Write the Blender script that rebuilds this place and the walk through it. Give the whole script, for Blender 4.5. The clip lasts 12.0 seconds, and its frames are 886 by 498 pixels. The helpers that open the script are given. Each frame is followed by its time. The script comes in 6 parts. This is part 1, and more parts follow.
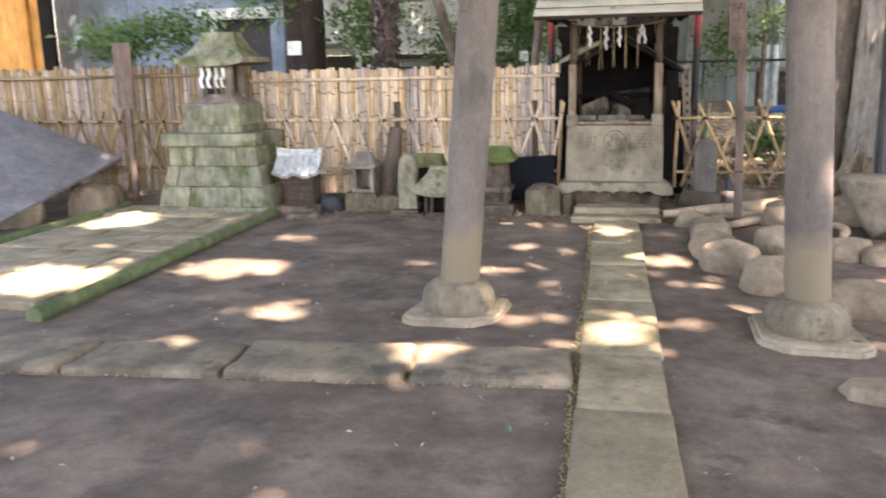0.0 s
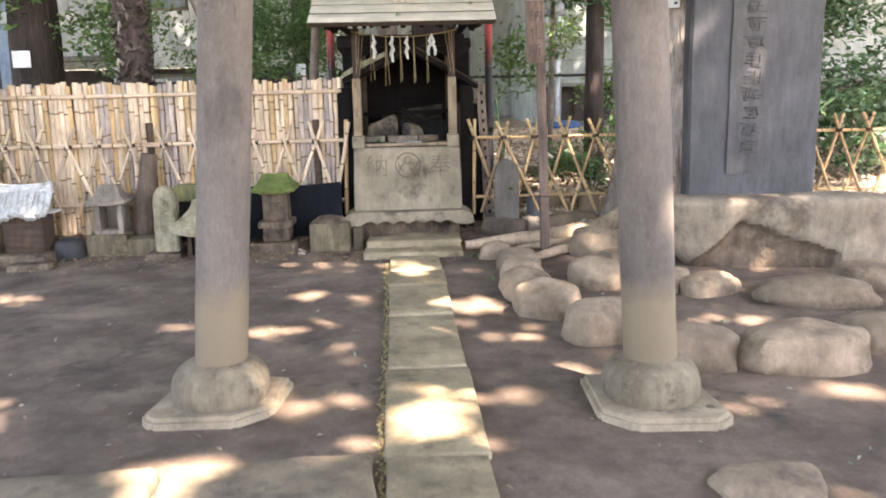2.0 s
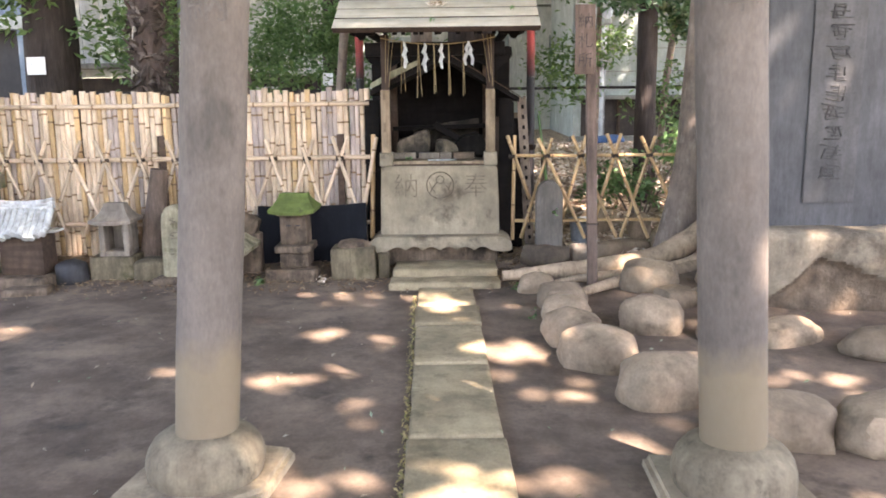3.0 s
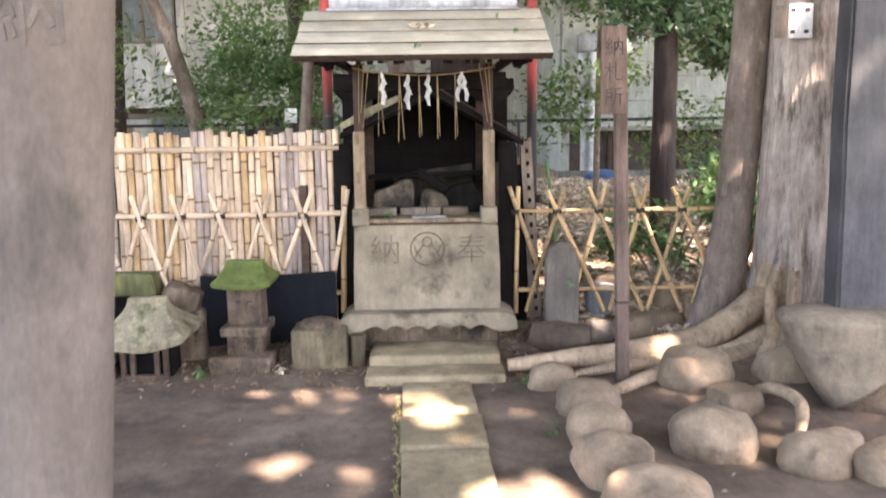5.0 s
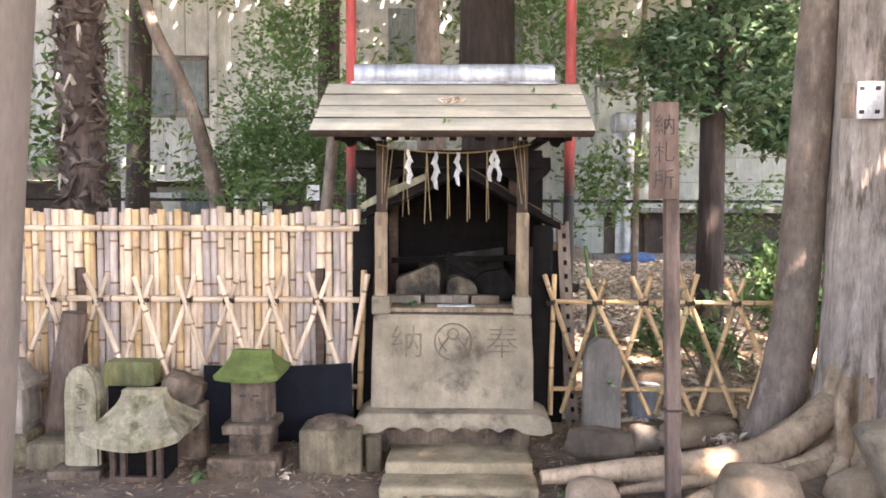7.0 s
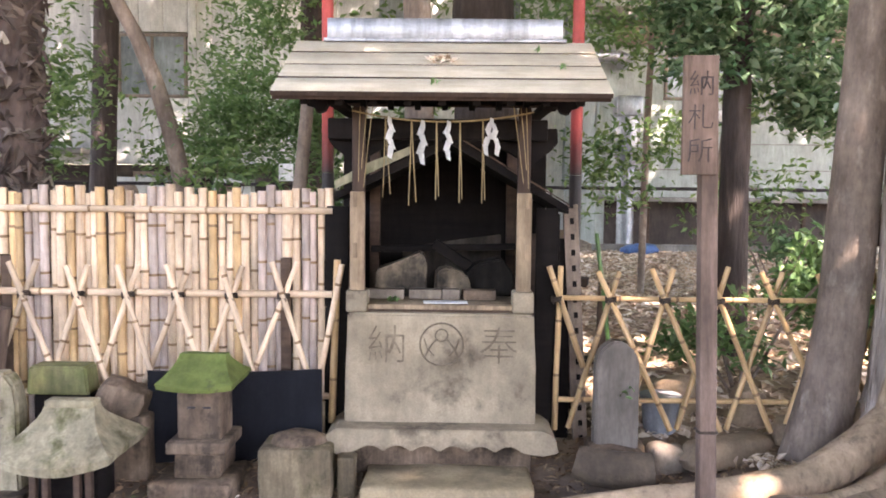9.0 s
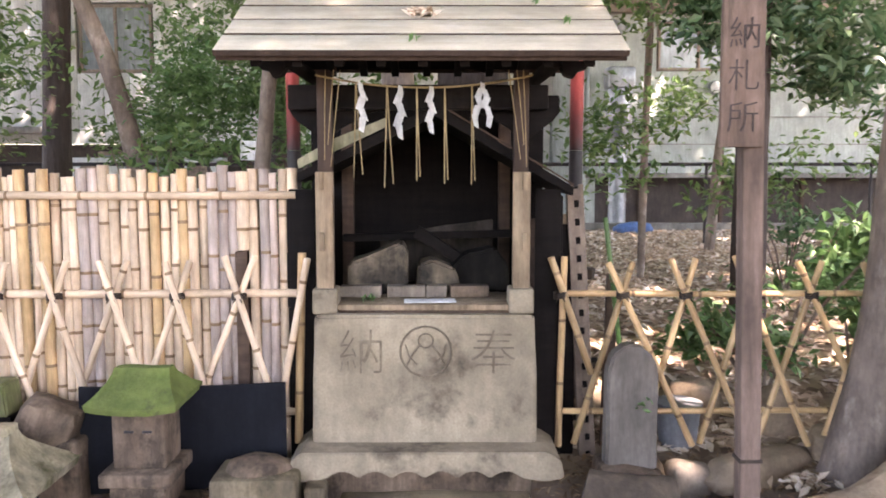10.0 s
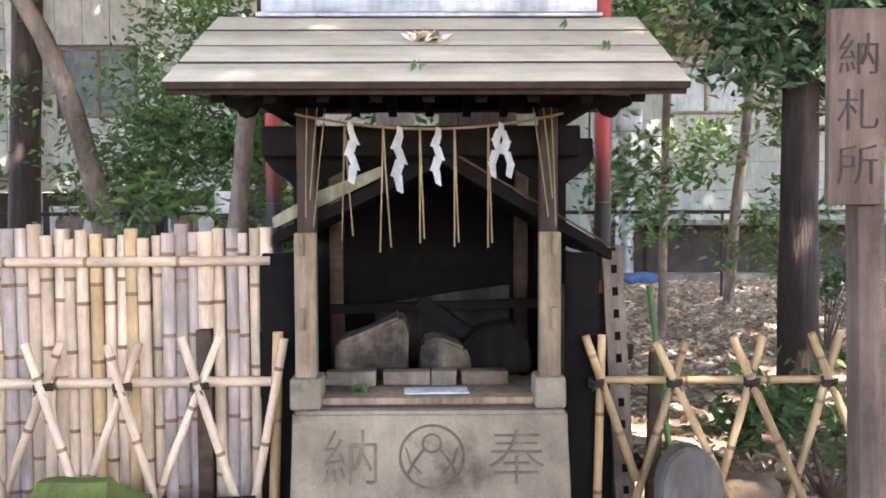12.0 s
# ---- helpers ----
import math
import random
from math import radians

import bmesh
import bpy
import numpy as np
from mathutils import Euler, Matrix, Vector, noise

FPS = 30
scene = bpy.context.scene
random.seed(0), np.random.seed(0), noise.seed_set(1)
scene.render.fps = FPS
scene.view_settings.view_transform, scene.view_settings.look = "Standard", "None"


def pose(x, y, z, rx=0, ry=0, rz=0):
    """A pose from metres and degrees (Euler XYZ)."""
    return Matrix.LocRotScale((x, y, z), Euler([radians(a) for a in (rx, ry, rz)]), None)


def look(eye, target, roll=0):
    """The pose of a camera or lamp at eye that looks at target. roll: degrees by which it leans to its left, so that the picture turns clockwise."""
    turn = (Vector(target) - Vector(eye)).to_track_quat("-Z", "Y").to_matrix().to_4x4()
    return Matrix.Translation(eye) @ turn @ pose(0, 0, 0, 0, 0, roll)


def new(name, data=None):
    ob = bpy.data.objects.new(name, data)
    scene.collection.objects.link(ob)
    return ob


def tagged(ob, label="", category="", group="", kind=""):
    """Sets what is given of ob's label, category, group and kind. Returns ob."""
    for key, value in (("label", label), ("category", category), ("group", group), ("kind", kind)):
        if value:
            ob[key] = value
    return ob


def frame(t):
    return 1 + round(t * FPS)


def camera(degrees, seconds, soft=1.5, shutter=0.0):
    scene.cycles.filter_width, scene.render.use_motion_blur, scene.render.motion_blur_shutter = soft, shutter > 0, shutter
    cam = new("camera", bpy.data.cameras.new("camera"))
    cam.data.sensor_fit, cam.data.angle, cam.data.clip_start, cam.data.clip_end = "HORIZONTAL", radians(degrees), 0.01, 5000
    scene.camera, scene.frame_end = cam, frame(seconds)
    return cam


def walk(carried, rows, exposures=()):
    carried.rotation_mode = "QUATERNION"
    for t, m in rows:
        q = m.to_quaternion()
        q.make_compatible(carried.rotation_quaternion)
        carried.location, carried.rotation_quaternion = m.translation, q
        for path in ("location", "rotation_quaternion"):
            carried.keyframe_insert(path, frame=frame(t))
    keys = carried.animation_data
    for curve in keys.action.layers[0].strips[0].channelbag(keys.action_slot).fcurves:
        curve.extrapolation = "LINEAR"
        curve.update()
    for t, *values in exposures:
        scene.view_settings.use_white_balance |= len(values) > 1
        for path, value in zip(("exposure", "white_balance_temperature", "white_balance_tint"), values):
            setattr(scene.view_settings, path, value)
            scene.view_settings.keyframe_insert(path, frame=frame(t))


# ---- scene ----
cam = camera(56.7, 12.0, 1.8, 0.4)
PATH = [
    (0, (0.183, -0.309, 1.449), (-0.262, 1.594, 1.023), -1.2),
    (0.5, (0.127, -0.117, 1.429), (-0.135, 1.811, 0.966), -0.6),
    (1, (0.137, 0.147, 1.44), (-0.033, 2.098, 1.038), -0.8),
    (1.5, (0.13, 0.464, 1.421), (0.081, 2.415, 0.985), -0.9),
    (2, (0.113, 0.79, 1.434), (0.163, 2.75, 1.035), -1.2),
    (2.5, (0.145, 1.133, 1.438), (0.11, 3.098, 1.067), -0.7),
    (4.5, (0.037, 2.464, 1.531), (0.035, 4.425, 1.14), -0.4),
    (5, (0.026, 2.76, 1.553), (0.056, 4.735, 1.238), -0.8),
    (5.5, (0.055, 3.034, 1.557), (0.052, 5.027, 1.4), -0.4),
    (6, (0.113, 3.152, 1.563), (0.084, 5.148, 1.445), 0.3),
    (6.5, (0.087, 3.209, 1.571), (0.053, 5.205, 1.444), 0.6),
    (7, (0.041, 3.226, 1.575), (0, 5.221, 1.444), 0.2),
    (9, (0.057, 3.941, 1.506), (0.032, 5.935, 1.353), 0.6),
    (9.5, (0.024, 4.285, 1.506), (0.068, 6.276, 1.322), 0.5),
    (10, (0.054, 4.559, 1.509), (0.067, 6.548, 1.302), 0.0),
    (10.5, (0.056, 4.791, 1.527), (0.022, 6.782, 1.341), 0.5),
    (11, (0.022, 5.04, 1.544), (0.012, 7.034, 1.389), 0.2),
    (11.5, (0.002, 5.168, 1.552), (0.023, 7.165, 1.439), -0.1),
    (12, (0.009, 5.223, 1.556), (0.035, 7.22, 1.456), -0.2),
]
walk(cam, [(t, look(eye, target, roll)) for t, eye, target, roll in PATH],
     exposures=[(0.0, 3.33, 7900, 20), (1.2, 3.47, 7900, 20), (3.0, 3.55, 7800, 21), (6.0, 3.75, 7900, 25), (10.0, 3.74, 7800, 28), (12.0, 3.58, 7200, 25)])

# ---- world, sun, exposure ----
SUN_FROM = Vector((0.38, -0.42, 0.82)).normalized()
world = bpy.data.worlds.new("world")
scene.world = world
world.use_nodes = True
_n = world.node_tree.nodes
_sky = _n.new("ShaderNodeTexSky")
_sky.sky_type = "NISHITA"
_sky.sun_disc = False
_sky.sun_elevation = math.asin(SUN_FROM.z)
_sky.sun_rotation = math.atan2(SUN_FROM.x, SUN_FROM.y)
_n["Background"].inputs["Strength"].default_value = 0.15
world.node_tree.links.new(_sky.outputs[0], _n["Background"].inputs["Color"])
sun_data = bpy.data.lights.new("sun", "SUN")
sun_data.energy = 5.0
sun_data.angle = radians(0.8)
sun_data.color = (1.0, 0.985, 0.96)
sun = new("sun", sun_data)
sun.matrix_world = look(SUN_FROM * 40, (0, 0, 0))

# ---- materials ----


def surf(name, a, b, scale=6.0, fine=70.0, rough=0.88, bump=0.35, stretch=(1, 1, 1), rnd=0.0, third=None,
         third_scale=2.0, third_at=0.55, metal=0.0, dist=0.004, spec=0.3, dirt=0.3, run=1.0):
    """Two colours mixed by a broad noise, fine grain, an optional stain of a third colour, fine relief."""
    m = bpy.data.materials.new(name)
    m.use_nodes = True
    nt = m.node_tree
    N, L = nt.nodes, nt.links
    bsdf = N["Principled BSDF"]
    co = N.new("ShaderNodeTexCoord")
    info = N.new("ShaderNodeObjectInfo")
    off = N.new("ShaderNodeVectorMath"); off.operation = "SCALE"
    off.inputs[0].default_value = (13.0, 7.0, 5.0)
    L.new(info.outputs["Random"], off.inputs["Scale"])
    add = N.new("ShaderNodeVectorMath"); add.operation = "ADD"
    L.new(co.outputs["Object"], add.inputs[0]); L.new(off.outputs[0], add.inputs[1])
    mp = N.new("ShaderNodeMapping"); mp.inputs["Scale"].default_value = stretch
    L.new(add.outputs[0], mp.inputs[0])

    def noise_tex(s, detail, r=0.6):
        n = N.new("ShaderNodeTexNoise"); n.inputs["Scale"].default_value = s
        n.inputs["Detail"].default_value = detail; n.inputs["Roughness"].default_value = r
        L.new(mp.outputs[0], n.inputs["Vector"])
        return n

    def mix(fac, c1, c2, mode="MIX"):
        x = N.new("ShaderNodeMix"); x.data_type = "RGBA"; x.blend_type = mode
        for sock, v in ((x.inputs[0], fac), (x.inputs[6], c1), (x.inputs[7], c2)):
            if hasattr(v, "links"):
                L.new(v, sock)
            else:
                sock.default_value = v if not isinstance(v, tuple) else (*v, 1)
        return x.outputs[2]

    def ramp(sock, lo, hi):
        r = N.new("ShaderNodeMapRange"); r.inputs[1].default_value = lo; r.inputs[2].default_value = hi
        L.new(sock, r.inputs[0])
        return r.outputs[0]
    n1, n2 = noise_tex(scale, 4), noise_tex(fine, 3)
    col = mix(ramp(n1.outputs[0], 0.35, 0.65), tuple(a), tuple(b))
    if third is not None:
        n3 = noise_tex(third_scale, 5, 0.7)
        col = mix(ramp(n3.outputs[0], third_at, third_at + 0.12), col, tuple(third))
    g = ramp(n2.outputs[0], 0.3, 0.7)
    grain = N.new("ShaderNodeMapRange"); grain.inputs[3].default_value = 0.88; grain.inputs[4].default_value = 1.1
    L.new(g, grain.inputs[0])
    comb = N.new("ShaderNodeCombineColor")
    for i in range(3):
        L.new(grain.outputs[0], comb.inputs[i])
    col = mix(1.0, col, comb.outputs[0], "MULTIPLY")
    if dirt:
        # two layers of grime: soft blotches and thin runs down the face
        for sc_, st_, amt in ((1.7, (1, 1, 0.8), dirt), (11.0, (1, 1, 0.16), dirt * 0.8 * run)):
            if not amt:
                continue
            mq = N.new("ShaderNodeMapping"); mq.inputs["Scale"].default_value = st_
            L.new(add.outputs[0], mq.inputs[0])
            nd = N.new("ShaderNodeTexNoise"); nd.inputs["Scale"].default_value = sc_ * 2
            nd.inputs["Detail"].default_value = 8; nd.inputs["Roughness"].default_value = 0.68
            L.new(mq.outputs[0], nd.inputs["Vector"])
            mm = N.new("ShaderNodeMapRange"); mm.inputs[1].default_value = 0.36; mm.inputs[2].default_value = 0.66
            mm.inputs[3].default_value = 1 - amt; mm.inputs[4].default_value = 1 + amt * 0.5
            L.new(nd.outputs[0], mm.inputs[0])
            cc = N.new("ShaderNodeCombineColor")
            for i in range(3):
                L.new(mm.outputs[0], cc.inputs[i])
            col = mix(1.0, col, cc.outputs[0], "MULTIPLY")
    if rnd:
        hsv = N.new("ShaderNodeHueSaturation")
        v = N.new("ShaderNodeMapRange"); v.inputs[3].default_value = 1 - rnd; v.inputs[4].default_value = 1 + rnd
        L.new(info.outputs["Random"], v.inputs[0]); L.new(v.outputs[0], hsv.inputs["Value"]); L.new(col, hsv.inputs["Color"])
        col = hsv.outputs[0]
    L.new(col, bsdf.inputs["Base Color"])
    rr = N.new("ShaderNodeMapRange"); rr.inputs[3].default_value = max(0.05, rough - 0.1); rr.inputs[4].default_value = min(1, rough + 0.08)
    L.new(n1.outputs[0], rr.inputs[0]); L.new(rr.outputs[0], bsdf.inputs["Roughness"])
    bsdf.inputs["Metallic"].default_value = metal
    bsdf.inputs["Specular IOR Level"].default_value = spec
    hgt = N.new("ShaderNodeMath"); hgt.operation = "MULTIPLY_ADD"; hgt.inputs[1].default_value = 0.25
    L.new(n2.outputs[0], hgt.inputs[0]); L.new(n1.outputs[0], hgt.inputs[2])
    bp = N.new("ShaderNodeBump"); bp.inputs["Strength"].default_value = bump; bp.inputs["Distance"].default_value = dist
    L.new(hgt.outputs[0], bp.inputs["Height"]); L.new(bp.outputs[0], bsdf.inputs["Normal"])
    return m


def leafy(name, cols, rough=0.45, through_light=0.35):
    """Leaves: a colour for each leaf, some light passing through."""
    m = bpy.data.materials.new(name)
    m.use_nodes = True
    nt = m.node_tree
    N, L = nt.nodes, nt.links
    bsdf, out = N["Principled BSDF"], N["Material Output"]
    geo = N.new("ShaderNodeNewGeometry")
    cr = N.new("ShaderNodeValToRGB")
    e = cr.color_ramp.elements
    for i, c in enumerate(cols):
        p = i / (len(cols) - 1)
        el = e[i] if i < 2 else e.new(p)
        el.position, el.color = p, (*c, 1)
    e[0].position, e[1].position = 0.0, 1.0 / (len(cols) - 1)
    L.new(geo.outputs["Random Per Island"], cr.inputs[0])
    L.new(cr.outputs[0], bsdf.inputs["Base Color"])
    bsdf.inputs["Roughness"].default_value = rough
    tr = N.new("ShaderNodeBsdfTranslucent")
    L.new(cr.outputs[0], tr.inputs["Color"])
    mx = N.new("ShaderNodeMixShader"); mx.inputs[0].default_value = through_light
    L.new(bsdf.outputs[0], mx.inputs[1]); L.new(tr.outputs[0], mx.inputs[2]); L.new(mx.outputs[0], out.inputs["Surface"])
    return m


def ground_material():
    m = surf("packed_earth", (0.114, 0.079, 0.057), (0.192, 0.137, 0.10), scale=2.2, fine=60, rough=0.92, bump=0.7,
             third=(0.092, 0.067, 0.051), third_scale=2.6, third_at=0.54, dist=0.012, dirt=0.4, run=0.0)
    nt = m.node_tree
    N, L = nt.nodes, nt.links
    bsdf = N["Principled BSDF"]
    src = bsdf.inputs["Base Color"].links[0].from_socket
    co = N.new("ShaderNodeTexCoord")
    sep = N.new("ShaderNodeSeparateXYZ"); L.new(co.outputs["Object"], sep.inputs[0])
    ns = N.new("ShaderNodeTexNoise"); ns.inputs["Scale"].default_value = 3.0; ns.inputs["Detail"].default_value = 5
    L.new(co.outputs["Object"], ns.inputs["Vector"])
    ma = N.new("ShaderNodeMath"); ma.operation = "MULTIPLY_ADD"; ma.inputs[1].default_value = 0.9
    L.new(ns.outputs[0], ma.inputs[0]); L.new(sep.outputs[1], ma.inputs[2])
    mr = N.new("ShaderNodeMapRange"); mr.inputs[1].default_value = 8.3; mr.inputs[2].default_value = 8.9
    L.new(ma.outputs[0], mr.inputs[0])
    sp = N.new("ShaderNodeTexVoronoi"); sp.inputs["Scale"].default_value = 16
    L.new(co.outputs["Object"], sp.inputs["Vector"])
    cr = N.new("ShaderNodeValToRGB")
    cr.color_ramp.elements[0].color, cr.color_ramp.elements[1].color = (0.16, 0.105, 0.07, 1), (0.44, 0.33, 0.235, 1)
    sc = N.new("ShaderNodeSeparateColor"); L.new(sp.outputs["Color"], sc.inputs[0]); L.new(sc.outputs[0], cr.inputs[0])
    x = N.new("ShaderNodeMix"); x.data_type = "RGBA"
    L.new(mr.outputs[0], x.inputs[0]); L.new(src, x.inputs[6]); L.new(cr.outputs[0], x.inputs[7])
    L.new(x.outputs[2], bsdf.inputs["Base Color"])
    return m


EARTH = ground_material()
GRANITE = surf("weathered_granite", (0.28, 0.225, 0.175), (0.195, 0.155, 0.122), scale=5, fine=90, third=(0.12, 0.093, 0.072), third_scale=2.2, third_at=0.55, dirt=0.4)
PAVE = surf("paving_stone", (0.34, 0.262, 0.162), (0.25, 0.19, 0.115), scale=4, fine=80, rnd=0.14, third=(0.20, 0.152, 0.09), third_scale=7, third_at=0.54, bump=0.5, dirt=0.42, run=0.0)
COLUMN = surf("column_concrete", (0.168, 0.132, 0.109), (0.127, 0.10, 0.082), scale=3, fine=90, third=(0.10, 0.081, 0.067), third_scale=4, third_at=0.56, stretch=(1, 1, 0.4), bump=0.25, dirt=0.26, run=0.35)
COLUMN_BASE = surf("column_base_stone", (0.25, 0.195, 0.13), (0.17, 0.13, 0.086), scale=6, fine=90, third=(0.105, 0.082, 0.054), third_scale=7, third_at=0.54)
PLATE = surf("plate_concrete", (0.37, 0.285, 0.195), (0.28, 0.215, 0.145), scale=5, fine=90, third=(0.17, 0.135, 0.095), third_scale=3, third_at=0.58, dirt=0.38, run=0.0)
SLAB = surf("offering_slab_stone", (0.31, 0.25, 0.175), (0.22, 0.175, 0.12), scale=3, fine=110, third=(0.115, 0.09, 0.062), third_scale=2.6, third_at=0.54, dirt=0.36, bump=0.6, dist=0.006, run=0.35)
CARVED = surf("carved_stroke", (0.135, 0.104, 0.07), (0.20, 0.158, 0.11), scale=20, fine=120)
MOSS_STONE = surf("mossy_stone", (0.21, 0.20, 0.125), (0.28, 0.25, 0.17), scale=4, fine=80, third=(0.10, 0.12, 0.04), third_scale=2.5, third_at=0.52, dirt=0.45)
DARK_STONE = surf("dark_stone", (0.125, 0.083, 0.055), (0.185, 0.13, 0.09), scale=7, fine=70, third=(0.055, 0.038, 0.026), third_scale=5, third_at=0.50, bump=0.7, dist=0.008, dirt=0.45)
PALE_STONE = surf("pale_stone", (0.36, 0.305, 0.205), (0.25, 0.207, 0.13), scale=6, fine=70, third=(0.125, 0.118, 0.05), third_scale=4, third_at=0.53, bump=0.6, dist=0.008, dirt=0.4)
MOSS = surf("moss", (0.088, 0.118, 0.026), (0.132, 0.162, 0.045), scale=14, fine=160, rough=0.95, bump=0.9, dist=0.01, third=(0.07, 0.075, 0.03), third_scale=9, third_at=0.58, dirt=0.35, run=0.0)
MONO = surf("slate_monument", (0.056, 0.055, 0.057), (0.078, 0.075, 0.076), scale=2, fine=80, rough=0.6, third=(0.043, 0.041, 0.042), third_scale=1.6, third_at=0.55, stretch=(1, 1, 0.3))
MONO_CUT = surf("slate_engraving", (0.05, 0.047, 0.045), (0.075, 0.07, 0.067), scale=14, fine=100)
ROCK = surf("river_rock", (0.30, 0.215, 0.147), (0.21, 0.15, 0.10), scale=4, fine=70, rnd=0.18, third=(0.14, 0.10, 0.066), third_scale=3, third_at=0.55, dist=0.01, dirt=0.4, run=0.3, bump=0.6)
BROKEN_ROCK = surf("broken_rock_face", (0.19, 0.135, 0.092), (0.115, 0.08, 0.055), scale=9, fine=60, bump=0.9, dist=0.02)
BARK = surf("grey_bark", (0.35, 0.278, 0.23), (0.49, 0.405, 0.35), scale=16, fine=60, stretch=(1.5, 1.5, 0.3), bump=1.0, dist=0.03, third=(0.15, 0.115, 0.09), third_scale=7, third_at=0.54, dirt=0.35, run=0.8)
BARK_SMOOTH = surf("smooth_bark", (0.24, 0.182, 0.145), (0.165, 0.124, 0.10), scale=8, fine=60, stretch=(1, 1, 0.5), bump=0.9, dist=0.02, third=(0.33, 0.27, 0.225), third_scale=7, third_at=0.58, dirt=0.4, run=0.8)
BARK_DARK = surf("dark_bark", (0.033, 0.023, 0.02), (0.065, 0.048, 0.041), scale=10, fine=50, stretch=(1.4, 1.4, 0.2), bump=1.0, dist=0.03)
ROOT = surf("root_bark", (0.43, 0.305, 0.205), (0.315, 0.222, 0.147), scale=14, fine=45, bump=0.6, dist=0.018, stretch=(1.3, 1.3, 0.6), third=(0.20, 0.142, 0.10), third_scale=14, third_at=0.55, dirt=0.35, run=0.0)
FIBRE = surf("palm_fibre", (0.05, 0.033, 0.027), (0.10, 0.07, 0.06), scale=14, fine=60, stretch=(1, 1, 0.3), bump=1.0, dist=0.03)
HUSK = surf("pale_husk", (0.42, 0.37, 0.32), (0.3, 0.25, 0.2), scale=9)
BAMBOO = surf("bamboo_pale", (0.68, 0.51, 0.36), (0.56, 0.40, 0.27), scale=5, fine=60, rough=0.5, stretch=(3, 3, 0.25), bump=0.12, rnd=0.2, third=(0.34, 0.215, 0.13), third_scale=2.4, third_at=0.58, spec=0.4, dirt=0.34)
BAMBOO_GREY = surf("bamboo_weathered", (0.46, 0.365, 0.315), (0.34, 0.262, 0.22), scale=5, fine=60, rough=0.6, stretch=(3, 3, 0.25), bump=0.15, rnd=0.2, third=(0.24, 0.185, 0.15), third_scale=2.4, third_at=0.56, dirt=0.36)
BAMBOO_OLD = surf("bamboo_old", (0.36, 0.245, 0.135), (0.26, 0.17, 0.09), scale=5, fine=60, rough=0.65, stretch=(3, 3, 0.25), bump=0.2, rnd=0.2, third=(0.15, 0.1, 0.055), third_scale=2.4, third_at=0.55, dirt=0.36)
BAMBOO_YELLOW = surf("bamboo_yellow", (0.60, 0.395, 0.205), (0.49, 0.305, 0.15), scale=6, fine=60, rough=0.45, stretch=(3, 3, 0.3), bump=0.1, rnd=0.18, third=(0.26, 0.165, 0.09), third_scale=4, third_at=0.57, dirt=0.34)
BAMBOO_GREEN = surf("bamboo_green", (0.055, 0.12, 0.035), (0.09, 0.17, 0.05), scale=8, fine=60, rough=0.4, bump=0.1)
NODE = surf("bamboo_node", (0.19, 0.115, 0.065), (0.30, 0.195, 0.115), scale=20, fine=80)
KERB = surf("kerb_stone", (0.225, 0.17, 0.112), (0.155, 0.117, 0.078), scale=4, fine=80, rnd=0.12, third=(0.10, 0.08, 0.058), third_scale=3, third_at=0.52, dirt=0.4, run=0.0)
STROKE = surf("worn_stroke", (0.13, 0.106, 0.09), (0.17, 0.14, 0.12), scale=20, fine=100)
DAMP = surf("damp_stone", (0.125, 0.095, 0.058), (0.185, 0.142, 0.088), scale=6, fine=70, third=(0.075, 0.062, 0.03), third_scale=4, third_at=0.56, bump=0.7, dist=0.008, dirt=0.45)
# near-black; on the rearmost hearth stone it stands for missing light
DIM_BLACK = surf("dim_black", (0.011, 0.0092, 0.0078), (0.019, 0.016, 0.0132), scale=4, fine=60, spec=0.12, dirt=0.5)
POST_DARK = surf("dark_post", (0.055, 0.034, 0.024), (0.038, 0.023, 0.017), scale=6, fine=80, stretch=(4, 4, 0.4))
BASE_ROCK = surf("monument_base_rock", (0.27, 0.215, 0.155), (0.195, 0.152, 0.11), scale=3, fine=60, third=(0.125, 0.096, 0.069), third_scale=2.2, third_at=0.55, dist=0.015, bump=0.6, dirt=0.4, run=0.5)
CORD = surf("dark_cord", (0.035, 0.025, 0.02), (0.06, 0.042, 0.03), scale=60, fine=200)
WOOD_POST = surf("weathered_post", (0.33, 0.24, 0.155), (0.23, 0.162, 0.105), scale=5, fine=70, stretch=(5, 5, 0.3), third=(0.15, 0.11, 0.08), third_scale=2, third_at=0.6, dirt=0.4)
# near-black wood; the chamber parts hold their shade in this colour
WOOD_DARK = surf("near_black_wood", (0.0065, 0.005, 0.0045), (0.012, 0.009, 0.0078), scale=6, fine=70, stretch=(0.4, 4, 4), rough=0.85, spec=0.12)
WOOD_BROWN = surf("brown_wood", (0.10, 0.062, 0.042), (0.065, 0.04, 0.028), scale=6, fine=80, stretch=(0.4, 4, 4))
WOOD_ROOF = surf("roof_board", (0.52, 0.455, 0.36), (0.43, 0.37, 0.285), scale=4, fine=80, stretch=(0.5, 5, 5), rnd=0.1, third=(0.34, 0.285, 0.215), third_scale=2, third_at=0.62, dirt=0.22, run=0.0)
WOOD_SIGN = surf("sign_wood", (0.185, 0.125, 0.098), (0.13, 0.087, 0.068), scale=5, fine=90, stretch=(6, 6, 0.35), third=(0.09, 0.063, 0.047), third_scale=3, third_at=0.58, dirt=0.4)
INK = surf("faded_ink", (0.045, 0.034, 0.032), (0.07, 0.054, 0.05), scale=30, fine=120)
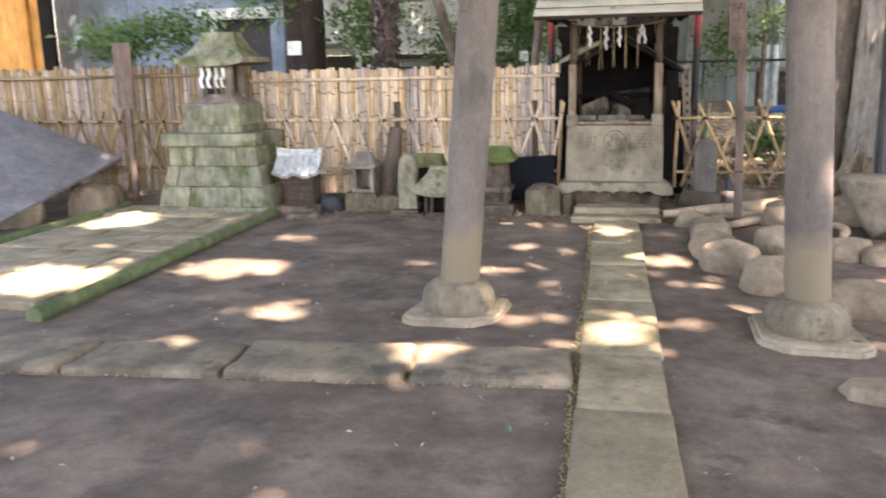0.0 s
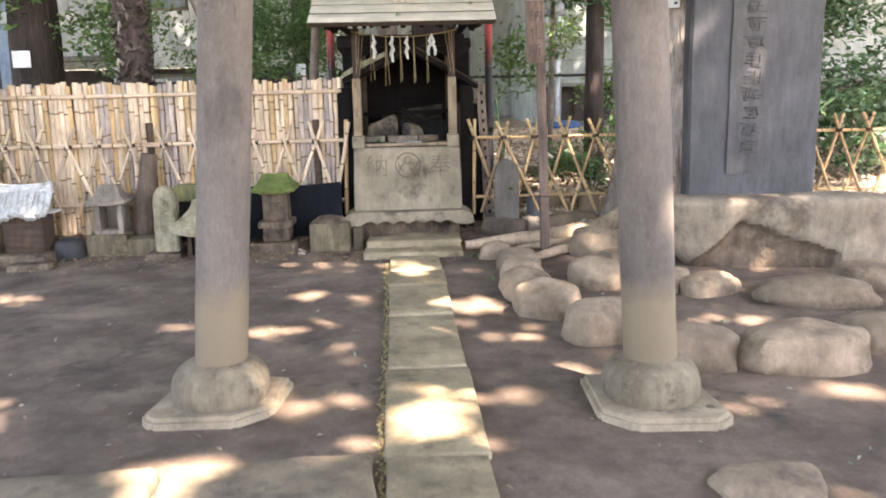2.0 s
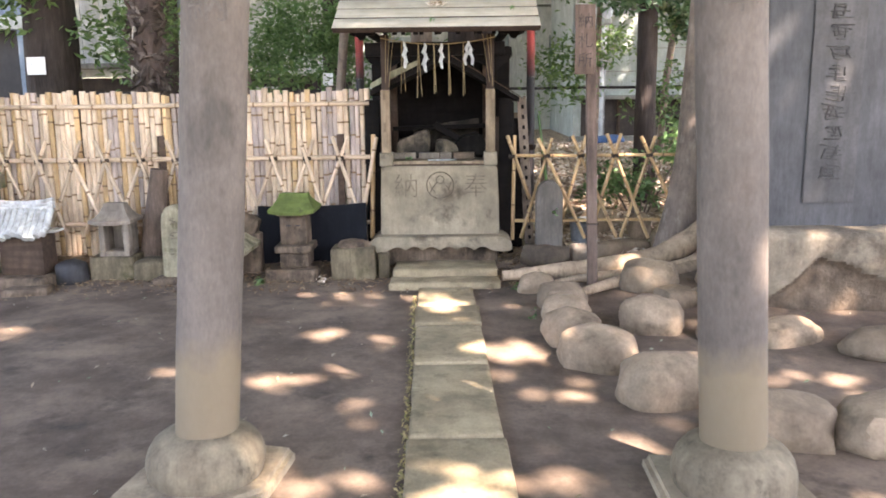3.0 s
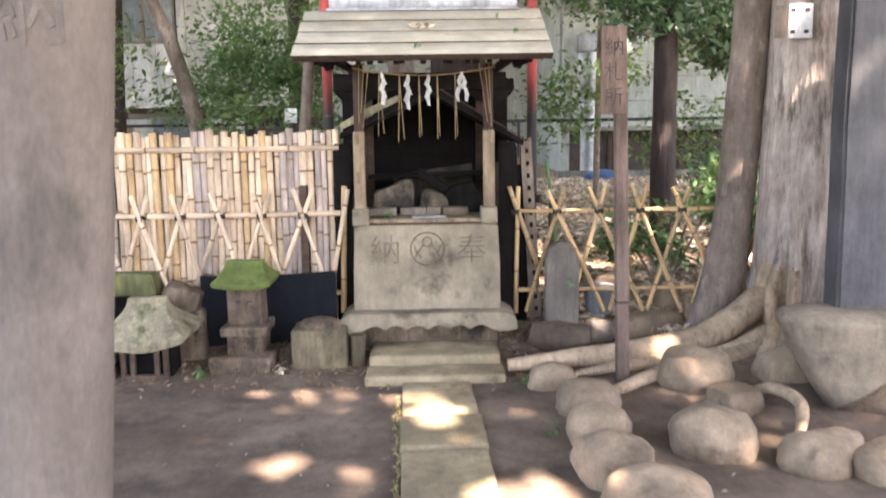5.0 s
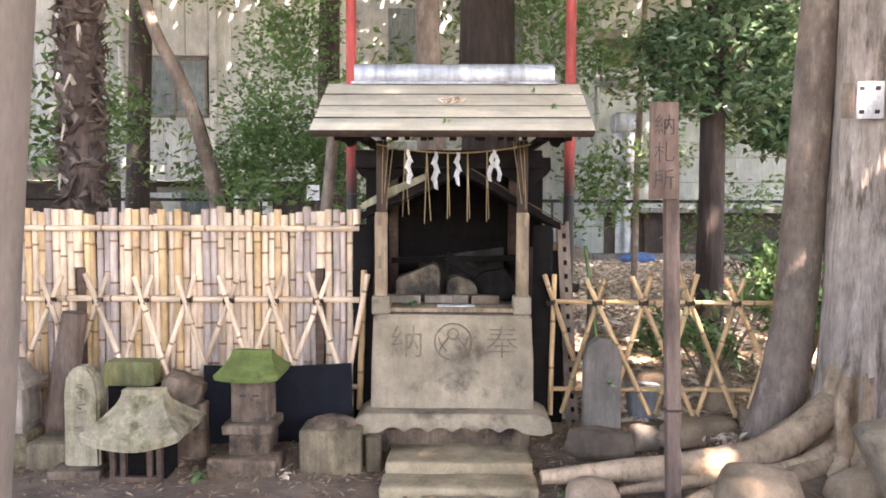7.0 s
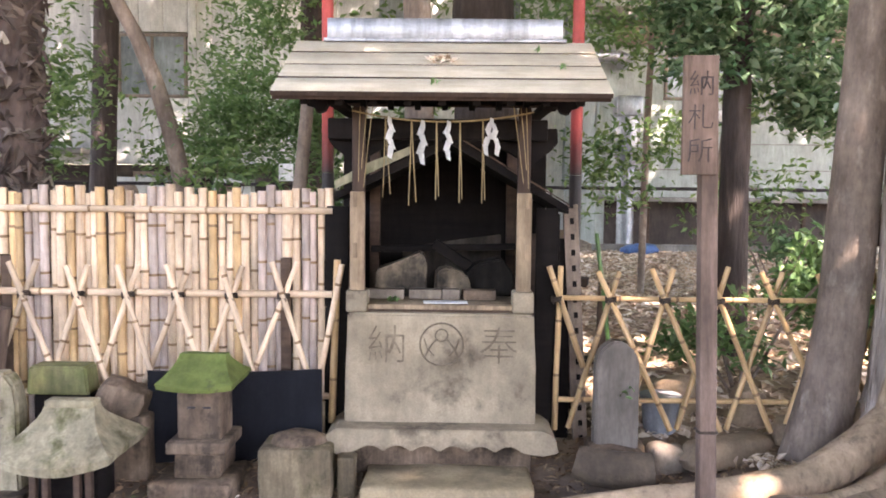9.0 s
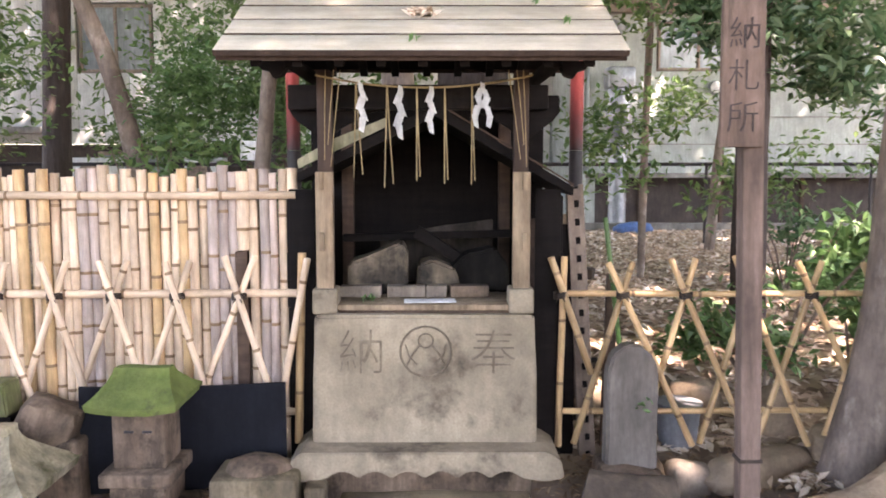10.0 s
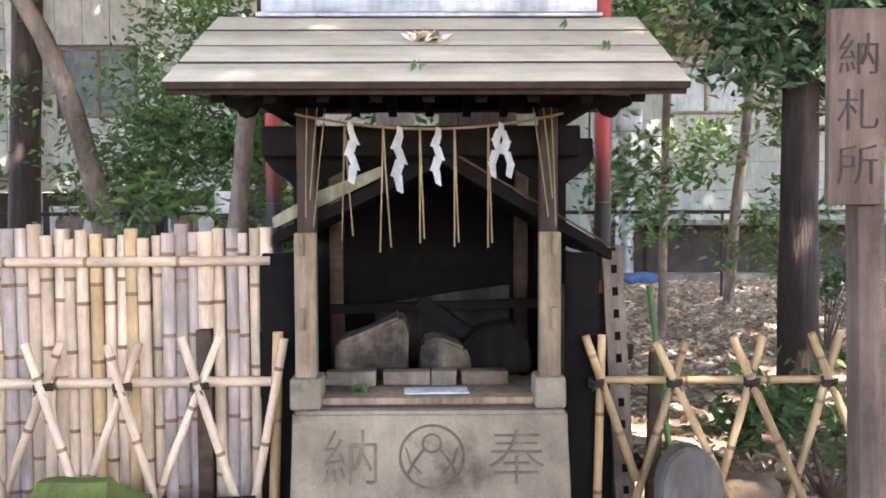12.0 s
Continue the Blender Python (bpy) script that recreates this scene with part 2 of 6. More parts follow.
METAL_CAP = surf("bright_tin", (0.31, 0.32, 0.345), (0.24, 0.25, 0.27), scale=6, fine=50, rough=0.38, metal=0.6, bump=0.1, stretch=(0.5, 3, 3), dirt=0.4)
RED = surf("red_paint", (0.42, 0.055, 0.045), (0.33, 0.04, 0.035), scale=4, fine=80, rough=0.55, stretch=(1, 1, 0.4), bump=0.15)
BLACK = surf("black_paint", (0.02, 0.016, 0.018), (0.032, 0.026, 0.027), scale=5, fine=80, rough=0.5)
TARP = surf("black_board", (0.006, 0.0062, 0.0085), (0.010, 0.0105, 0.014), scale=3, fine=60, rough=0.7, bump=0.1, spec=0.12)
PAPER = surf("white_paper", (0.80, 0.79, 0.77), (0.74, 0.73, 0.71), scale=10, fine=80, bump=0.05)
STRAW = surf("straw", (0.33, 0.245, 0.13), (0.24, 0.175, 0.09), scale=20, fine=120, bump=0.3)
# stone tone lowered to put the gloom of the chamber into colour
DIM_STONE = surf("dim_shade_stone", (0.085, 0.07, 0.056), (0.045, 0.036, 0.03), scale=4, fine=60, spec=0.12, dirt=0.5)
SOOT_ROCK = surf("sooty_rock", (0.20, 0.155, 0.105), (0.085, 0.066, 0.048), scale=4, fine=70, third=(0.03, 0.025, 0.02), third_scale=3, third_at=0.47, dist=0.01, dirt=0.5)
STEEL = surf("slotted_steel", (0.24, 0.178, 0.136), (0.17, 0.124, 0.094), scale=9, fine=80, rough=0.65, metal=0.05, bump=0.15, dirt=0.4)
SILVER = surf("galvanised_duct", (0.30, 0.315, 0.33), (0.23, 0.245, 0.26), scale=4, fine=60, rough=0.45, metal=0.7, bump=0.05, dirt=0.35)
WALL_PALE = surf("pale_wall_panel", (0.53, 0.54, 0.51), (0.46, 0.47, 0.44), scale=1.5, fine=60, rough=0.7, bump=0.08, third=(0.37, 0.375, 0.345), third_scale=0.9, third_at=0.60, dirt=0.22)
WALL_GREEN = surf("grey_green_wall", (0.335, 0.365, 0.335), (0.29, 0.315, 0.29), scale=1.5, fine=60, rough=0.75, bump=0.08, third=(0.24, 0.26, 0.237), third_scale=0.9, third_at=0.6, dirt=0.22)
WALL_BLUE = surf("blue_grey_sheet", (0.20, 0.25, 0.31), (0.165, 0.21, 0.265), scale=1.2, fine=50, rough=0.6, bump=0.05)
ORANGE = surf("orange_wood", (0.55, 0.27, 0.075), (0.46, 0.21, 0.055), scale=4, fine=60, stretch=(4, 4, 0.4))
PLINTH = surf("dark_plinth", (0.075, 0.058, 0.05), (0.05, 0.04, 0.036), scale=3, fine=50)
CONCRETE = surf("concrete_kerb", (0.24, 0.225, 0.20), (0.18, 0.168, 0.15), scale=4, fine=90)
ROOF_SHEET = surf("grey_roof_sheet", (0.20, 0.18, 0.175), (0.16, 0.145, 0.14), scale=2.5, fine=70, rough=0.7)
WHITE_TILE = surf("white_glazed", (0.56, 0.55, 0.52), (0.43, 0.41, 0.375), scale=8, fine=60, rough=0.5, third=(0.26, 0.235, 0.195), third_scale=5, third_at=0.56)
BLUE_PLASTIC = surf("blue_plastic", (0.05, 0.11, 0.24), (0.07, 0.14, 0.3), scale=9, rough=0.5)
FRAME = surf("window_frame_metal", (0.24, 0.19, 0.15), (0.19, 0.15, 0.12), scale=6, rough=0.5)
# pane colour raised to hold the reflected sky and the curtain
GLASS = surf("window_glass", (0.20, 0.235, 0.24), (0.27, 0.305, 0.305), scale=0.8, fine=3, rough=0.2, bump=0.02, spec=0.35)
LEAF = leafy("green_leaves", [(0.05, 0.11, 0.032), (0.085, 0.16, 0.048), (0.12, 0.20, 0.062), (0.17, 0.25, 0.085)])
LEAF_DARK = leafy("dark_glossy_leaves", [(0.045, 0.10, 0.048), (0.075, 0.145, 0.07), (0.11, 0.185, 0.095), (0.165, 0.235, 0.135)], rough=0.24, through_light=0.33)
LEAF_LOW = leafy("shrub_leaves", [(0.06, 0.14, 0.045), (0.105, 0.20, 0.065), (0.16, 0.26, 0.10)], through_light=0.35)
LITTER = leafy("fallen_leaves", [(0.24, 0.155, 0.10), (0.45, 0.33, 0.23), (0.62, 0.50, 0.38), (0.74, 0.65, 0.55)], rough=0.8, through_light=0.05)
LITTER_BROWN = leafy("brown_litter", [(0.09, 0.052, 0.03), (0.17, 0.10, 0.055), (0.26, 0.165, 0.095), (0.38, 0.27, 0.17)], rough=0.9, through_light=0.03)
CHIPS = leafy("pale_scraps", [(0.33, 0.27, 0.20), (0.22, 0.155, 0.095), (0.42, 0.37, 0.30), (0.10, 0.2, 0.085), (0.17, 0.12, 0.075)], rough=0.8, through_light=0.05)

# ---- building blocks ----


def thing(name, x, y, z, label, category, group="", kind="", rz=0.0):
    ob = new(name)
    ob.matrix_basis = pose(x, y, z, 0, 0, rz)
    return tagged(ob, label, category, group, kind)


def mesh_of(name, bm, material, smooth=True):
    me = bpy.data.meshes.new(name)
    bm.to_mesh(me)
    bm.free()
    me.materials.append(material)
    if smooth:
        for p in me.polygons:
            p.use_smooth = True
        me.set_sharp_from_angle(angle=radians(38))
    return me


def part(name, bm, material, parent, label="", m=None, smooth=True):
    ob = new(name, bm if isinstance(bm, bpy.types.Mesh) else mesh_of(name, bm, material, smooth))
    ob.parent = parent
    if m is not None:
        ob.matrix_basis = m
    if label:
        ob["label"] = label
    return ob


def solo(name, bm, material, label, category, m=None, group="", kind="", smooth=True):
    ob = new(name, mesh_of(name, bm, material, smooth))
    if m is not None:
        ob.matrix_basis = m
    return tagged(ob, label, category, group, kind)


def box(x0, x1, y0, y1, z0, z1, bevel=0.0, bm=None):
    """A box with softened edges, added to bm."""
    b = bmesh.new()
    bmesh.ops.create_cube(b, size=1)
    for v in b.verts:
        v.co = Vector(((x0 + x1) / 2 + v.co.x * (x1 - x0), (y0 + y1) / 2 + v.co.y * (y1 - y0), (z0 + z1) / 2 + v.co.z * (z1 - z0)))
    if bevel:
        bmesh.ops.bevel(b, geom=b.edges[:], offset=bevel, segments=2, affect="EDGES", profile=0.5)
    if bm is None:
        return b
    return join(bm, b)


def join(bm, b, m=None):
    me = bpy.data.meshes.new("tmp")
    if m is not None:
        b.transform(m)
    b.to_mesh(me)
    b.free()
    bm.from_mesh(me)
    bpy.data.meshes.remove(me)
    return bm


def worn(bm, amp, scale, seed, cuts=0):
    """Dents and unevenness."""
    if cuts:
        bmesh.ops.subdivide_edges(bm, edges=bm.edges[:], cuts=cuts, use_grid_fill=True)
    bm.normal_update()
    o = Vector((seed * 3.7, seed * 1.3, seed * 2.1))
    for v in bm.verts:
        d = noise.noise(v.co * scale + o) + 0.5 * noise.noise(v.co * scale * 2.7 + o)
        v.co += v.normal * d * amp
    return bm


def stone_box(x0, x1, y0, y1, z0, z1, bevel=0.02, amp=0.006, seed=1, cuts=3):
    b = box(x0, x1, y0, y1, z0, z1, bevel)
    return worn(b, amp, 6.0, seed, cuts)


def tube(points, radii, segs=12, rough=0.0, seed=1, caps=True, bm=None):
    """A round limb along points, tapering through radii."""
    b = bm if bm is not None else bmesh.new()
    pts = [Vector(p) for p in points]
    rings, side = [], None
    for i, p in enumerate(pts):
        d = (pts[min(i + 1, len(pts) - 1)] - pts[max(i - 1, 0)]).normalized()
        if side is None:
            side = d.orthogonal().normalized()
        side = (side - d * side.dot(d)).normalized()
        up = d.cross(side)
        ring = []
        for k in range(segs):
            a = 2 * math.pi * k / segs
            way = side * math.cos(a) + up * math.sin(a)
            r = radii[i]
            if rough:
                r *= 1 + rough * (noise.noise(Vector((math.cos(a) * 1.7 + seed * 5, math.sin(a) * 1.7, i * 0.45))) + 0.5 * noise.noise(Vector((math.cos(a) * 4 + seed, math.sin(a) * 4, i * 0.9))))
            ring.append(b.verts.new(p + way * r))
        rings.append(ring)
    for r0, r1 in zip(rings, rings[1:]):
        for k in range(segs):
            b.faces.new((r0[k], r0[(k + 1) % segs], r1[(k + 1) % segs], r1[k]))
    if caps:
        b.faces.new(rings[0][::-1])
        b.faces.new(rings[-1])
    bmesh.ops.recalc_face_normals(b, faces=b.faces[:])
    return b


def smooth_path(points, n):
    """n points along a curve through the given (x, y, z, radius)."""
    out = []
    P = [Vector(p) for p in points]
    for i in range(n):
        t = i / (n - 1) * (len(P) - 1)
        k = min(int(t), len(P) - 2)
        f = t - k
        p0, p1, p2, p3 = P[max(k - 1, 0)], P[k], P[k + 1], P[min(k + 2, len(P) - 1)]
        out.append(0.5 * ((2 * p1) + (p2 - p0) * f + (2 * p0 - 5 * p1 + 4 * p2 - p3) * f * f + (3 * p1 - p0 - 3 * p2 + p3) * f ** 3))
    return out


def limb(points, n=14, segs=14, rough=0.12, seed=1, bm=None):
    pts = smooth_path([Vector(p) for p in points], n)
    return tube([p.xyz for p in pts], [max(p.w, 0.003) for p in pts], segs, rough, seed, True, bm)


def lathe(profile, segs=28, bm=None):
    b = bm if bm is not None else bmesh.new()
    rings = []
    for r, z in profile:
        rings.append([b.verts.new((r * math.cos(2 * math.pi * k / segs), r * math.sin(2 * math.pi * k / segs), z)) for k in range(segs)])
    for r0, r1 in zip(rings, rings[1:]):
        for k in range(segs):
            b.faces.new((r0[k], r0[(k + 1) % segs], r1[(k + 1) % segs], r1[k]))
    b.faces.new(rings[0][::-1])
    b.faces.new(rings[-1])
    return b


def prism(outline, depth, bevel=0.0):
    """An outline in x and z, drawn out along y from 0 to depth."""
    b = bmesh.new()
    f = [b.verts.new((x, 0, z)) for x, z in outline]
    k = [b.verts.new((x, depth, z)) for x, z in outline]
    n = len(outline)
    b.faces.new(f)
    b.faces.new(k[::-1])
    for i in range(n):
        b.faces.new((f[i], k[i], k[(i + 1) % n], f[(i + 1) % n]))
    bmesh.ops.recalc_face_normals(b, faces=b.faces[:])
    if bevel:
        bmesh.ops.bevel(b, geom=b.edges[:], offset=bevel, segments=2, affect="EDGES")
    return b


def rock_bm(sx, sy, sz, seed, blocky=0.35, detail=4):
    b = bmesh.new()
    bmesh.ops.create_icosphere(b, subdivisions=detail, radius=1)
    o = Vector((seed * 7.3, seed * 2.9, seed * 4.1))
    for v in b.verts:
        c = v.co.copy()
        big = max(abs(c.x), abs(c.y), abs(c.z))
        c = c.lerp(c / big * 0.86, blocky)
        c *= 1 + 0.16 * noise.noise(c * 1.2 + o) + 0.06 * noise.noise(c * 3.0 + o) + 0.02 * noise.noise(c * 8 + o)
        c.z = max(c.z, -0.55)
        v.co = Vector((c.x * sx / 2, c.y * sy / 2, (c.z + 0.5) * sz / 1.45))
    return b


def letters(text, size, depth, spacing=1.0, thin=0.0):
    """Upright writing in the plane of x and z, facing -y, one character above the next, as one mesh."""
    b = bmesh.new()
    for i, ch in enumerate(text):
        c = bpy.data.curves.new("glyph", "FONT")
        c.body, c.size, c.extrude, c.offset = ch, size, depth / 2, -thin
        c.resolution_u = 3
        o = bpy.data.objects.new("glyph", c)
        scene.collection.objects.link(o)
        me = bpy.data.meshes.new_from_object(o.evaluated_get(bpy.context.evaluated_depsgraph_get()))
        g = bmesh.new()
        g.from_mesh(me)
        xs = [v.co.x for v in g.verts]
        ys = [v.co.y for v in g.verts]
        g.transform(pose(0, 0, -i * size * spacing, 90, 0, 0) @ Matrix.Translation((-(min(xs) + max(xs)) / 2, -(min(ys) + max(ys)) / 2, 0)))
        join(b, g)
        bpy.data.objects.remove(o)
        bpy.data.meshes.remove(me)
    return b


def leaf_cloud(points, size, spread=0.4, tilt=1.0, long=1.9, seed=3):
    """Small folded leaves at the given points: arrays for from_pydata."""
    rng = np.random.default_rng(seed)
    P = np.asarray(points, dtype=float)
    n = len(P)
    nrm = rng.normal(0, tilt, (n, 3)); nrm[:, 2] = np.abs(nrm[:, 2]) + 0.6
    nrm /= np.linalg.norm(nrm, axis=1)[:, None]
    a = rng.normal(0, 1, (n, 3))
    u = a - (a * nrm).sum(1)[:, None] * nrm
    u /= np.linalg.norm(u, axis=1)[:, None]
    w = np.cross(nrm, u)
    s = size * (1 + spread * (rng.random(n) * 2 - 1))[:, None]
    tip, base = P + u * s * long / 2 - nrm * s * 0.18, P - u * s * long / 2
    left, right = P + w * s * 0.42 + nrm * s * 0.12, P - w * s * 0.42 + nrm * s * 0.12
    V = np.stack([base, left, tip, right], 1).reshape(-1, 3)
    i = np.arange(n)[:, None] * 4
    F = np.concatenate([i + np.array([[0, 1, 2]]), i + np.array([[0, 2, 3]])])
    return V, F


def leaf_mesh(name, points, size, material, **kw):
    V, F = leaf_cloud(points, size, **kw)
    me = bpy.data.meshes.new(name)
    me.from_pydata(V.tolist(), [], F.tolist())
    me.materials.append(material)
    return me


def clumps(centres, n, rng, each=60, sigma=0.12):
    """Points gathered into sprays inside ellipsoids (x, y, z, rx, ry, rz)."""
    out = []
    for x, y, z, rx, ry, rz in centres:
        k = max(1, n // each)
        d = rng.normal(0, 1, (k, 3))
        d /= np.linalg.norm(d, axis=1)[:, None]
        c = np.array([x, y, z]) + d * rng.random((k, 1)) ** 0.45 * np.array([rx, ry, rz])
        out.append((c[:, None, :] + rng.normal(0, 1, (k, each, 3)) * np.array([sigma, sigma, sigma * 0.6])).reshape(-1, 3))
    return np.concatenate(out)


def ground_z(x, y):
    prof = ((-400, 0), (4.6, 0), (6.4, 0.02), (7.2, 0.025), (7.75, 0.04), (8.1, 0.16), (9, 0.32), (11, 0.46), (14, 0.52), (18, 0.55), (400, 0.9))
    for (a, za), (b, zb) in zip(prof, prof[1:]):
        if y <= b:
            z = za + (zb - za) * (y - a) / (b - a)
            break
    z += 0.14 * math.exp(-((x - 1.9) ** 2 / 0.9 + (y - 7.5) ** 2 / 0.35))
    if y < 18:
        z += 0.012 * noise.noise(Vector((x * 0.8, y * 0.8, 0))) + 0.005 * noise.noise(Vector((x * 3.1, y * 3.1, 2)))
    return z


# ---- the ground ----
def axis(lo, hi, step, far):
    inner = list(np.arange(lo, hi + step / 2, step))
    outer = [1, 3, 8, 20, 60, 180, far]
    return [lo - o for o in outer[::-1]] + inner + [hi + o for o in outer]


gx, gy = axis(-8, 6, 0.09, 350), axis(-3, 18, 0.09, 350)
gv = [(x, y, ground_z(x, y)) for y in gy for x in gx]
nx = len(gx)
gf = [(j * nx + i, j * nx + i + 1, (j + 1) * nx + i + 1, (j + 1) * nx + i) for j in range(len(gy) - 1) for i in range(nx - 1)]
gm = bpy.data.meshes.new("ground")
gm.from_pydata(gv, [], gf)
gm.materials.append(EARTH)
for p in gm.polygons:
    p.use_smooth = True
tagged(new("ground", gm), "dark packed earth ground with leaf litter behind the fences", "ground", kind="structure")

# ---- paved path, kerbs, platform ----
def path_x(y):
    return -0.155 + (7.25 - y) * 0.029


path = thing("path", 0, 0, 0, "worn straight path of tan stone slabs set in the earth", "path", kind="structure")
joints = (-1.6, -0.6, 0.5, 1.45, 2.2, 3.02, 3.72, 4.72, 5.65, 6.36, 6.78, 7.3)
for i, (a, b) in enumerate(zip(joints, joints[1:])):
    xa = path_x((a + b) / 2)
    wd = 0.405 + 0.012 * math.sin(i * 2.3)
    s = stone_box(-wd / 2, wd / 2, -(b - a) / 2 + 0.008, (b - a) / 2 - 0.008, -0.08, 0.0, 0.014, 0.005, i + 2, 4)
    part("paving_slab", s, PAVE, path, m=pose(xa + 0.205, (a + b) / 2, ground_z(0, (a + b) / 2) + 0.034 + 0.004 * math.sin(i * 1.7), 0.3 * math.sin(i), 0, 1.66))

edge_stones = thing("kerb", 0, 0, 0, "row of long worn edging stones crossing the earth beside the path", "kerb", kind="structure")
cuts = (-0.07, -0.86, -1.77, -2.62, -3.5, -4.45, -5.4)
for i, (a, b) in enumerate(zip(cuts, cuts[1:])):
    xm, ln = (a + b) / 2, (a - b) - 0.018
    s = stone_box(-ln / 2, ln / 2, -0.24, 0.24, -0.12, 0.0, 0.03, 0.014, i + 21, 5)
    part("kerb_stone", s, KERB, edge_stones, m=pose(xm, 3.29 + 0.1 * xm + 0.24, 0.045 + 0.006 * math.sin(i * 2.1), 0, 0, 5.7))

platform = thing("pavement", 0, 0, 0, "pale stone flag paving in front of the lantern", "paving", kind="structure")
rows_y = (4.0, 4.75, 5.5, 6.3, 7.0, 7.6)
for j, (a, b) in enumerate(zip(rows_y, rows_y[1:])):
    xs = (-5.12, -4.5 + 0.25 * (j % 2), -3.9 + 0.12 * (j % 2), -3.5)
    for i, (c, d) in enumerate(zip(xs, xs[1:])):
        s = stone_box(c + 0.008, d - 0.008, a + 0.008, b - 0.008, -0.06, 0.045 + 0.004 * ((i + j) % 3), 0.012, 0.005, 40 + i + 5 * j, 3)
        part("flagstone", s, PAVE, platform, m=pose(0, 0, ground_z(-4.3, (a + b) / 2)))


def pole_rail(name, a, b, r, label):
    n = 16
    pts = [Vector(a).lerp(Vector(b), i / (n - 1)) for i in range(n)]
    pts = [p + Vector((0, 0, ground_z(p.x, p.y) + r * 0.7)) for p in pts]
    bm = tube(pts, [r * (1 + (0.12 if i % 4 == 0 else 0)) for i in range(n)], 14, 0.08, 3)
    solo(name, bm, GREEN_RAIL, label, "edging pole", group="edging poles round the paving")


GREEN_RAIL = surf("mossy_pole", (0.10, 0.135, 0.05), (0.16, 0.175, 0.085), scale=6, fine=70, third=(0.22, 0.19, 0.13), third_scale=3, third_at=0.56)
pole_rail("edging_pole", (-3.36, 3.82, 0), (-3.40, 7.55, 0), 0.05, "green mossy edging pole lying along the stone paving")
pole_rail("edging_pole", (-5.22, 4.2, 0), (-5.2, 7.6, 0), 0.05, "green mossy edging pole lying along the stone paving")

flat = rock_bm(0.42, 0.27, 0.11, 5, 0.5)
solo("flat_stone", flat, ROCK, "flat pale stone sunk into the dark earth", "stone", pose(1.31, 3.42, -0.03, 0, 0, -14))

# ---- torii columns ----


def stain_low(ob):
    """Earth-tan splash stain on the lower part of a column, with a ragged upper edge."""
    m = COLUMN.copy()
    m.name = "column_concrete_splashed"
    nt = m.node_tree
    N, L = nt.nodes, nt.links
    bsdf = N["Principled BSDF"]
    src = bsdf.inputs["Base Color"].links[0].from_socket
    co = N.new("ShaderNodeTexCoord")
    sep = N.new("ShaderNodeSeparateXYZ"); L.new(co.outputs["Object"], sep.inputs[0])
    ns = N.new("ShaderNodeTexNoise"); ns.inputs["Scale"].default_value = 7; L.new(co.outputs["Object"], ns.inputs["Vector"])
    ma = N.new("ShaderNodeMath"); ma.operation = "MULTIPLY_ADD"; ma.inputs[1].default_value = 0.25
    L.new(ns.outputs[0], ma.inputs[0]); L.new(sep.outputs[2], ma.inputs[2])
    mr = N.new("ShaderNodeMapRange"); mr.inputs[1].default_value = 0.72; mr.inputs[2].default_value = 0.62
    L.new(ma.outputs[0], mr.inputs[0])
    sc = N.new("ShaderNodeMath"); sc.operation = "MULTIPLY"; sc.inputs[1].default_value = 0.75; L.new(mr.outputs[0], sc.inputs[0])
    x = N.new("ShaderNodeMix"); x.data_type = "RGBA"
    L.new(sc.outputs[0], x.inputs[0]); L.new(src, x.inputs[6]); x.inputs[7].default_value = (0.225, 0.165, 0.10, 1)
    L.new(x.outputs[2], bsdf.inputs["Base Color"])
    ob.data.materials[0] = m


def torii_column(x, y, lean, char, plate_pts, seed, bolt=False):
    t = thing("torii_column", x, y, ground_z(x, y), "round grey-brown torii column with a carved character on a swollen foot", "torii column", "pair of torii columns")
    b = bmesh.new()
    z0, z1 = 0.18, 3.3
    n = 26
    pts = [(lean * (z0 + (z1 - z0) * i / n), 0, z0 + (z1 - z0) * i / n) for i in range(n + 1)]
    tube(pts, [0.116 - 0.004 * i / n for i in range(n + 1)], 36, 0.02, seed, True, b)
    shaft = part("shaft", b, COLUMN, t)
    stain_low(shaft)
    prof = [(0.150, 0.0), (0.205, 0.002), (0.215, 0.02), (0.218, 0.06), (0.216, 0.09), (0.207, 0.122), (0.19, 0.148), (0.165, 0.168), (0.135, 0.181), (0.115, 0.186), (0.05, 0.187)]
    c = lathe(prof, 36)
    worn(c, 0.005, 7, seed)
    part("column_foot", c, COLUMN_BASE, t, "swollen round stone foot", pose(lean * 0.1, 0, 0.035))
    p = bmesh.new()
    top = [p.verts.new((px, py, 0.045)) for px, py in plate_pts]
    bot = [p.verts.new((px * 1.02, py * 1.02, -0.05)) for px, py in plate_pts]
    p.faces.new(top)
    p.faces.new(bot[::-1])
    k = len(top)
    for i in range(k):
        p.faces.new((top[i], bot[i], bot[(i + 1) % k], top[(i + 1) % k]))
    bmesh.ops.recalc_face_normals(p, faces=p.faces[:])
    bmesh.ops.bevel(p, geom=p.edges[:], offset=0.02, segments=4, affect="EDGES")
    part("base_plate", p, PLATE, t, "flat concrete base plate with clipped corners")
    if bolt:
        # darker disc stands in for the shade inside the hole
        part("bolt_hole", lathe([(0.017, 0), (0.02, 0.002), (0.012, 0.003), (0.004, 0.001)], 16), BROKEN_ROCK, t, "bolt hole drawn as a darker disc", pose(0.20, -0.19, 0.0455))
    g = letters(char, 0.145, 0.02)
    for v in g.verts:
        v.co.y = -math.sqrt(max(0.115 ** 2 - v.co.x ** 2, 0.0001)) - 0.0015 + (v.co.y - 0.0) * 0.1
    part("carved_character", g, STROKE, t, "weathered carved character", pose(lean * 1.75, 0, 1.75))
    return t


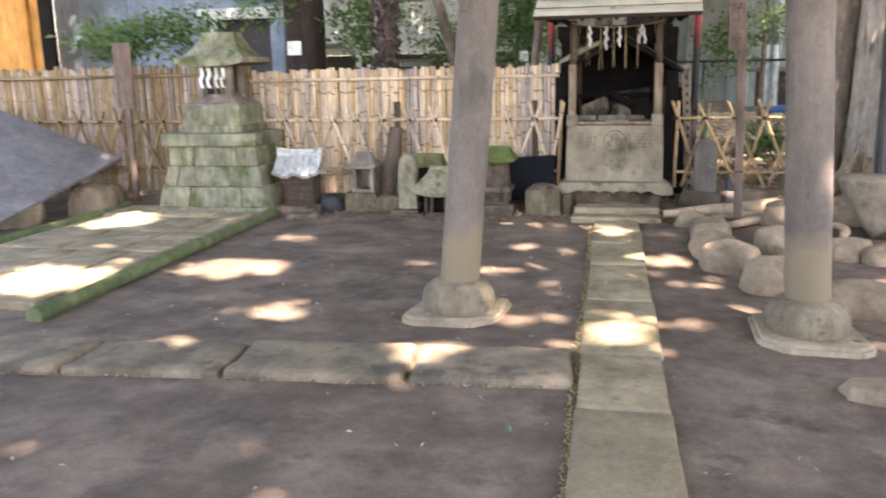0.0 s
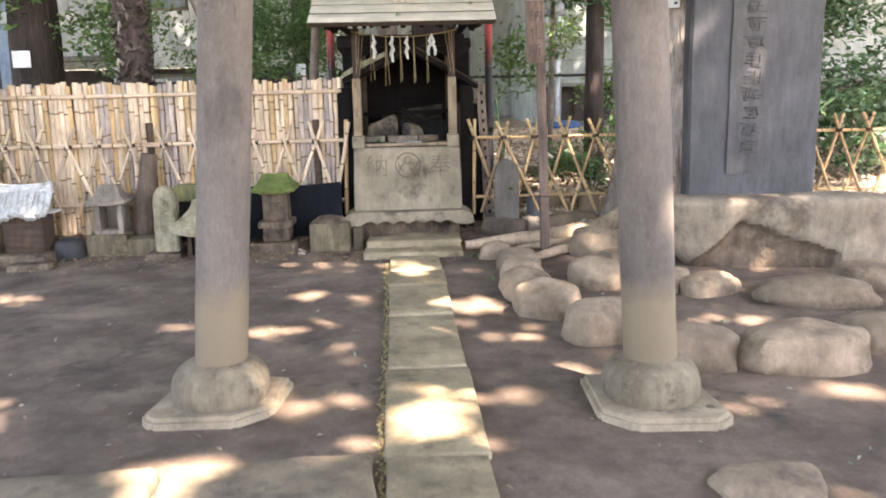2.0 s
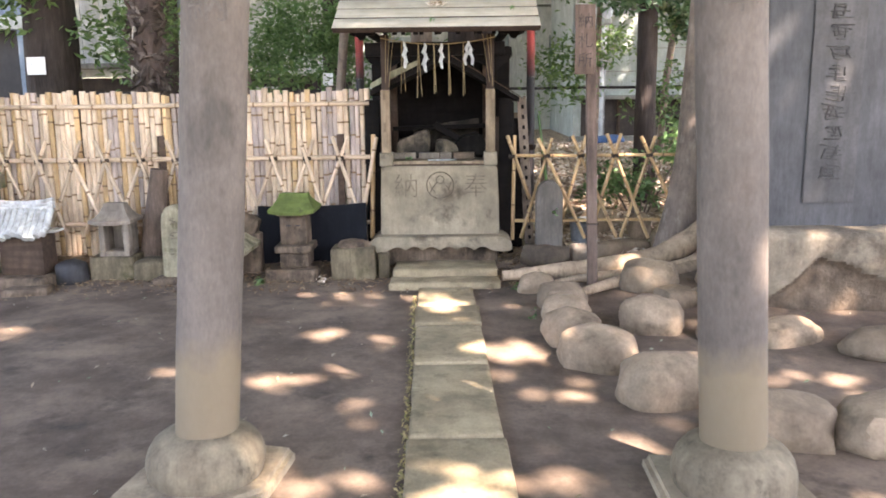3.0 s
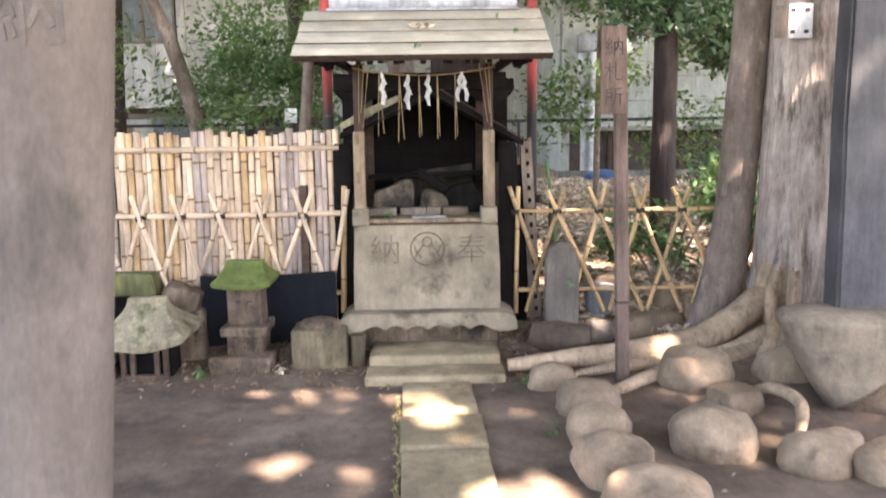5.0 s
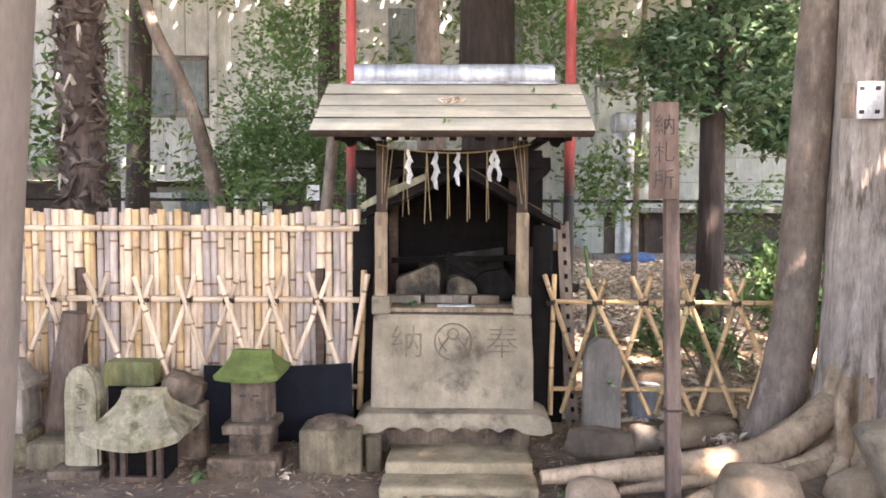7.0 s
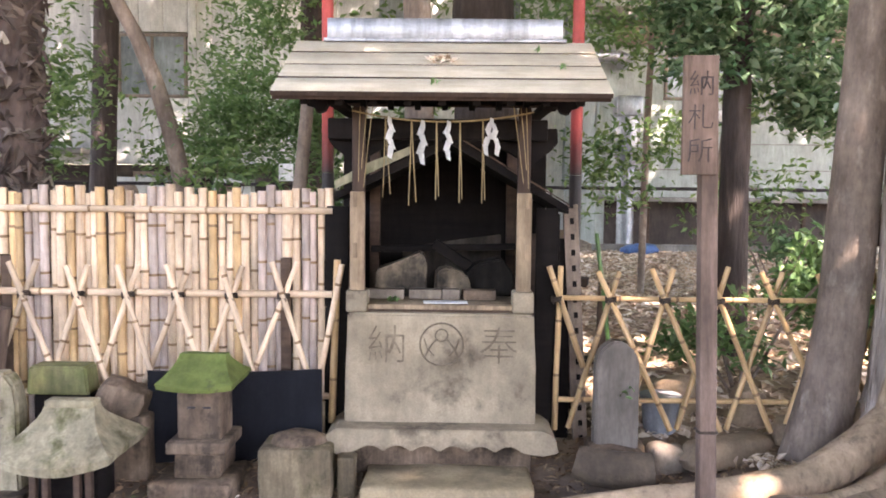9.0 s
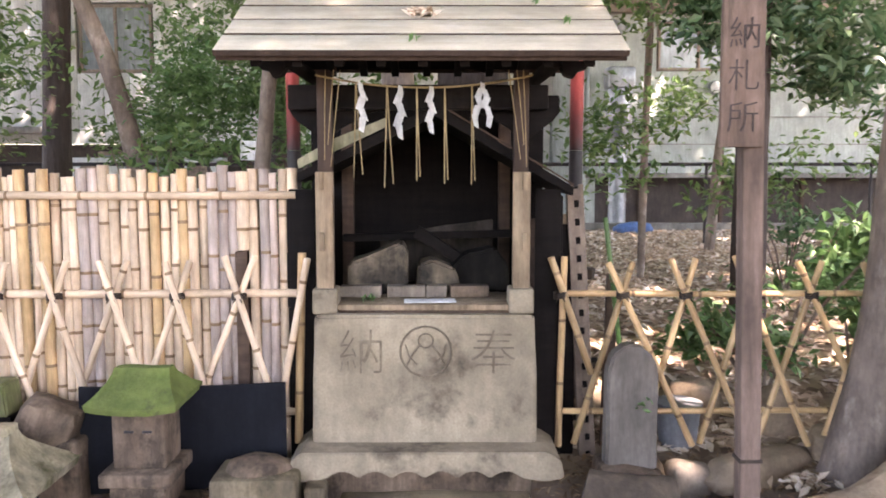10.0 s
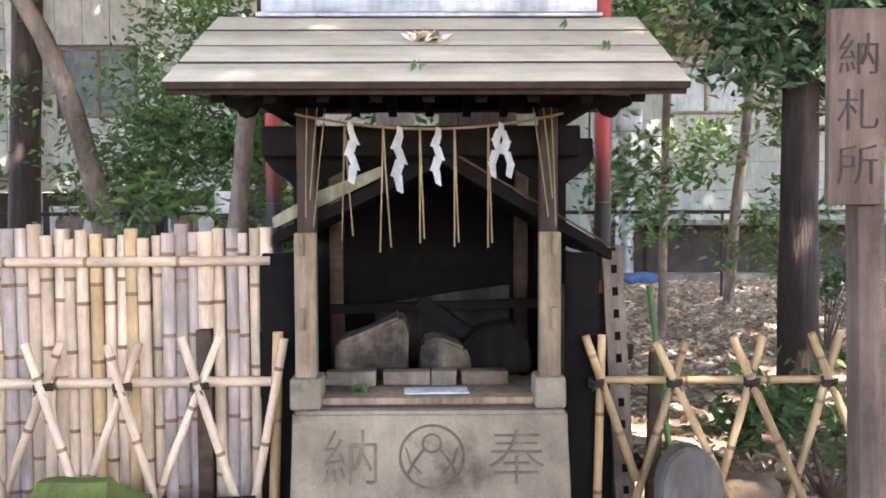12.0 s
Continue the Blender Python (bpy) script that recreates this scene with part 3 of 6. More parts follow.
torii_column(-0.828, 4.37, 0.083, "納", [(-0.30, -0.20), (-0.24, -0.27), (0.12, -0.27), (0.26, -0.14), (0.30, 0.22), (0.05, 0.28), (-0.24, 0.26)], 1)
torii_column(1.125, 4.25, -0.058, "奉", [(-0.275, -0.18), (-0.15, -0.31), (0.20, -0.325), (0.285, -0.25), (0.26, 0.05), (0.17, 0.26), (-0.27, 0.27)], 2, True)

# ---- the offering hut ----
hut = thing("shrine_hut", 0, 7.9, 0.2, "small wooden shrine hut with board roof on carved stone front", "shrine")
HZ = -0.2


def hut_part(name, bm, mat_, label="", m=None, parent=None):
    mm = pose(0, -7.9, HZ)
    return part(name, bm, mat_, parent or hut, label, mm if m is None else mm @ m)


slab_body = prism([(-0.47, 0.335), (0.47, 0.335), (0.465, 0.62), (0.455, 0.885), (-0.455, 0.885), (-0.465, 0.62)], 0.62, 0.012)
worn(slab_body, 0.004, 5, 3, 3)
slab_ob = hut_part("stone_front", slab_body, SLAB, "grey-tan stone front block with carved characters and a round crest", pose(0, 7.9, 0))
wave = [(-0.545, 0.31), (-0.50, 0.346), (0.50, 0.346), (0.555, 0.31), (0.57, 0.24), (0.50, 0.224), (0.43, 0.232)]
for i in range(37):
    u = i / 36
    wave.append((0.40 - 0.80 * u, 0.238 + 0.03 * abs(math.sin(u * math.pi * 6))))
wave += [(-0.43, 0.232), (-0.50, 0.222), (-0.56, 0.238)]
wv = prism(wave, 0.75, 0.006)
hut_part("scalloped_base", wv, SLAB, "stone base with a scalloped lower edge", pose(0, 7.77, 0))
# added dark block, stands in for the shaded gap under the base
hut_part("footing", stone_box(-0.45, 0.45, 7.9, 8.5, 0.0, 0.26, 0.01, 0.004, 6, 2), DARK_STONE)
for ch, cx in (("納", -0.265), ("奉", 0.285)):
    hut_part("carved_character", letters(ch, 0.205, 0.006, thin=0.0028), CARVED, "carved character", pose(cx, 7.895, 0.735))
crest = bmesh.new()
tube([(0.105 * math.cos(a * math.pi / 20), 0, 0.105 * math.sin(a * math.pi / 20)) for a in range(41)], [0.0045] * 41, 6, 0, 1, False, crest)
tube([(0.03 * math.cos(a * math.pi / 10), 0, 0.045 + 0.03 * math.sin(a * math.pi / 10)) for a in range(21)], [0.0038] * 21, 6, 0, 1, False, crest)
for s in (-1, 1):
    tube([(s * (0.022 + 0.06 * math.sin(u * 1.4)), 0, 0.03 - 0.10 * u) for u in (0, 0.2, 0.4, 0.6, 0.8, 1.0)], [0.004, 0.0045, 0.005, 0.005, 0.004, 0.0025], 6, 0, 1, True, crest)
    tube([(s * 0.085, 0, 0.03), (s * 0.07, 0, -0.02), (s * 0.035, 0, -0.055)], [0.003, 0.004, 0.003], 6, 0, 1, True, crest)
hut_part("crest", crest, CARVED, "round carved crest", pose(0.005, 7.896, 0.735))

# shelf, feet, posts
hut_part("shelf", box(-0.385, 0.385, 7.945, 8.3, 0.898, 0.922, 0.004), WOOD_POST, "pale shelf board")
hut_part("shelf_rail", box(-0.36, 0.36, 7.955, 7.99, 0.882, 0.897, 0.003), WOOD_BROWN)
for sx in (-1, 1):
    x = -0.414 if sx < 0 else 0.402
    hut_part("post", box(x - 0.03, x + 0.03, 7.985, 8.045, 0.99, 1.89, 0.006), POST_DARK, "dark brown square post")
    hut_part("post_splint", box(x - 0.036, x + 0.036, 7.945, 7.984, 0.99, 1.475, 0.005), WOOD_POST, "pale weathered splint board on the post")
    hut_part("post_foot", stone_box(x - 0.052, x + 0.052, 7.925, 8.05, 0.886, 0.992, 0.01, 0.003, 9, 2), SLAB, "stone post foot")
    for z in (1.15, 1.40):
        hut_part("peg", box(x - 0.008 + sx * 0.012, x + 0.012 + sx * 0.012, 7.928, 7.944, z, z + 0.075, 0.003), WOOD_POST)
    hut_part("back_post", box(x - 0.03, x + 0.03, 8.84, 8.90, 0.2, 1.89, 0.006), WOOD_BROWN)
# walls of the dark chamber, its shade put into their near-black colour
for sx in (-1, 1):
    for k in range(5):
        hut_part("side_board", box(sx * 0.585 - 0.01, sx * 0.585 + 0.01, 8.09, 8.9, 0.15 + 0.245 * k, 0.15 + 0.245 * k + 0.242, 0.003), WOOD_DARK, "side board coloured near-black for chamber shade", pose(0.003 * sx * (k % 2), 0, 0))
    hut_part("front_board", box(sx * 0.53 - 0.055, sx * 0.53 + 0.055, 8.085, 8.1, 0.15, 1.40, 0.003), WOOD_DARK, "front board coloured near-black for chamber shade")
    hut_part("bracket", prism([(sx * 0.575, 1.80), (sx * 0.58, 1.73), (sx * 0.55, 1.69), (sx * 0.50, 1.655), (sx * 0.44, 1.60), (sx * 0.36, 1.66), (sx * 0.25, 1.72), (sx * 0.12, 1.755), (sx * 0.12, 1.80)], 0.03, 0.003), WOOD_DARK, "curved near-black bracket board", pose(0, 8.122, 0))
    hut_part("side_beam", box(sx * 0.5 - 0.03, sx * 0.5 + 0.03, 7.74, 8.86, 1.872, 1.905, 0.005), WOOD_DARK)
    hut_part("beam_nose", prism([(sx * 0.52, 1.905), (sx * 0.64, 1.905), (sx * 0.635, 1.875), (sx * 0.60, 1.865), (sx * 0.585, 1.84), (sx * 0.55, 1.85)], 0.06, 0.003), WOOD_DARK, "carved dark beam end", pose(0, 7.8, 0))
hut_part("back_wall", box(-0.61, 0.61, 8.905, 8.925, 0.15, 1.845, 0.003), WOOD_DARK, "back boards coloured near-black for chamber shade")
hut_part("front_beam", box(-0.575, 0.52, 7.965, 8.03, 1.735, 1.838, 0.006), WOOD_DARK, "near-black cross beam", pose(0, 0.085, 0))
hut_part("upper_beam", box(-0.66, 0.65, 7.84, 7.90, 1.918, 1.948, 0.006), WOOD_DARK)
for i in range(9):
    x = -0.62 + 0.155 * i
    r = box(-0.018, 0.018, -0.68, 0.0, -0.02, 0.02, 0.003)
    hut_part("rafter", r, WOOD_DARK, "", pose(x, 8.25, 2.191, 27, 0, 0))
    r = box(-0.018, 0.018, 0.0, 0.52, -0.02, 0.02, 0.003)
    hut_part("rafter", r, WOOD_DARK, "", pose(x, 8.25, 2.191, -27, 0, 0))
# roof boards
for sgn in (1, -1):
    roof = hut_part("roof_slope", box(-0.748, 0.742, -0.715 if sgn == 1 else -0.545, -0.002, 0.0, 0.012, 0.002), WOOD_DARK, "sloping board roof, silvery and leaf-strewn", pose(0, 8.25, 2.221, 27 * sgn, 0, 0) if sgn == 1 else pose(0, 8.25, 2.221, 27, 0, 180))
    for i in range(0 if sgn == 1 else 1, 4):
        b = box(-0.76 + 0.003 * (i % 2), 0.752, -0.735 + 0.182 * i, -0.735 + 0.182 * i + 0.167, 0.016 + 0.002 * (i % 2), 0.034 + 0.002 * (i % 2), 0.004)
        worn(b, 0.0015, 3, i + 3)
        part("roof_board", b, WOOD_ROOF, roof)
        # dark edge: weathered end grain plus the lap shadow put into colour
        part("board_edge", box(-0.757, 0.749, -0.735 + 0.182 * i - 0.006, -0.735 + 0.182 * i - 0.0005, 0.013, 0.033 + 0.002 * (i % 2)), POST_DARK, roof)
    e_ = 0.0 if sgn == 1 else 0.17
    part("fascia", box(-0.755, 0.747, -0.724 + e_, -0.708 + e_, -0.012, 0.0135, 0.003), POST_DARK, roof)
hut_part("ridge_cap", box(-0.60, 0.605, 8.20, 8.30, 2.248, 2.358, 0.006), METAL_CAP, "bright tin ridge cap")
hut_part("ridge_flashing", box(-0.615, 0.62, 8.18, 8.32, 2.236, 2.254, 0.003), METAL_CAP)

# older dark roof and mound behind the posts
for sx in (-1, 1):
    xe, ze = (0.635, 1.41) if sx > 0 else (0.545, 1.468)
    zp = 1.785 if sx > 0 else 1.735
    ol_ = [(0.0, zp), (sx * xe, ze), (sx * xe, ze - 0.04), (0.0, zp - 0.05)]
    hut_part("inner_roof", prism(ol_, 0.85, 0.004), WOOD_DARK, "near-black inner roof slope", pose(0, 8.07, 0))
hut_part("edge_strip", prism([(0.10, 1.731), (0.635, 1.415), (0.635, 1.423), (0.10, 1.739)], 0.006), WOOD_BROWN, "", pose(0, 8.062, 0))
hut_part("moss_edge", prism([(-0.535, 1.487), (-0.165, 1.662), (-0.165, 1.70), (-0.38, 1.615), (-0.54, 1.525)], 0.02, 0.003), MOSS_STONE, "pale mossy edge board of the inner roof", pose(0, 8.045, 0))
hut_part("lean_slab", worn(prism([(-0.24, 1.16), (0.33, 1.24), (0.33, 0.95), (0.30, 0.93), (-0.20, 0.93)], 0.04, 0.006), 0.006, 5, 71, 4), DIM_STONE, "tilted stone slab at the back, coloured dim for shade", pose(0, 8.52, 0, -6, 0, 0))
hut_part("charred_beam", box(-0.26, 0.26, 0, 0.05, -0.028, 0.028, 0.006), WOOD_DARK, "near-black beam lying aslant", pose(0.17, 8.42, 1.05, 0, 33, 0))
hut_part("charred_beam", box(-0.42, 0.42, 0, 0.04, -0.018, 0.018, 0.005), WOOD_DARK, "near-black beam laid across", pose(0.02, 8.47, 1.165, 0, -1.5, 0))


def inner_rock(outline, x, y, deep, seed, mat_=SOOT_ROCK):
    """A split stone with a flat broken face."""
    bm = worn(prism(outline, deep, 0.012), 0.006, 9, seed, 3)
    solo("hearth_stone", bm, mat_, "sooty split stone, dimmed in colour, inside the dark chamber", "stone", pose(x, y, 0.924, 0, 0, 2), "stones inside the hut")


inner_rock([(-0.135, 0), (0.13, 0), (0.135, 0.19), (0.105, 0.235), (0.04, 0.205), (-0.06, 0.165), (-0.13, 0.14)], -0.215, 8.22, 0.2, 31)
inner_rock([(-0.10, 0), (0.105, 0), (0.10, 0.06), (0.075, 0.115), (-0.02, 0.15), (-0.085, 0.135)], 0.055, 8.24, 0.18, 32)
# rearmost stone in near-black, its dimness put into the colour
inner_rock([(-0.17, 0), (0.16, 0), (0.15, 0.12), (0.09, 0.20), (-0.05, 0.17), (-0.15, 0.07)], 0.23, 8.32, 0.16, 33, DIM_BLACK)
for i, (x, w) in enumerate(((-0.285, 0.18), (-0.085, 0.17), (0.05, 0.09), (0.195, 0.17))):
    b = stone_box(-w / 2, w / 2, -0.035, 0.035, 0, 0.052, 0.006, 0.003, i + 60, 2)
    solo("brick", b, GRANITE if i < 3 else DARK_STONE, "pale sooty brick lying on the shelf", "brick", pose(x, 8.16, 0.923, 0, 0, 3 * math.sin(i * 3)), "bricks on the shelf")
solo("paper_sheet", box(-0.11, 0.11, -0.045, 0.045, 0, 0.003), PAPER, "white paper sheet lying on the shelf", "paper", pose(0.02, 8.04, 0.9225, 0, 0, 3))
wreath = leaf_mesh("green_sprig", [(0.02 * math.cos(i), 0.015 * math.sin(i * 1.7), 0.012 + 0.008 * math.sin(i * 2)) for i in range(14)], 0.022, LEAF_LOW)
tagged(new("green_sprig", wreath), "small green sprig on the shelf", "sprig").matrix_basis = pose(-0.245, 8.03, 0.925)

# rope, straw tassels, paper streamers
rope = thing("sacred_rope", 0, 7.93, 1.86, "thin straw rope with straw tassels and zigzag white paper streamers", "rope")


def rope_z(x):
    return 1.825 + 0.045 * (x / 0.42) ** 2 - 0.01


def rp(name, bm, mat_, label="", m=None):
    mm = pose(0, -7.93, -1.86)
    return part(name, bm, mat_, rope, label, mm if m is None else mm @ m)


rp("cord", tube([(x, 7.93, rope_z(x)) for x in np.linspace(-0.44, 0.44, 25)], [0.0042] * 25, 8, 0.15, 2), STRAW)
for i, x in enumerate((-0.275, -0.15, -0.03, 0.083, 0.193)):
    b = bmesh.new()
    ln = (0.385, 0.41, 0.375, 0.39, 0.40)[i]
    for s, k in ((-1, 1.0), (1, 0.96)):
        dx = 0.014 * s * (1.3 if i < 2 else 0.5) + 0.006
        tube([(x, 7.918, rope_z(x)), (x + dx * 0.35, 7.916, rope_z(x) - ln * 0.4 * k), (x + dx, 7.918, rope_z(x) - ln * k)], [0.0034, 0.0028, 0.0024], 6, 0, 1, True, b)
    rp("straw_tassel", b, STRAW, "hanging straw tassel")
for x in (-0.405, 0.395):
    b = bmesh.new()
    for j, (dx, ln) in enumerate(((-0.02, 0.36), (0.008, 0.30), (0.03, 0.39))):
        s = -1 if x < 0 else 1
        tube([(x - s * 0.03 + dx * 1.2, 7.93, 1.885), (x - s * 0.014 + dx * 0.85 + 0.004, 7.93, 1.885 - ln * 0.5), (x + dx * 0.5 + 0.008, 7.934, 1.885 - ln)], [0.0022, 0.002, 0.0017], 6, 0, 1, True, b)
    rp("straw_tassel", b, STRAW, "bunch of straw ends tied round the post")


def shide(x, legs, size):
    """Zigzag paper streamer: folded paper lozenges, each hung off-centre from the one above."""
    for sgn in legs:
        b = bmesh.new()
        cx, z, w = 0.0, rope_z(x) - 0.002, 0.008
        for k in range(5):
            h = (0.03, 0.045, 0.05, 0.052, 0.055)[k] * size
            sh = sgn * (0.0, 0.015, -0.017, 0.017, -0.008)[k] * size
            w2 = (0.011, 0.0145, 0.0145, 0.014, 0.010)[k] * size
            yy = 0.004 * (k % 2)
            b.faces.new([b.verts.new((cx + p, yy + q, z + c)) for p, c, q in ((-w, 0.008, 0), (w, 0.0, 0), (w2 + sh, -h, 0.006), (-w2 + sh, -h + 0.01, 0.006))])
            cx += sh * 0.55 + (sgn * 0.006 if len(legs) == 2 else 0)
            z -= h * 0.80
            w = w2
        bmesh.ops.solidify(b, geom=b.faces[:], thickness=0.0012)
        rp("paper_streamer", b, PAPER, "zigzag folded white paper streamer", pose(x, 7.906, 0))


shide(-0.255, (1,), 1.0)
shide(-0.095, (-1,), 1.08)
shide(0.03, (-1,), 0.95)
shide(0.235, (1, -1), 0.9)

# leaves lying on the roof
rg = np.random.default_rng(5)
roof_at = lambda x, s: (x, 8.25 - 0.73 * s * math.cos(radians(27)), 2.266 - 0.73 * s * math.sin(radians(27)) + 0.012)
lf = leaf_mesh("fallen_leaf_cluster", [Vector(roof_at(-0.015 + rg.normal(0, 0.028), 0.5 + rg.normal(0, 0.022))) for _ in range(34)], 0.026, LITTER)
tagged(new("fallen_leaf_cluster", lf), "small heap of dry brown leaves on the roof boards", "leaves")
for x, s in ((0.46, 0.28), (-0.03, 0.93), (0.57, 0.62)):
    lf = leaf_mesh("fallen_leaf", [Vector(roof_at(x + rg.normal(0, 0.012), s + rg.normal(0, 0.01))) for _ in range(4)], 0.02, LEAF_LOW)
    tagged(new("fallen_leaf", lf), "fresh green leaf fallen on the roof boards", "leaf", "green leaves on the roof")

# steps before the hut
for nm, y0, y1, z, x0, x1, sd in (("step", 7.31, 7.56, 0.085, -0.37, 0.45, 3), ("step", 7.56, 7.92, 0.135, -0.355, 0.44, 5)):
    solo(nm, stone_box(x0, x1, y0 + 0.006, y1 - 0.006, z - 0.17, z, 0.018, 0.007, sd, 5), PAVE, "low worn stone step before the hut", "step", group="steps before the hut", kind="structure")

# red poles behind the hut, the paint worn to black towards the foot
def worn_red():
    m = RED.copy()
    m.name = "red_paint_worn"
    N, L = m.node_tree.nodes, m.node_tree.links
    bsdf = N["Principled BSDF"]
    src = bsdf.inputs["Base Color"].links[0].from_socket
    co = N.new("ShaderNodeTexCoord")
    sep = N.new("ShaderNodeSeparateXYZ"); L.new(co.outputs["Object"], sep.inputs[0])
    ns = N.new("ShaderNodeTexNoise"); ns.inputs["Scale"].default_value = 14; L.new(co.outputs["Object"], ns.inputs["Vector"])
    ma = N.new("ShaderNodeMath"); ma.operation = "MULTIPLY_ADD"; ma.inputs[1].default_value = 0.12
    L.new(ns.outputs[0], ma.inputs[0]); L.new(sep.outputs[2], ma.inputs[2])
    mr = N.new("ShaderNodeMapRange"); mr.inputs[1].default_value = 1.62; mr.inputs[2].default_value = 1.30
    L.new(ma.outputs[0], mr.inputs[0])
    x = N.new("ShaderNodeMix"); x.data_type = "RGBA"
    L.new(mr.outputs[0], x.inputs[0]); L.new(src, x.inputs[6]); x.inputs[7].default_value = (0.03, 0.018, 0.018, 1)
    L.new(x.outputs[2], bsdf.inputs["Base Color"])
    return m


RED_WORN = worn_red()
for x, zt in ((-0.735, 5.0), (0.815, 5.0)):
    t = thing("red_pole", x, 9.1, ground_z(x, 9.1), "tall slim red pole with a black lower part behind the hut", "pole", "pair of red poles")
    b = tube([(0, 0, z) for z in (1.25, 2.0, 3.0, 4.7)], [0.037, 0.037, 0.036, 0.036], 20)
    part("red_shaft", b, RED_WORN, t)
    b = tube([(0, 0, z) for z in (-0.1, 0.5, 1.248)], [0.038, 0.038, 0.038], 20)
    part("black_foot", b, BLACK, t, "black painted lower part")

# ---- small shrines and stones along the fence ----


def curved_roof(w, d, h, seed):
    """A gently flared stone roof: flat top ridge, concave slopes to wide eaves, turned-up underside."""
    b = bmesh.new()
    prof = ((1.0, 0.0), (1.0, 0.16), (0.80, 0.34), (0.62, 0.58), (0.50, 0.86), (0.47, 1.0))
    rings = []
    for s, z in prof:
        x, y = w / 2 * (s if s > 0.5 else 0.5 * s / 0.5), d / 2 * max(s - (0 if s > 0.9 else 0.18 * (1 - s) * 2), 0.1)
        pts = []
        n = 6
        for k in range(4 * n):
            q, f = divmod(k, n)
            f /= n
            c = ((-x, -y), (x, -y), (x, y), (-x, y))
            a0, a1 = c[q], c[(q + 1) % 4]
            px, py = a0[0] + (a1[0] - a0[0]) * f, a0[1] + (a1[1] - a0[1]) * f
            lift = 0.10 * h * ((abs(px) / (w / 2)) ** 3) if s > 0.9 else 0
            pts.append(b.verts.new((px, py, z * h + lift)))
        rings.append(pts)
    for r0, r1 in zip(rings, rings[1:]):
        m_ = len(r0)
        for k in range(m_):
            b.faces.new((r0[k], r0[(k + 1) % m_], r1[(k + 1) % m_], r1[k]))
    b.faces.new(rings[0][::-1])
    b.faces.new(rings[-1])
    bmesh.ops.recalc_face_normals(b, faces=b.faces[:])
    return worn(b, 0.004, 9, seed)


def brim_roof(w, d, h, top, lift, bulge, seed, thick=0.028):
    """A shrine roof with concave slopes from a long ridge to a broad bowed brim."""
    b = bmesh.new()
    rings, n = [], 10
    steps = [(-1, 0.97), (0, 1.0)] + [(k / 7, 0) for k in range(1, 8)]
    for t, f in steps:
        u = max(t, 0.0)
        fx = f or top + (1 - top) * (1 - u) ** 1.8
        fy = f or 0.14 + 0.86 * (1 - u) ** 1.35
        x, y = w / 2 * fx, d / 2 * fy
        c = ((-x, -y), (x, -y), (x, y), (-x, y))
        ring = []
        for q in range(4):
            for i in range(n):
                p0, p1 = c[q], c[(q + 1) % 4]
                px, py = p0[0] + (p1[0] - p0[0]) * i / n, p0[1] + (p1[1] - p0[1]) * i / n
                e = 1 - u
                bow = 1 - (px / max(x, 1e-4)) ** 2
                py += math.copysign(bulge * e * bow, py) if q in (0, 2) else 0
                z = h * u - (thick if t < 0 else 0) + lift * e * (1 - bow if q in (0, 2) else 1.0)
                ring.append(b.verts.new((px, py, z)))
        rings.append(ring)
    for r0, r1 in zip(rings, rings[1:]):
        k = len(r0)
        for i in range(k):
            b.faces.new((r0[i], r0[(i + 1) % k], r1[(i + 1) % k], r1[i]))
    b.faces.new(rings[0][::-1])
    b.faces.new(rings[-1])
    bmesh.ops.recalc_face_normals(b, faces=b.faces[:])
    return worn(b, 0.005, 10, seed)


# moss-roofed shrine
ms = thing("stone_shrine", -1.135, 7.8, ground_z(-1.1, 7.7), "small stone shrine with a bright green moss roof", "stone shrine", "small stone shrines")
ms.matrix_basis = pose(-1.125, 7.8, ground_z(-1.1, 7.7)) @ Matrix.Diagonal((0.85, 0.9, 0.93, 1))
part("footing", stone_box(-0.24, 0.21, -0.24, 0.14, -0.05, 0.10, 0.02, 0.014, 12, 5), DARK_STONE, ms)
part("plinth", stone_box(-0.125, 0.13, -0.16, 0.14, 0.10, 0.225, 0.012, 0.004, 13, 3), DARK_STONE, ms)
part("ledge", stone_box(-0.165, 0.165, -0.18, 0.16, 0.225, 0.285, 0.01, 0.003, 14, 3), DARK_STONE, ms)
body = part("body", stone_box(-0.125, 0.12, -0.10, 0.12, 0.285, 0.55, 0.008, 0.003, 15, 3), DARK_STONE, ms)
for x in (-0.045, 0.04):
    # black bar on the face, painted in place of the shade in a slit
    part("opening", box(x - 0.022, x + 0.022, -0.108, -0.09, 0.442, 0.452, 0.003), BLACK, ms, "black bar standing in for a shaded slit")
part("roof", brim_roof(0.42, 0.40, 0.135, 0.62, 0.016, 0.012, 16), MOSS, ms, "thick green moss on the roof", pose(0, 0.0, 0.572))
part("roof_stone", stone_box(-0.15, 0.145, -0.12, 0.12, 0.53, 0.556, 0.008, 0.003, 17, 2), DARK_STONE, ms)

# black board behind it
bb = bmesh.new()
nseg = 14
v0 = []
for i in range(nseg + 1):
    u = i / nseg
    x = -1.44 + 0.86 * u
    y = 7.90 + 0.05 * math.sin(u * math.pi)
    zt = 0.585 - 0.022 * math.sin(u * math.pi) + 0.02 * u
    v0.append((bb.verts.new((x, y, 0.12)), bb.verts.new((x, y, zt)), bb.verts.new((x, y + 0.012, zt)), bb.verts.new((x, y + 0.012, 0.12))))
for a, b in zip(v0, v0[1:]):
    for k in range(4):
        bb.faces.new((a[k], a[(k + 1) % 4], b[(k + 1) % 4], b[k]))
bb.faces.new(v0[0])
bb.faces.new(v0[-1][::-1])
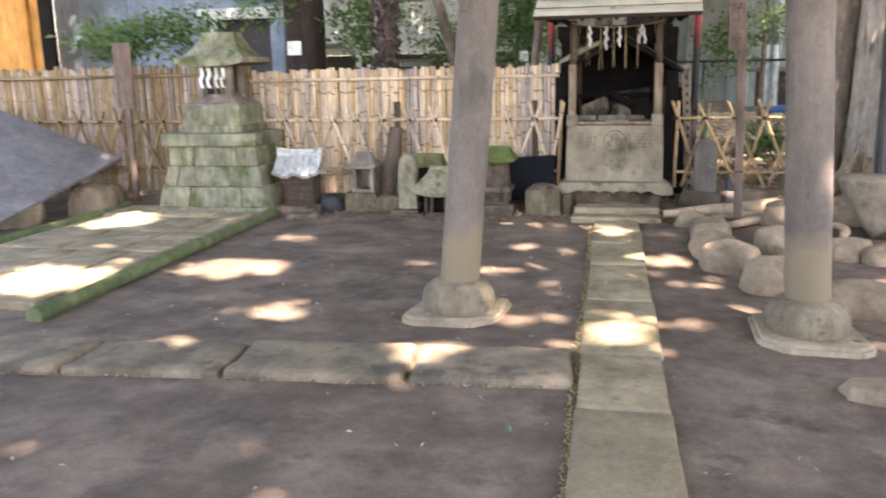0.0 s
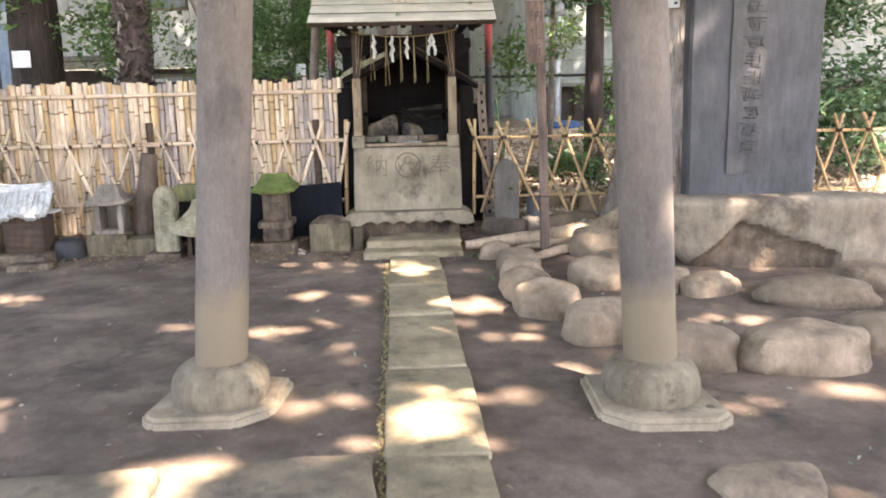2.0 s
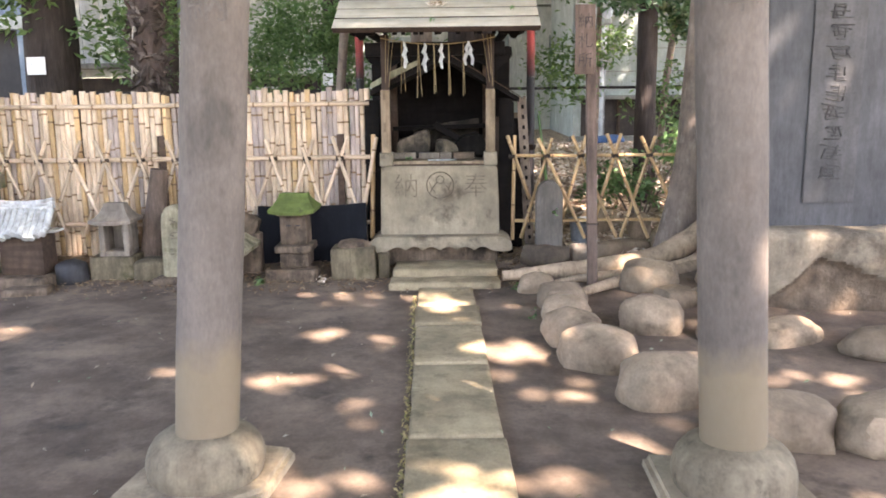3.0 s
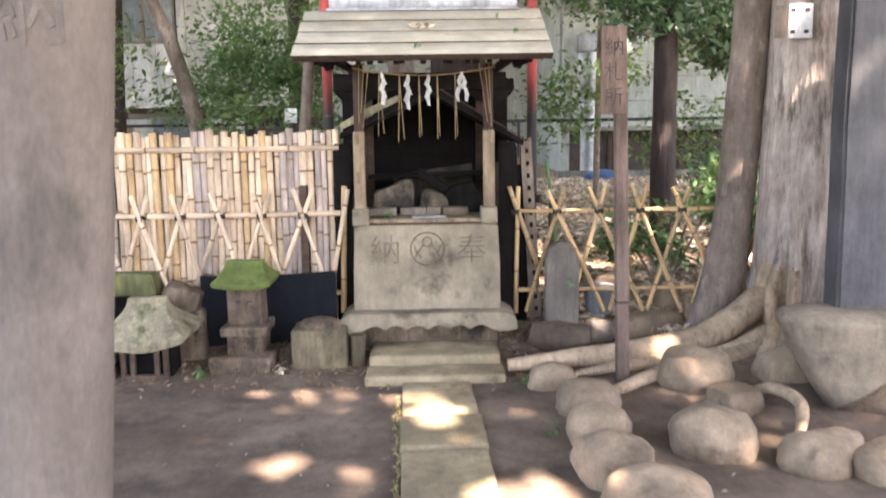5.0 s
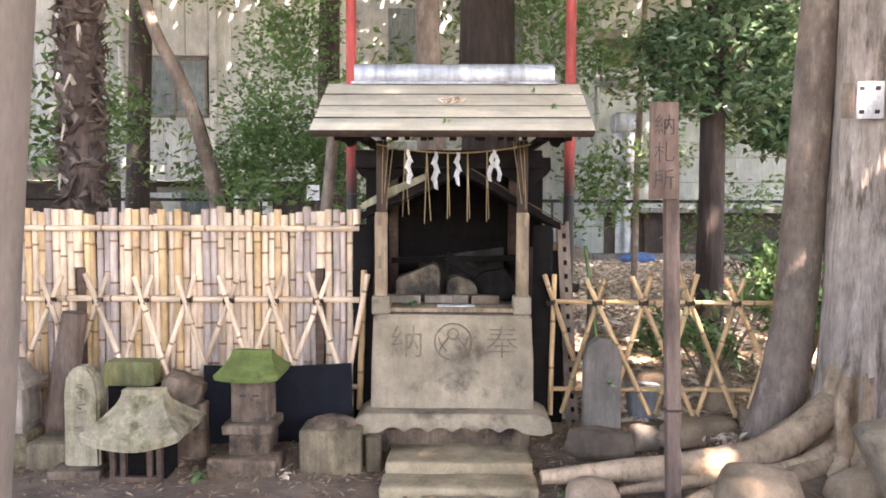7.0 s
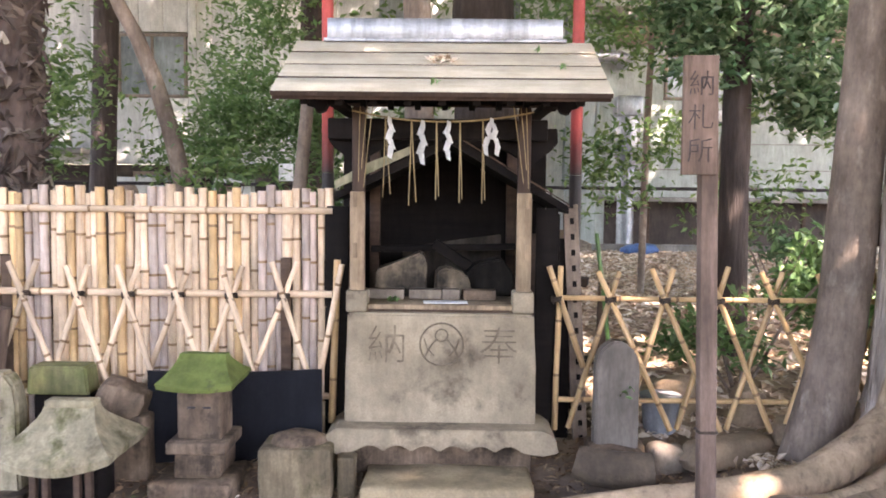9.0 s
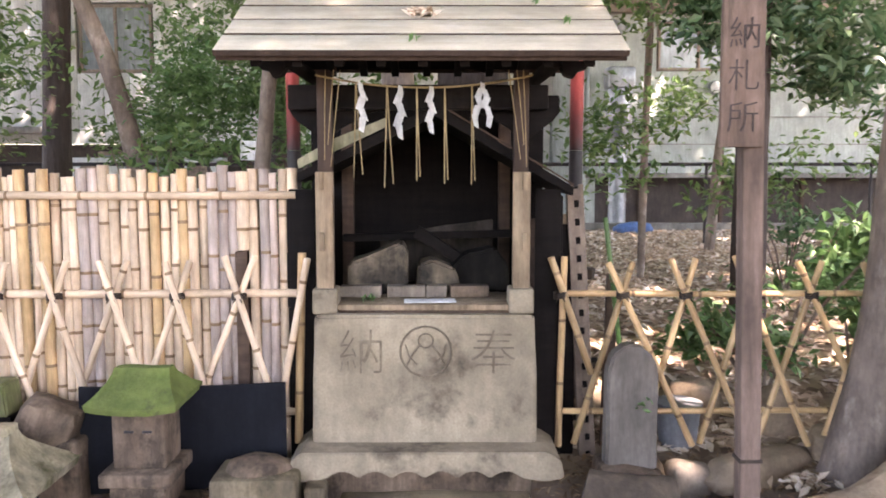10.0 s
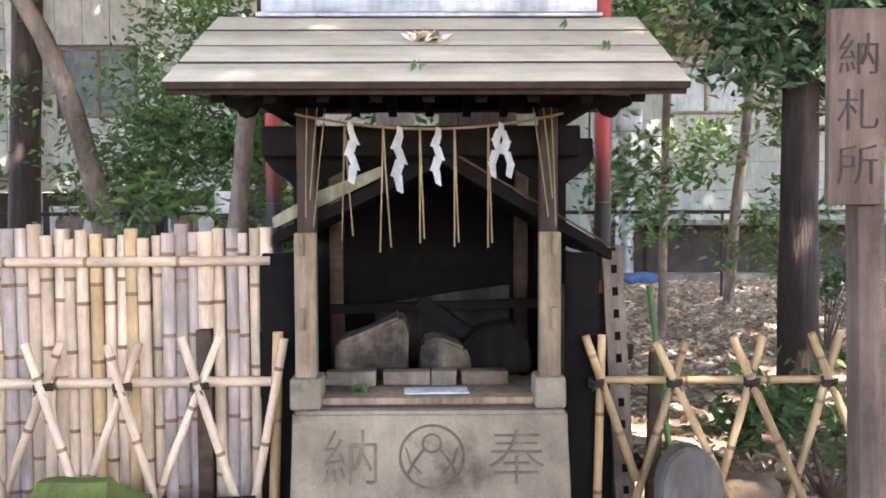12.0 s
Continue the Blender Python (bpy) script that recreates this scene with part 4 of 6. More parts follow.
bmesh.ops.recalc_face_normals(bb, faces=bb.faces[:])
solo("black_board", bb, TARP, "thin curved black plastic board leaning before the bamboo fence", "board")

# stone basin block with a mossy hollow top
bl = thing("stone_basin", -0.67, 7.76, ground_z(-0.67, 7.7), "square mossy stone basin heaped with earth", "basin")
part("block", stone_box(-0.17, 0.17, -0.12, 0.14, -0.03, 0.245, 0.018, 0.006, 18, 4), DAMP, bl)
part("earth_mound", rock_bm(0.27, 0.2, 0.085, 19, 0.1), DARK_STONE, bl, "mound of dark earth", pose(0, 0.01, 0.215))
solo("small_stone_post", stone_box(-0.042, 0.042, -0.05, 0.05, -0.04, 0.19, 0.012, 0.006, 20, 3), DAMP, "short mossy stone stub beside the base", "stone", pose(-0.435, 7.74, ground_z(-0.43, 7.7)))

# wide pale roof shrine, low, on wooden legs
wr = thing("stone_shrine", -1.66, 7.6, ground_z(-1.64, 7.6), "low shrine with wide pale stone roof on dark wooden legs", "stone shrine", "small stone shrines")
wr.matrix_basis = pose(-1.68, 7.6, ground_z(-1.64, 7.6)) @ Matrix.Diagonal((0.88, 0.92, 1.0, 1))
part("roof", brim_roof(0.60, 0.52, 0.21, 0.44, 0.04, 0.05, 22, 0.035), PALE_STONE, wr, "wide flared pale stone roof", pose(0.01, 0, 0.245))
part("ridge", stone_box(-0.12, 0.14, -0.045, 0.045, 0.445, 0.48, 0.01, 0.004, 23, 3), PALE_STONE, wr)
for x in (-0.14, -0.075, 0.085, 0.145):
    part("leg", box(x - 0.016, x + 0.016, -0.14, -0.105, -0.03, 0.235, 0.003), WOOD_BROWN, wr)
part("box", box(-0.16, 0.16, -0.06, 0.14, -0.03, 0.235, 0.004), WOOD_DARK, wr, "dark wooden body")
part("sill", box(-0.155, 0.155, -0.145, -0.1, 0.0, 0.03, 0.003), WOOD_BROWN, wr)

# inscribed stele beside it
st2 = thing("inscribed_stele", -2.02, 7.64, ground_z(-2.03, 7.6) - 0.012, "pale mossy round-topped stele with worn writing", "stele", "stone steles")
part("foot", stone_box(-0.16, 0.13, -0.13, 0.12, -0.03, 0.055, 0.015, 0.006, 24, 3), DARK_STONE, st2)
out = [(-0.10, 0.05), (0.10, 0.05), (0.098, 0.45), (0.085, 0.55), (0.04, 0.605), (-0.03, 0.605), (-0.08, 0.56), (-0.098, 0.46)]
b = prism(out, 0.10, 0.014)
part("slab", worn(b, 0.004, 8, 25, 2), PALE_STONE, st2, m=pose(0, -0.05, 0))
for i, (z, w) in enumerate(((0.51, 0.035), (0.49, 0.05), (0.47, 0.03), (0.40, 0.045), (0.38, 0.03), (0.36, 0.05), (0.275, 0.04), (0.255, 0.05), (0.235, 0.03))):
    part("worn_writing", box(-w / 2, w / 2, -0.057, -0.049, -0.004, 0.004, 0.002), CARVED, st2, "worn carved stroke", pose(0.015 * math.sin(i * 3), 0, z, 0, 25 * math.sin(i * 2), 0))

# mossy roof behind, on a dark box
br = thing("stone_shrine", -1.87, 7.96, ground_z(-1.87, 7.9), "small shrine with a green-tinged sloping roof before the fence", "stone shrine", "small stone shrines")
part("roof", prism([(-0.155, 0.37), (0.155, 0.37), (0.14, 0.51), (-0.14, 0.51)], 0.14, 0.01), surf("moss_grown_roof", (0.13, 0.145, 0.05), (0.19, 0.165, 0.085), scale=5, fine=90, third=(0.10, 0.08, 0.05), third_scale=5, third_at=0.56, dirt=0.4), br, "mossy sloping roof", pose(0, -0.1, 0, 0, 0, 0))
part("body", box(-0.14, 0.14, -0.05, 0.06, -0.05, 0.36, 0.005), WOOD_DARK, br)
solo("broken_stone", rock_bm(0.26, 0.2, 0.22, 26, 0.6), DARK_STONE, "broken rough stone perched behind the low shrine", "stone", pose(-1.59, 7.87, 0.335, 0, 20, 10))
solo("stone_block", stone_box(-0.15, 0.15, -0.1, 0.1, -0.1, 0.29, 0.02, 0.006, 27, 3), DARK_STONE, "dark rough stone block under the broken stone", "stone", pose(-1.56, 7.9, ground_z(-1.56, 7.9)))

# little niche shrine and its two footing stones
ns = thing("stone_shrine", -2.53, 7.83, ground_z(-2.53, 7.8), "small brown stone shrine with an open niche", "stone shrine", "small stone shrines")
part("footing", stone_box(-0.20, 0.15, -0.14, 0.16, -0.05, 0.165, 0.018, 0.006, 28, 3), DAMP, ns)
for x in (-0.105, 0.085):
    part("jamb", stone_box(x - 0.022, x + 0.022, -0.09, 0.11, 0.165, 0.42, 0.006, 0.003, 29, 2), GRANITE, ns)
part("back", box(-0.12, 0.10, 0.08, 0.11, 0.165, 0.42, 0.004), GRANITE, ns)
part("sill", stone_box(-0.13, 0.11, -0.1, 0.11, 0.16, 0.2, 0.006, 0.003, 30, 2), GRANITE, ns)
part("roof", curved_roof(0.33, 0.3, 0.16, 31), GRANITE, ns, "weathered arched roof stone", pose(-0.01, 0.0, 0.415))
solo("stone_block", stone_box(-0.135, 0.135, -0.12, 0.14, -0.05, 0.15, 0.04, 0.01, 32, 4), DAMP, "rounded pale stone block beside the stele", "stone", pose(-2.255, 7.78, ground_z(-2.25, 7.7)))

# white-roofed shrine
ws = thing("stone_shrine", -3.17, 7.62, ground_z(-3.17, 7.6), "little shrine with a white tiled roof on a dark brown box", "stone shrine", "small stone shrines")
for i in range(11):
    x = -0.22 + 0.044 * i
    part("roof_tile", tube([(x, -0.17, 0.40 + 0.02 * math.cos(i * 1.256)), (x, -0.09, 0.47), (x, 0.0, 0.585)], [0.027, 0.026, 0.024], 10), WHITE_TILE, ws)
for k, z in enumerate((0.585, 0.61, 0.635)):
    part("ridge_tile", tube([(x, 0.0, z + 0.03 * (abs(x) / 0.25) ** 3) for x in np.linspace(-0.245, 0.245, 9)], [0.022 - 0.003 * k] * 9, 10), WHITE_TILE, ws)
part("roof_back", box(-0.23, 0.23, 0.0, 0.16, 0.40, 0.42, 0.004), WHITE_TILE, ws, m=pose(0, 0, 0.0))
part("body", box(-0.165, 0.165, -0.08, 0.14, 0.09, 0.42, 0.005), WOOD_BROWN, ws, "dark brown box body")
part("footing", stone_box(-0.24, 0.22, -0.2, 0.18, -0.05, 0.09, 0.02, 0.01, 33, 3), DARK_STONE, ws)
solo("stone_block", stone_box(-0.16, 0.16, -0.1, 0.1, -0.03, 0.05, 0.02, 0.012, 34, 3), DARK_STONE, "flat broken brown stone on the earth", "stone", pose(-3.05, 7.36, ground_z(-3.05, 7.3), 0, 0, 8))
solo("dark_stone", rock_bm(0.26, 0.22, 0.2, 35, 0.3), surf("wet_black_stone", (0.03, 0.028, 0.03), (0.05, 0.046, 0.045), rough=0.6), "black rough stone lying before the fence", "stone", pose(-2.86, 7.68, ground_z(-2.86, 7.6) - 0.02))
solo("leaning_stump", tube([(0, 0, -0.05), (0.03, 0.01, 0.15), (0.055, 0.015, 0.3), (0.09, 0.02, 0.5), (0.13, 0.03, 0.78)], [0.09, 0.085, 0.082, 0.078, 0.07], 18, 0.14, 4), surf("brown_log_bark", (0.20, 0.135, 0.10), (0.13, 0.086, 0.064), scale=9, fine=60, stretch=(2, 2, 0.3), bump=1.0, dist=0.02, dirt=0.4), "short brown leaning log before the fence", "log", pose(-2.36, 7.96, ground_z(-2.36, 7.9)))

# ---- stone lantern on its stepped base ----
ln = thing("stone_lantern", -4.04, 7.72, ground_z(-4.1, 7.6), "mossy stone lantern on a broad stepped base of fitted blocks", "stone lantern")
tiers = ((0.65, 0.42, 0.0, 0.07), (0.615, 0.40, 0.07, 0.275), (0.565, 0.36, 0.278, 0.485), (0.505, 0.325, 0.488, 0.69))
for k, (hw, hd, z0, z1) in enumerate(tiers):
    splits = (-1.0, 1.0) if k == 0 else (-1.0, -0.72 + 0.3 * (k % 2), 0.35 + 0.2 * (k % 2), 1.0)
    for i, (a, b_) in enumerate(zip(splits, splits[1:])):
        s = stone_box(a * hw + 0.004, b_ * hw - 0.004, -hd, hd, z0, z1, 0.01, 0.003, 70 + 4 * k + i, 3)
        nxt = tiers[k + 1][0] if k < 3 else 0.48
        for v in s.verts:
            f = (v.co.z - z0) / (z1 - z0)
            v.co.x *= 1 + (nxt / hw - 1) * f * 0.85
            v.co.y *= 1 + (nxt / hw - 1) * f * 0.85
        part("base_stone", s, MOSS_STONE, ln)
part("cornice", stone_box(-0.54, 0.52, -0.36, 0.36, 0.69, 0.82, 0.015, 0.004, 90, 3), MOSS_STONE, ln)
part("pedestal", stone_box(-0.32, 0.32, -0.28, 0.28, 0.82, 1.10, 0.012, 0.004, 91, 3), MOSS_STONE, ln)
part("pedestal_lip", stone_box(-0.34, 0.34, -0.3, 0.3, 0.82, 0.90, 0.012, 0.004, 92, 3), MOSS_STONE, ln)
part("shoulder", curved_roof(0.6, 0.5, 0.14, 93), GRANITE, ln, m=pose(0, 0, 1.09))
for sx in (-1, 1):
    for sy in (-1, 1):
        part("light_post", stone_box(sx * 0.16 - 0.035, sx * 0.16 + 0.035, sy * 0.13 - 0.035, sy * 0.13 + 0.035, 1.19, 1.50, 0.008, 0.003, 94, 2), GRANITE, ln)
# solid black block; the shade of the open hollow is put into colour
part("light_box", box(-0.13, 0.13, -0.08, 0.1, 1.2, 1.5, 0.005), BLACK, ln, "black block standing in for the shaded lantern hollow")
part("roof", curved_roof(0.76, 0.64, 0.34, 95), MOSS_STONE, ln, "mossy flared lantern roof", pose(0.04, 0, 1.49))
for i, x in enumerate((-0.12, -0.04, 0.05, 0.12)):
    part("paper_streamer", prism([(x - 0.025, 1.48), (x + 0.02, 1.48), (x + 0.03, 1.40), (x - 0.005, 1.34), (x + 0.025, 1.27), (x - 0.02, 1.28), (x - 0.035, 1.36), (x - 0.01, 1.41)], 0.003), PAPER, ln, "white paper streamer", pose(0, -0.18 - 0.004 * i, 0))
for i, x in enumerate((0.02, 0.07, 0.10)):
    part("straw_tassel", tube([(x, -0.19, 1.46), (x + 0.03 * math.sin(i), -0.2, 1.3), (x + 0.05, -0.2, 1.12)], [0.006, 0.006, 0.004], 6), STRAW, ln)

# low sheet roof over stones at the lantern's other side
lr = thing("low_roof", -6.5, 6.95, 0, "low grey sheet roof sloping close to the ground over stones", "roof")
b = box(-1.1, 1.1, -0.9, 0.9, -0.02, 0.02, 0.006)
part("sheet", b, ROOF_SHEET, lr, "grey sheet roofing", pose(0, 0, 0.72, 14, 20, 0))
for x, y in ((-0.9, 0.6), (0.7, 0.6), (-0.9, -0.6)):
    part("prop", box(x - 0.04, x + 0.04, y - 0.04, y + 0.04, -0.05, 0.72 - 0.36 * x + 0.24 * y - 0.03, 0.004), WOOD_BROWN, lr)
for i, (x, y, s) in enumerate(((-5.45, 7.35, 0.42), (-5.75, 6.6, 0.4), (-5.95, 6.1, 0.36), (-5.55, 7.75, 0.36), (-6.3, 5.9, 0.34))):
    solo("boulder", rock_bm(s * 1.2, s, s * 0.9, 40 + i, 0.4), ROCK, "rounded pale stone beside the low roof", "rock", pose(x, y, ground_z(x, y) - 0.05, 0, 0, 40 * i), "stones by the low roof")
sp = thing("sign_post", -5.25, 7.85, ground_z(-5.25, 7.8), "grey wooden notice board on a thin post by the lantern", "sign")
part("post", box(-0.03, 0.03, -0.02, 0.02, -0.05, 1.25, 0.004), WOOD_SIGN, sp)
part("board", box(-0.11, 0.11, -0.035, -0.021, 1.05, 1.75, 0.004), WOOD_SIGN, sp)

# ---- monument ----
mono = thing("stone_monument", 2.6, 6.9, 0.1, "tall dark slate monument with engraved writing on a boulder base", "monument")
b = prism([(-0.50, 0.35), (0.45, 0.35), (0.455, 1.4), (0.45, 2.6), (0.36, 2.75), (-0.40, 2.78), (-0.51, 2.6), (-0.52, 1.4)], 0.16, 0.015)
part("slab", worn(b, 0.006, 3, 41, 3), MONO, mono, m=pose(0, -0.08, 0.0))
part("panel", prism([(-0.225, 0.62), (0.105, 0.62), (0.105, 1.90), (-0.225, 1.90)], 0.012, 0.004), surf("slate_panel", (0.092, 0.086, 0.083), (0.074, 0.07, 0.069), scale=3, fine=80, rough=0.7, dirt=0.3), mono, "slightly raised writing panel", pose(0, -0.093, 0))
part("panel_head", prism([(-0.265, 1.90), (0.15, 1.90), (0.12, 1.935), (-0.235, 1.935)], 0.016, 0.003), MONO, mono, "carved head of the writing panel", pose(0, -0.096, 0))
rngm = random.Random(4)
for i in range(9):
    z = 1.82 - 0.125 * i
    for j in range(5):
        w = rngm.uniform(0.05, 0.145)
        part("engraved_stroke", box(-w / 2, w / 2, -0.1, -0.09, -0.0045, 0.0045, 0.002), MONO_CUT, mono, "worn engraved stroke", pose(-0.06 + 0.02 * rngm.uniform(-1, 1), 0, z + 0.021 * (2 - j) + rngm.uniform(-0.004, 0.004), 0, rngm.uniform(-4, 12), 0))
    for j in range(3):
        h = rngm.uniform(0.02, 0.05)
        part("engraved_stroke", box(-0.0045, 0.0045, -0.1005, -0.0905, -h, h, 0.002), MONO_CUT, mono, "worn engraved stroke", pose(-0.06 + rngm.uniform(-0.06, 0.06), 0, z + rngm.uniform(-0.015, 0.015), 0, rngm.uniform(-25, 25), 0))


def base_boulder():
    """Long rounded boulder, undercut at its ends, with a broken hollow low in its front; gives body and hollow."""
    body, hollow = bmesh.new(), bmesh.new()
    rows, around, levels = [], 220, 26
    for k in range(levels + 8):
        s_ = min(k / levels, 1.0)
        inset = 0.0 if k <= levels else (k - levels) / 8
        left = -0.47 - 0.36 * s_ ** 0.75
        right = 0.98 + 0.14 * s_ - 0.10 * max(0, s_ - 0.7)
        cx, hx = (left + right) / 2, (right - left) / 2
        hy = 0.20 + 0.05 * s_ ** 0.6
        edge = 0.045 * max(0, (s_ - 0.88) / 0.12) ** 2
        row = []
        for a in range(around):
            c, d = math.cos(a * math.tau / around), math.sin(a * math.tau / around)
            x = cx + math.copysign(abs(c) ** 0.62, c) * (hx - edge) * (1 - inset * 0.97)
            y = math.copysign(abs(d) ** 0.62, d) * (hy - edge) * (1 - inset * 0.97)
            z = -0.12 + 0.58 * s_ - edge * 0.5 + 0.012 * min(inset * 3, 1) + 0.02 * (x > 0.6) * (x - 0.6) * -3 * s_
            p = Vector((x, y, z))
            o = Vector((4.1, 1.7, 9.3))
            rough = 0.020 * noise.noise(p * 2.4 + o) + 0.012 * noise.noise(p * 6 + o) + 0.005 * noise.noise(p * 17 + o)
            p += Vector((c * 0.6, d, 0.25)) * rough
            rim = 0.31 - 0.95 * abs(x + 0.17) if x < -0.17 else 0.31 - 0.36 * (x + 0.17)
            rim += 0.03 * noise.noise(Vector((x * 7, 3, 1)))
            inside = d < -0.2 and z < rim and x < 0.56
            if inside:
                deep = min(1.0, (rim - z) / 0.07)
                p.y += 0.06 * deep * deep * (3 - 2 * deep) + 0.02 * deep * noise.noise(p * 9)
            row.append((p, inside))
        rows.append(row)
    for bm, want in ((body, False), (hollow, True)):
        grid = {}
        for k in range(len(rows) - 1):
            for a in range(around):
                quad = [(k, a), (k, (a + 1) % around), (k + 1, (a + 1) % around), (k + 1, a)]
                if all(rows[m][n][1] for m, n in quad) != want:
                    continue
                for q in quad:
                    if q not in grid:
                        grid[q] = bm.verts.new(rows[q[0]][q[1]][0])
                bm.faces.new([grid[q] for q in quad])
        bm.normal_update()
    return body, hollow


body, hollow = base_boulder()
bs = part("boulder_base", body, BASE_ROCK, mono, "long rough boulder base", pose(0, -0.10, 0.02))
part("broken_face", hollow, BROKEN_ROCK, mono, "brown broken hollow of the base", pose(0, -0.10, 0.02))

# ---- edging rocks ----
ROCKS = ((0.70, 7.22, 0.27, 0.20, 0.17), (0.83, 6.86, 0.33, 0.30, 0.20), (0.81, 6.48, 0.30, 0.32, 0.22), (0.80, 6.08, 0.33, 0.33, 0.24),
         (0.88, 5.68, 0.42, 0.34, 0.26), (1.12, 5.22, 0.46, 0.40, 0.28), (1.47, 4.78, 0.50, 0.34, 0.24), (2.02, 4.70, 0.68, 0.40, 0.27),
         (2.55, 4.95, 0.45, 0.4, 0.22), (1.31, 6.35, 0.40, 0.34, 0.25), (1.58, 6.80, 0.28, 0.24, 0.17), (1.47, 7.08, 0.40, 0.3, 0.25),
         (1.74, 6.16, 0.40, 0.28, 0.2), (2.62, 5.80, 0.74, 0.36, 0.2), (3.15, 6.15, 0.5, 0.4, 0.22), (1.98, 7.12, 0.33, 0.22, 0.2), (3.2, 5.3, 0.6, 0.4, 0.24), (2.03, 6.10, 0.46, 0.27, 0.17))
for i, (x, y, a, b_, c) in enumerate(ROCKS):
    solo("boulder", rock_bm(a * 1.04, b_, c * 0.92, 50 + i, 0.24 if i not in (6, 7, 10, 15) else 0.42), ROCK, "rounded tan edging boulder half sunk in the earth", "rock",
         pose(x, y, ground_z(x, y) - 0.03, 0, 0, 25 * math.sin(i * 2.7)), "boulders edging the bed")
for i, (x, y, a, b_, c) in enumerate(((1.12, 7.93, 0.2, 0.18, 0.14), (1.44, 7.98, 0.62, 0.2, 0.13), (1.83, 8.12, 0.3, 0.22, 0.15), (1.7, 8.45, 0.24, 0.2, 0.22), (2.3, 8.6, 0.4, 0.3, 0.25), (1.35, 8.6, 0.3, 0.25, 0.2))):
    solo("boulder", rock_bm(a, b_, c, 80 + i, 0.35), GRANITE if i == 0 else ROCK, "grey stone by the lattice fence", "rock", pose(x, y, ground_z(x, y) - 0.02, 0, 0, 30 * i), "stones by the lattice fence")

# stele and log beside the hut
b = prism([(-0.108, 0), (0.108, 0), (0.105, 0.42), (0.085, 0.48), (0.03, 0.53), (-0.03, 0.535), (-0.085, 0.49), (-0.106, 0.42)], 0.09, 0.01)
ps = thing("plain_stele", 0.86, 7.86, 0.235, "plain grey round-topped stele on a rough footing beside the hut", "stele", "stone steles")
part("slab", worn(b, 0.002, 4, 45, 1), surf("grey_stele", (0.165, 0.14, 0.118), (0.115, 0.097, 0.081), scale=5, fine=70, stretch=(1, 1, 0.4), third=(0.22, 0.185, 0.148), third_scale=5, third_at=0.58), ps)
part("footing", rock_bm(0.34, 0.3, 0.2, 46, 0.5), DARK_STONE, ps, "dark footing stone", pose(0.005, 0.07, -0.165))
lg = tube([(0.64, 7.72, 0.225), (0.72, 7.70, 0.205), (0.85, 7.68, 0.195), (0.99, 7.68, 0.20)], [0.075, 0.085, 0.088, 0.08], 18, 0.08, 7)
solo("log", lg, surf("damp_log_bark", (0.11, 0.079, 0.055), (0.068, 0.05, 0.036), scale=7, fine=50, bump=0.9, dist=0.015, third=(0.13, 0.115, 0.075), third_scale=4, third_at=0.6), "short dark log lying before the stele", "log")

# sign post
sg = thing("wooden_sign", 1.015, 7.18, 0.11, "tall weathered wooden sign board with three brushed characters on a post", "sign")
tilt = -1.6
b = box(-0.033, 0.033, -0.02, 0.045, -0.05, 1.75, 0.004)
part("post", worn(b, 0.002, 6, 47, 3), WOOD_SIGN, sg, m=pose(0.078, 0, 0, 0, tilt, 0))
b = box(-0.067, 0.067, -0.045, -0.021, 1.45, 1.905, 0.004)
board_ = part("board", b, WOOD_SIGN, sg, "dark brown sign board", pose(0.0, 0, 0.0, 0, tilt * 0.3, 0))
part("writing", letters("納札所", 0.105, 0.003, 1.22, 0.0012), INK, board_, "brushed black characters", pose(0.0, -0.047, 1.80))
part("band", box(-0.038, 0.038, -0.024, 0.049, 0.42, 0.432, 0.002), CORD, sg, m=pose(0.066, 0, 0))

# slotted steel post and dark planks at the hut's side
sa = thing("slotted_post", 0.742, 8.2, 0.17, "rusty slotted steel angle post beside the hut", "post")
b = bmesh.new()
box(-0.036, -0.010, -0.004, 0.0, -0.05, 1.25, 0.0, b)
box(0.012, 0.034, -0.004, 0.0, -0.05, 1.25, 0.0, b)
for i in range(16):
    box(-0.0095, 0.0115, -0.004, 0.0, -0.05 + i * 0.082, -0.05 + i * 0.082 + 0.05, 0.0, b)
box(-0.040, -0.0365, -0.004, 0.04, -0.05, 1.25, 0.0, b)
part("angle", b, STEEL, sa, m=pose(0, 0, 0, 0, -3.6, 0), smooth=False)
# added strip behind the post; its dark tone gives the slots their shade
part("back_board", box(-0.03, 0.03, 0.006, 0.03, -0.05, 1.24, 0.002), WOOD_DARK, sa, "dark strip added so the slots read shaded", pose(0, 0, 0, 0, -3.6, 0))
for i, (x, y, z, w, h, r) in enumerate(((0.62, 8.3, 0.15, 0.12, 1.0, 3), (0.84, 8.3, 0.15, 0.055, 0.85, 2), (0.56, 8.42, 0.15, 0.14, 1.1, -3), (-0.55, 8.35, 0.15, 0.14, 0.9, 2))):
    solo("old_plank", box(-w / 2, w / 2, -0.015, 0.015, 0, h, 0.004), WOOD_BROWN, "dark old plank leaning beside the hut", "plank", pose(x, y, z, -3, r, 0), "planks beside the hut")
solo("short_board", box(-0.06, 0.06, -0.012, 0.012, 0, 0.045, 0.004), WOOD_POST, "short brown board end by the hut", "board", pose(0.625, 8.24, 1.36 - 0.12))
solo("stacked_timber", box(-0.05, 0.05, -0.05, 0.06, 0, 1.06, 0.006), WOOD_DARK, "dark timber standing under the short board end", "timber", pose(0.625, 8.26, 0.18))

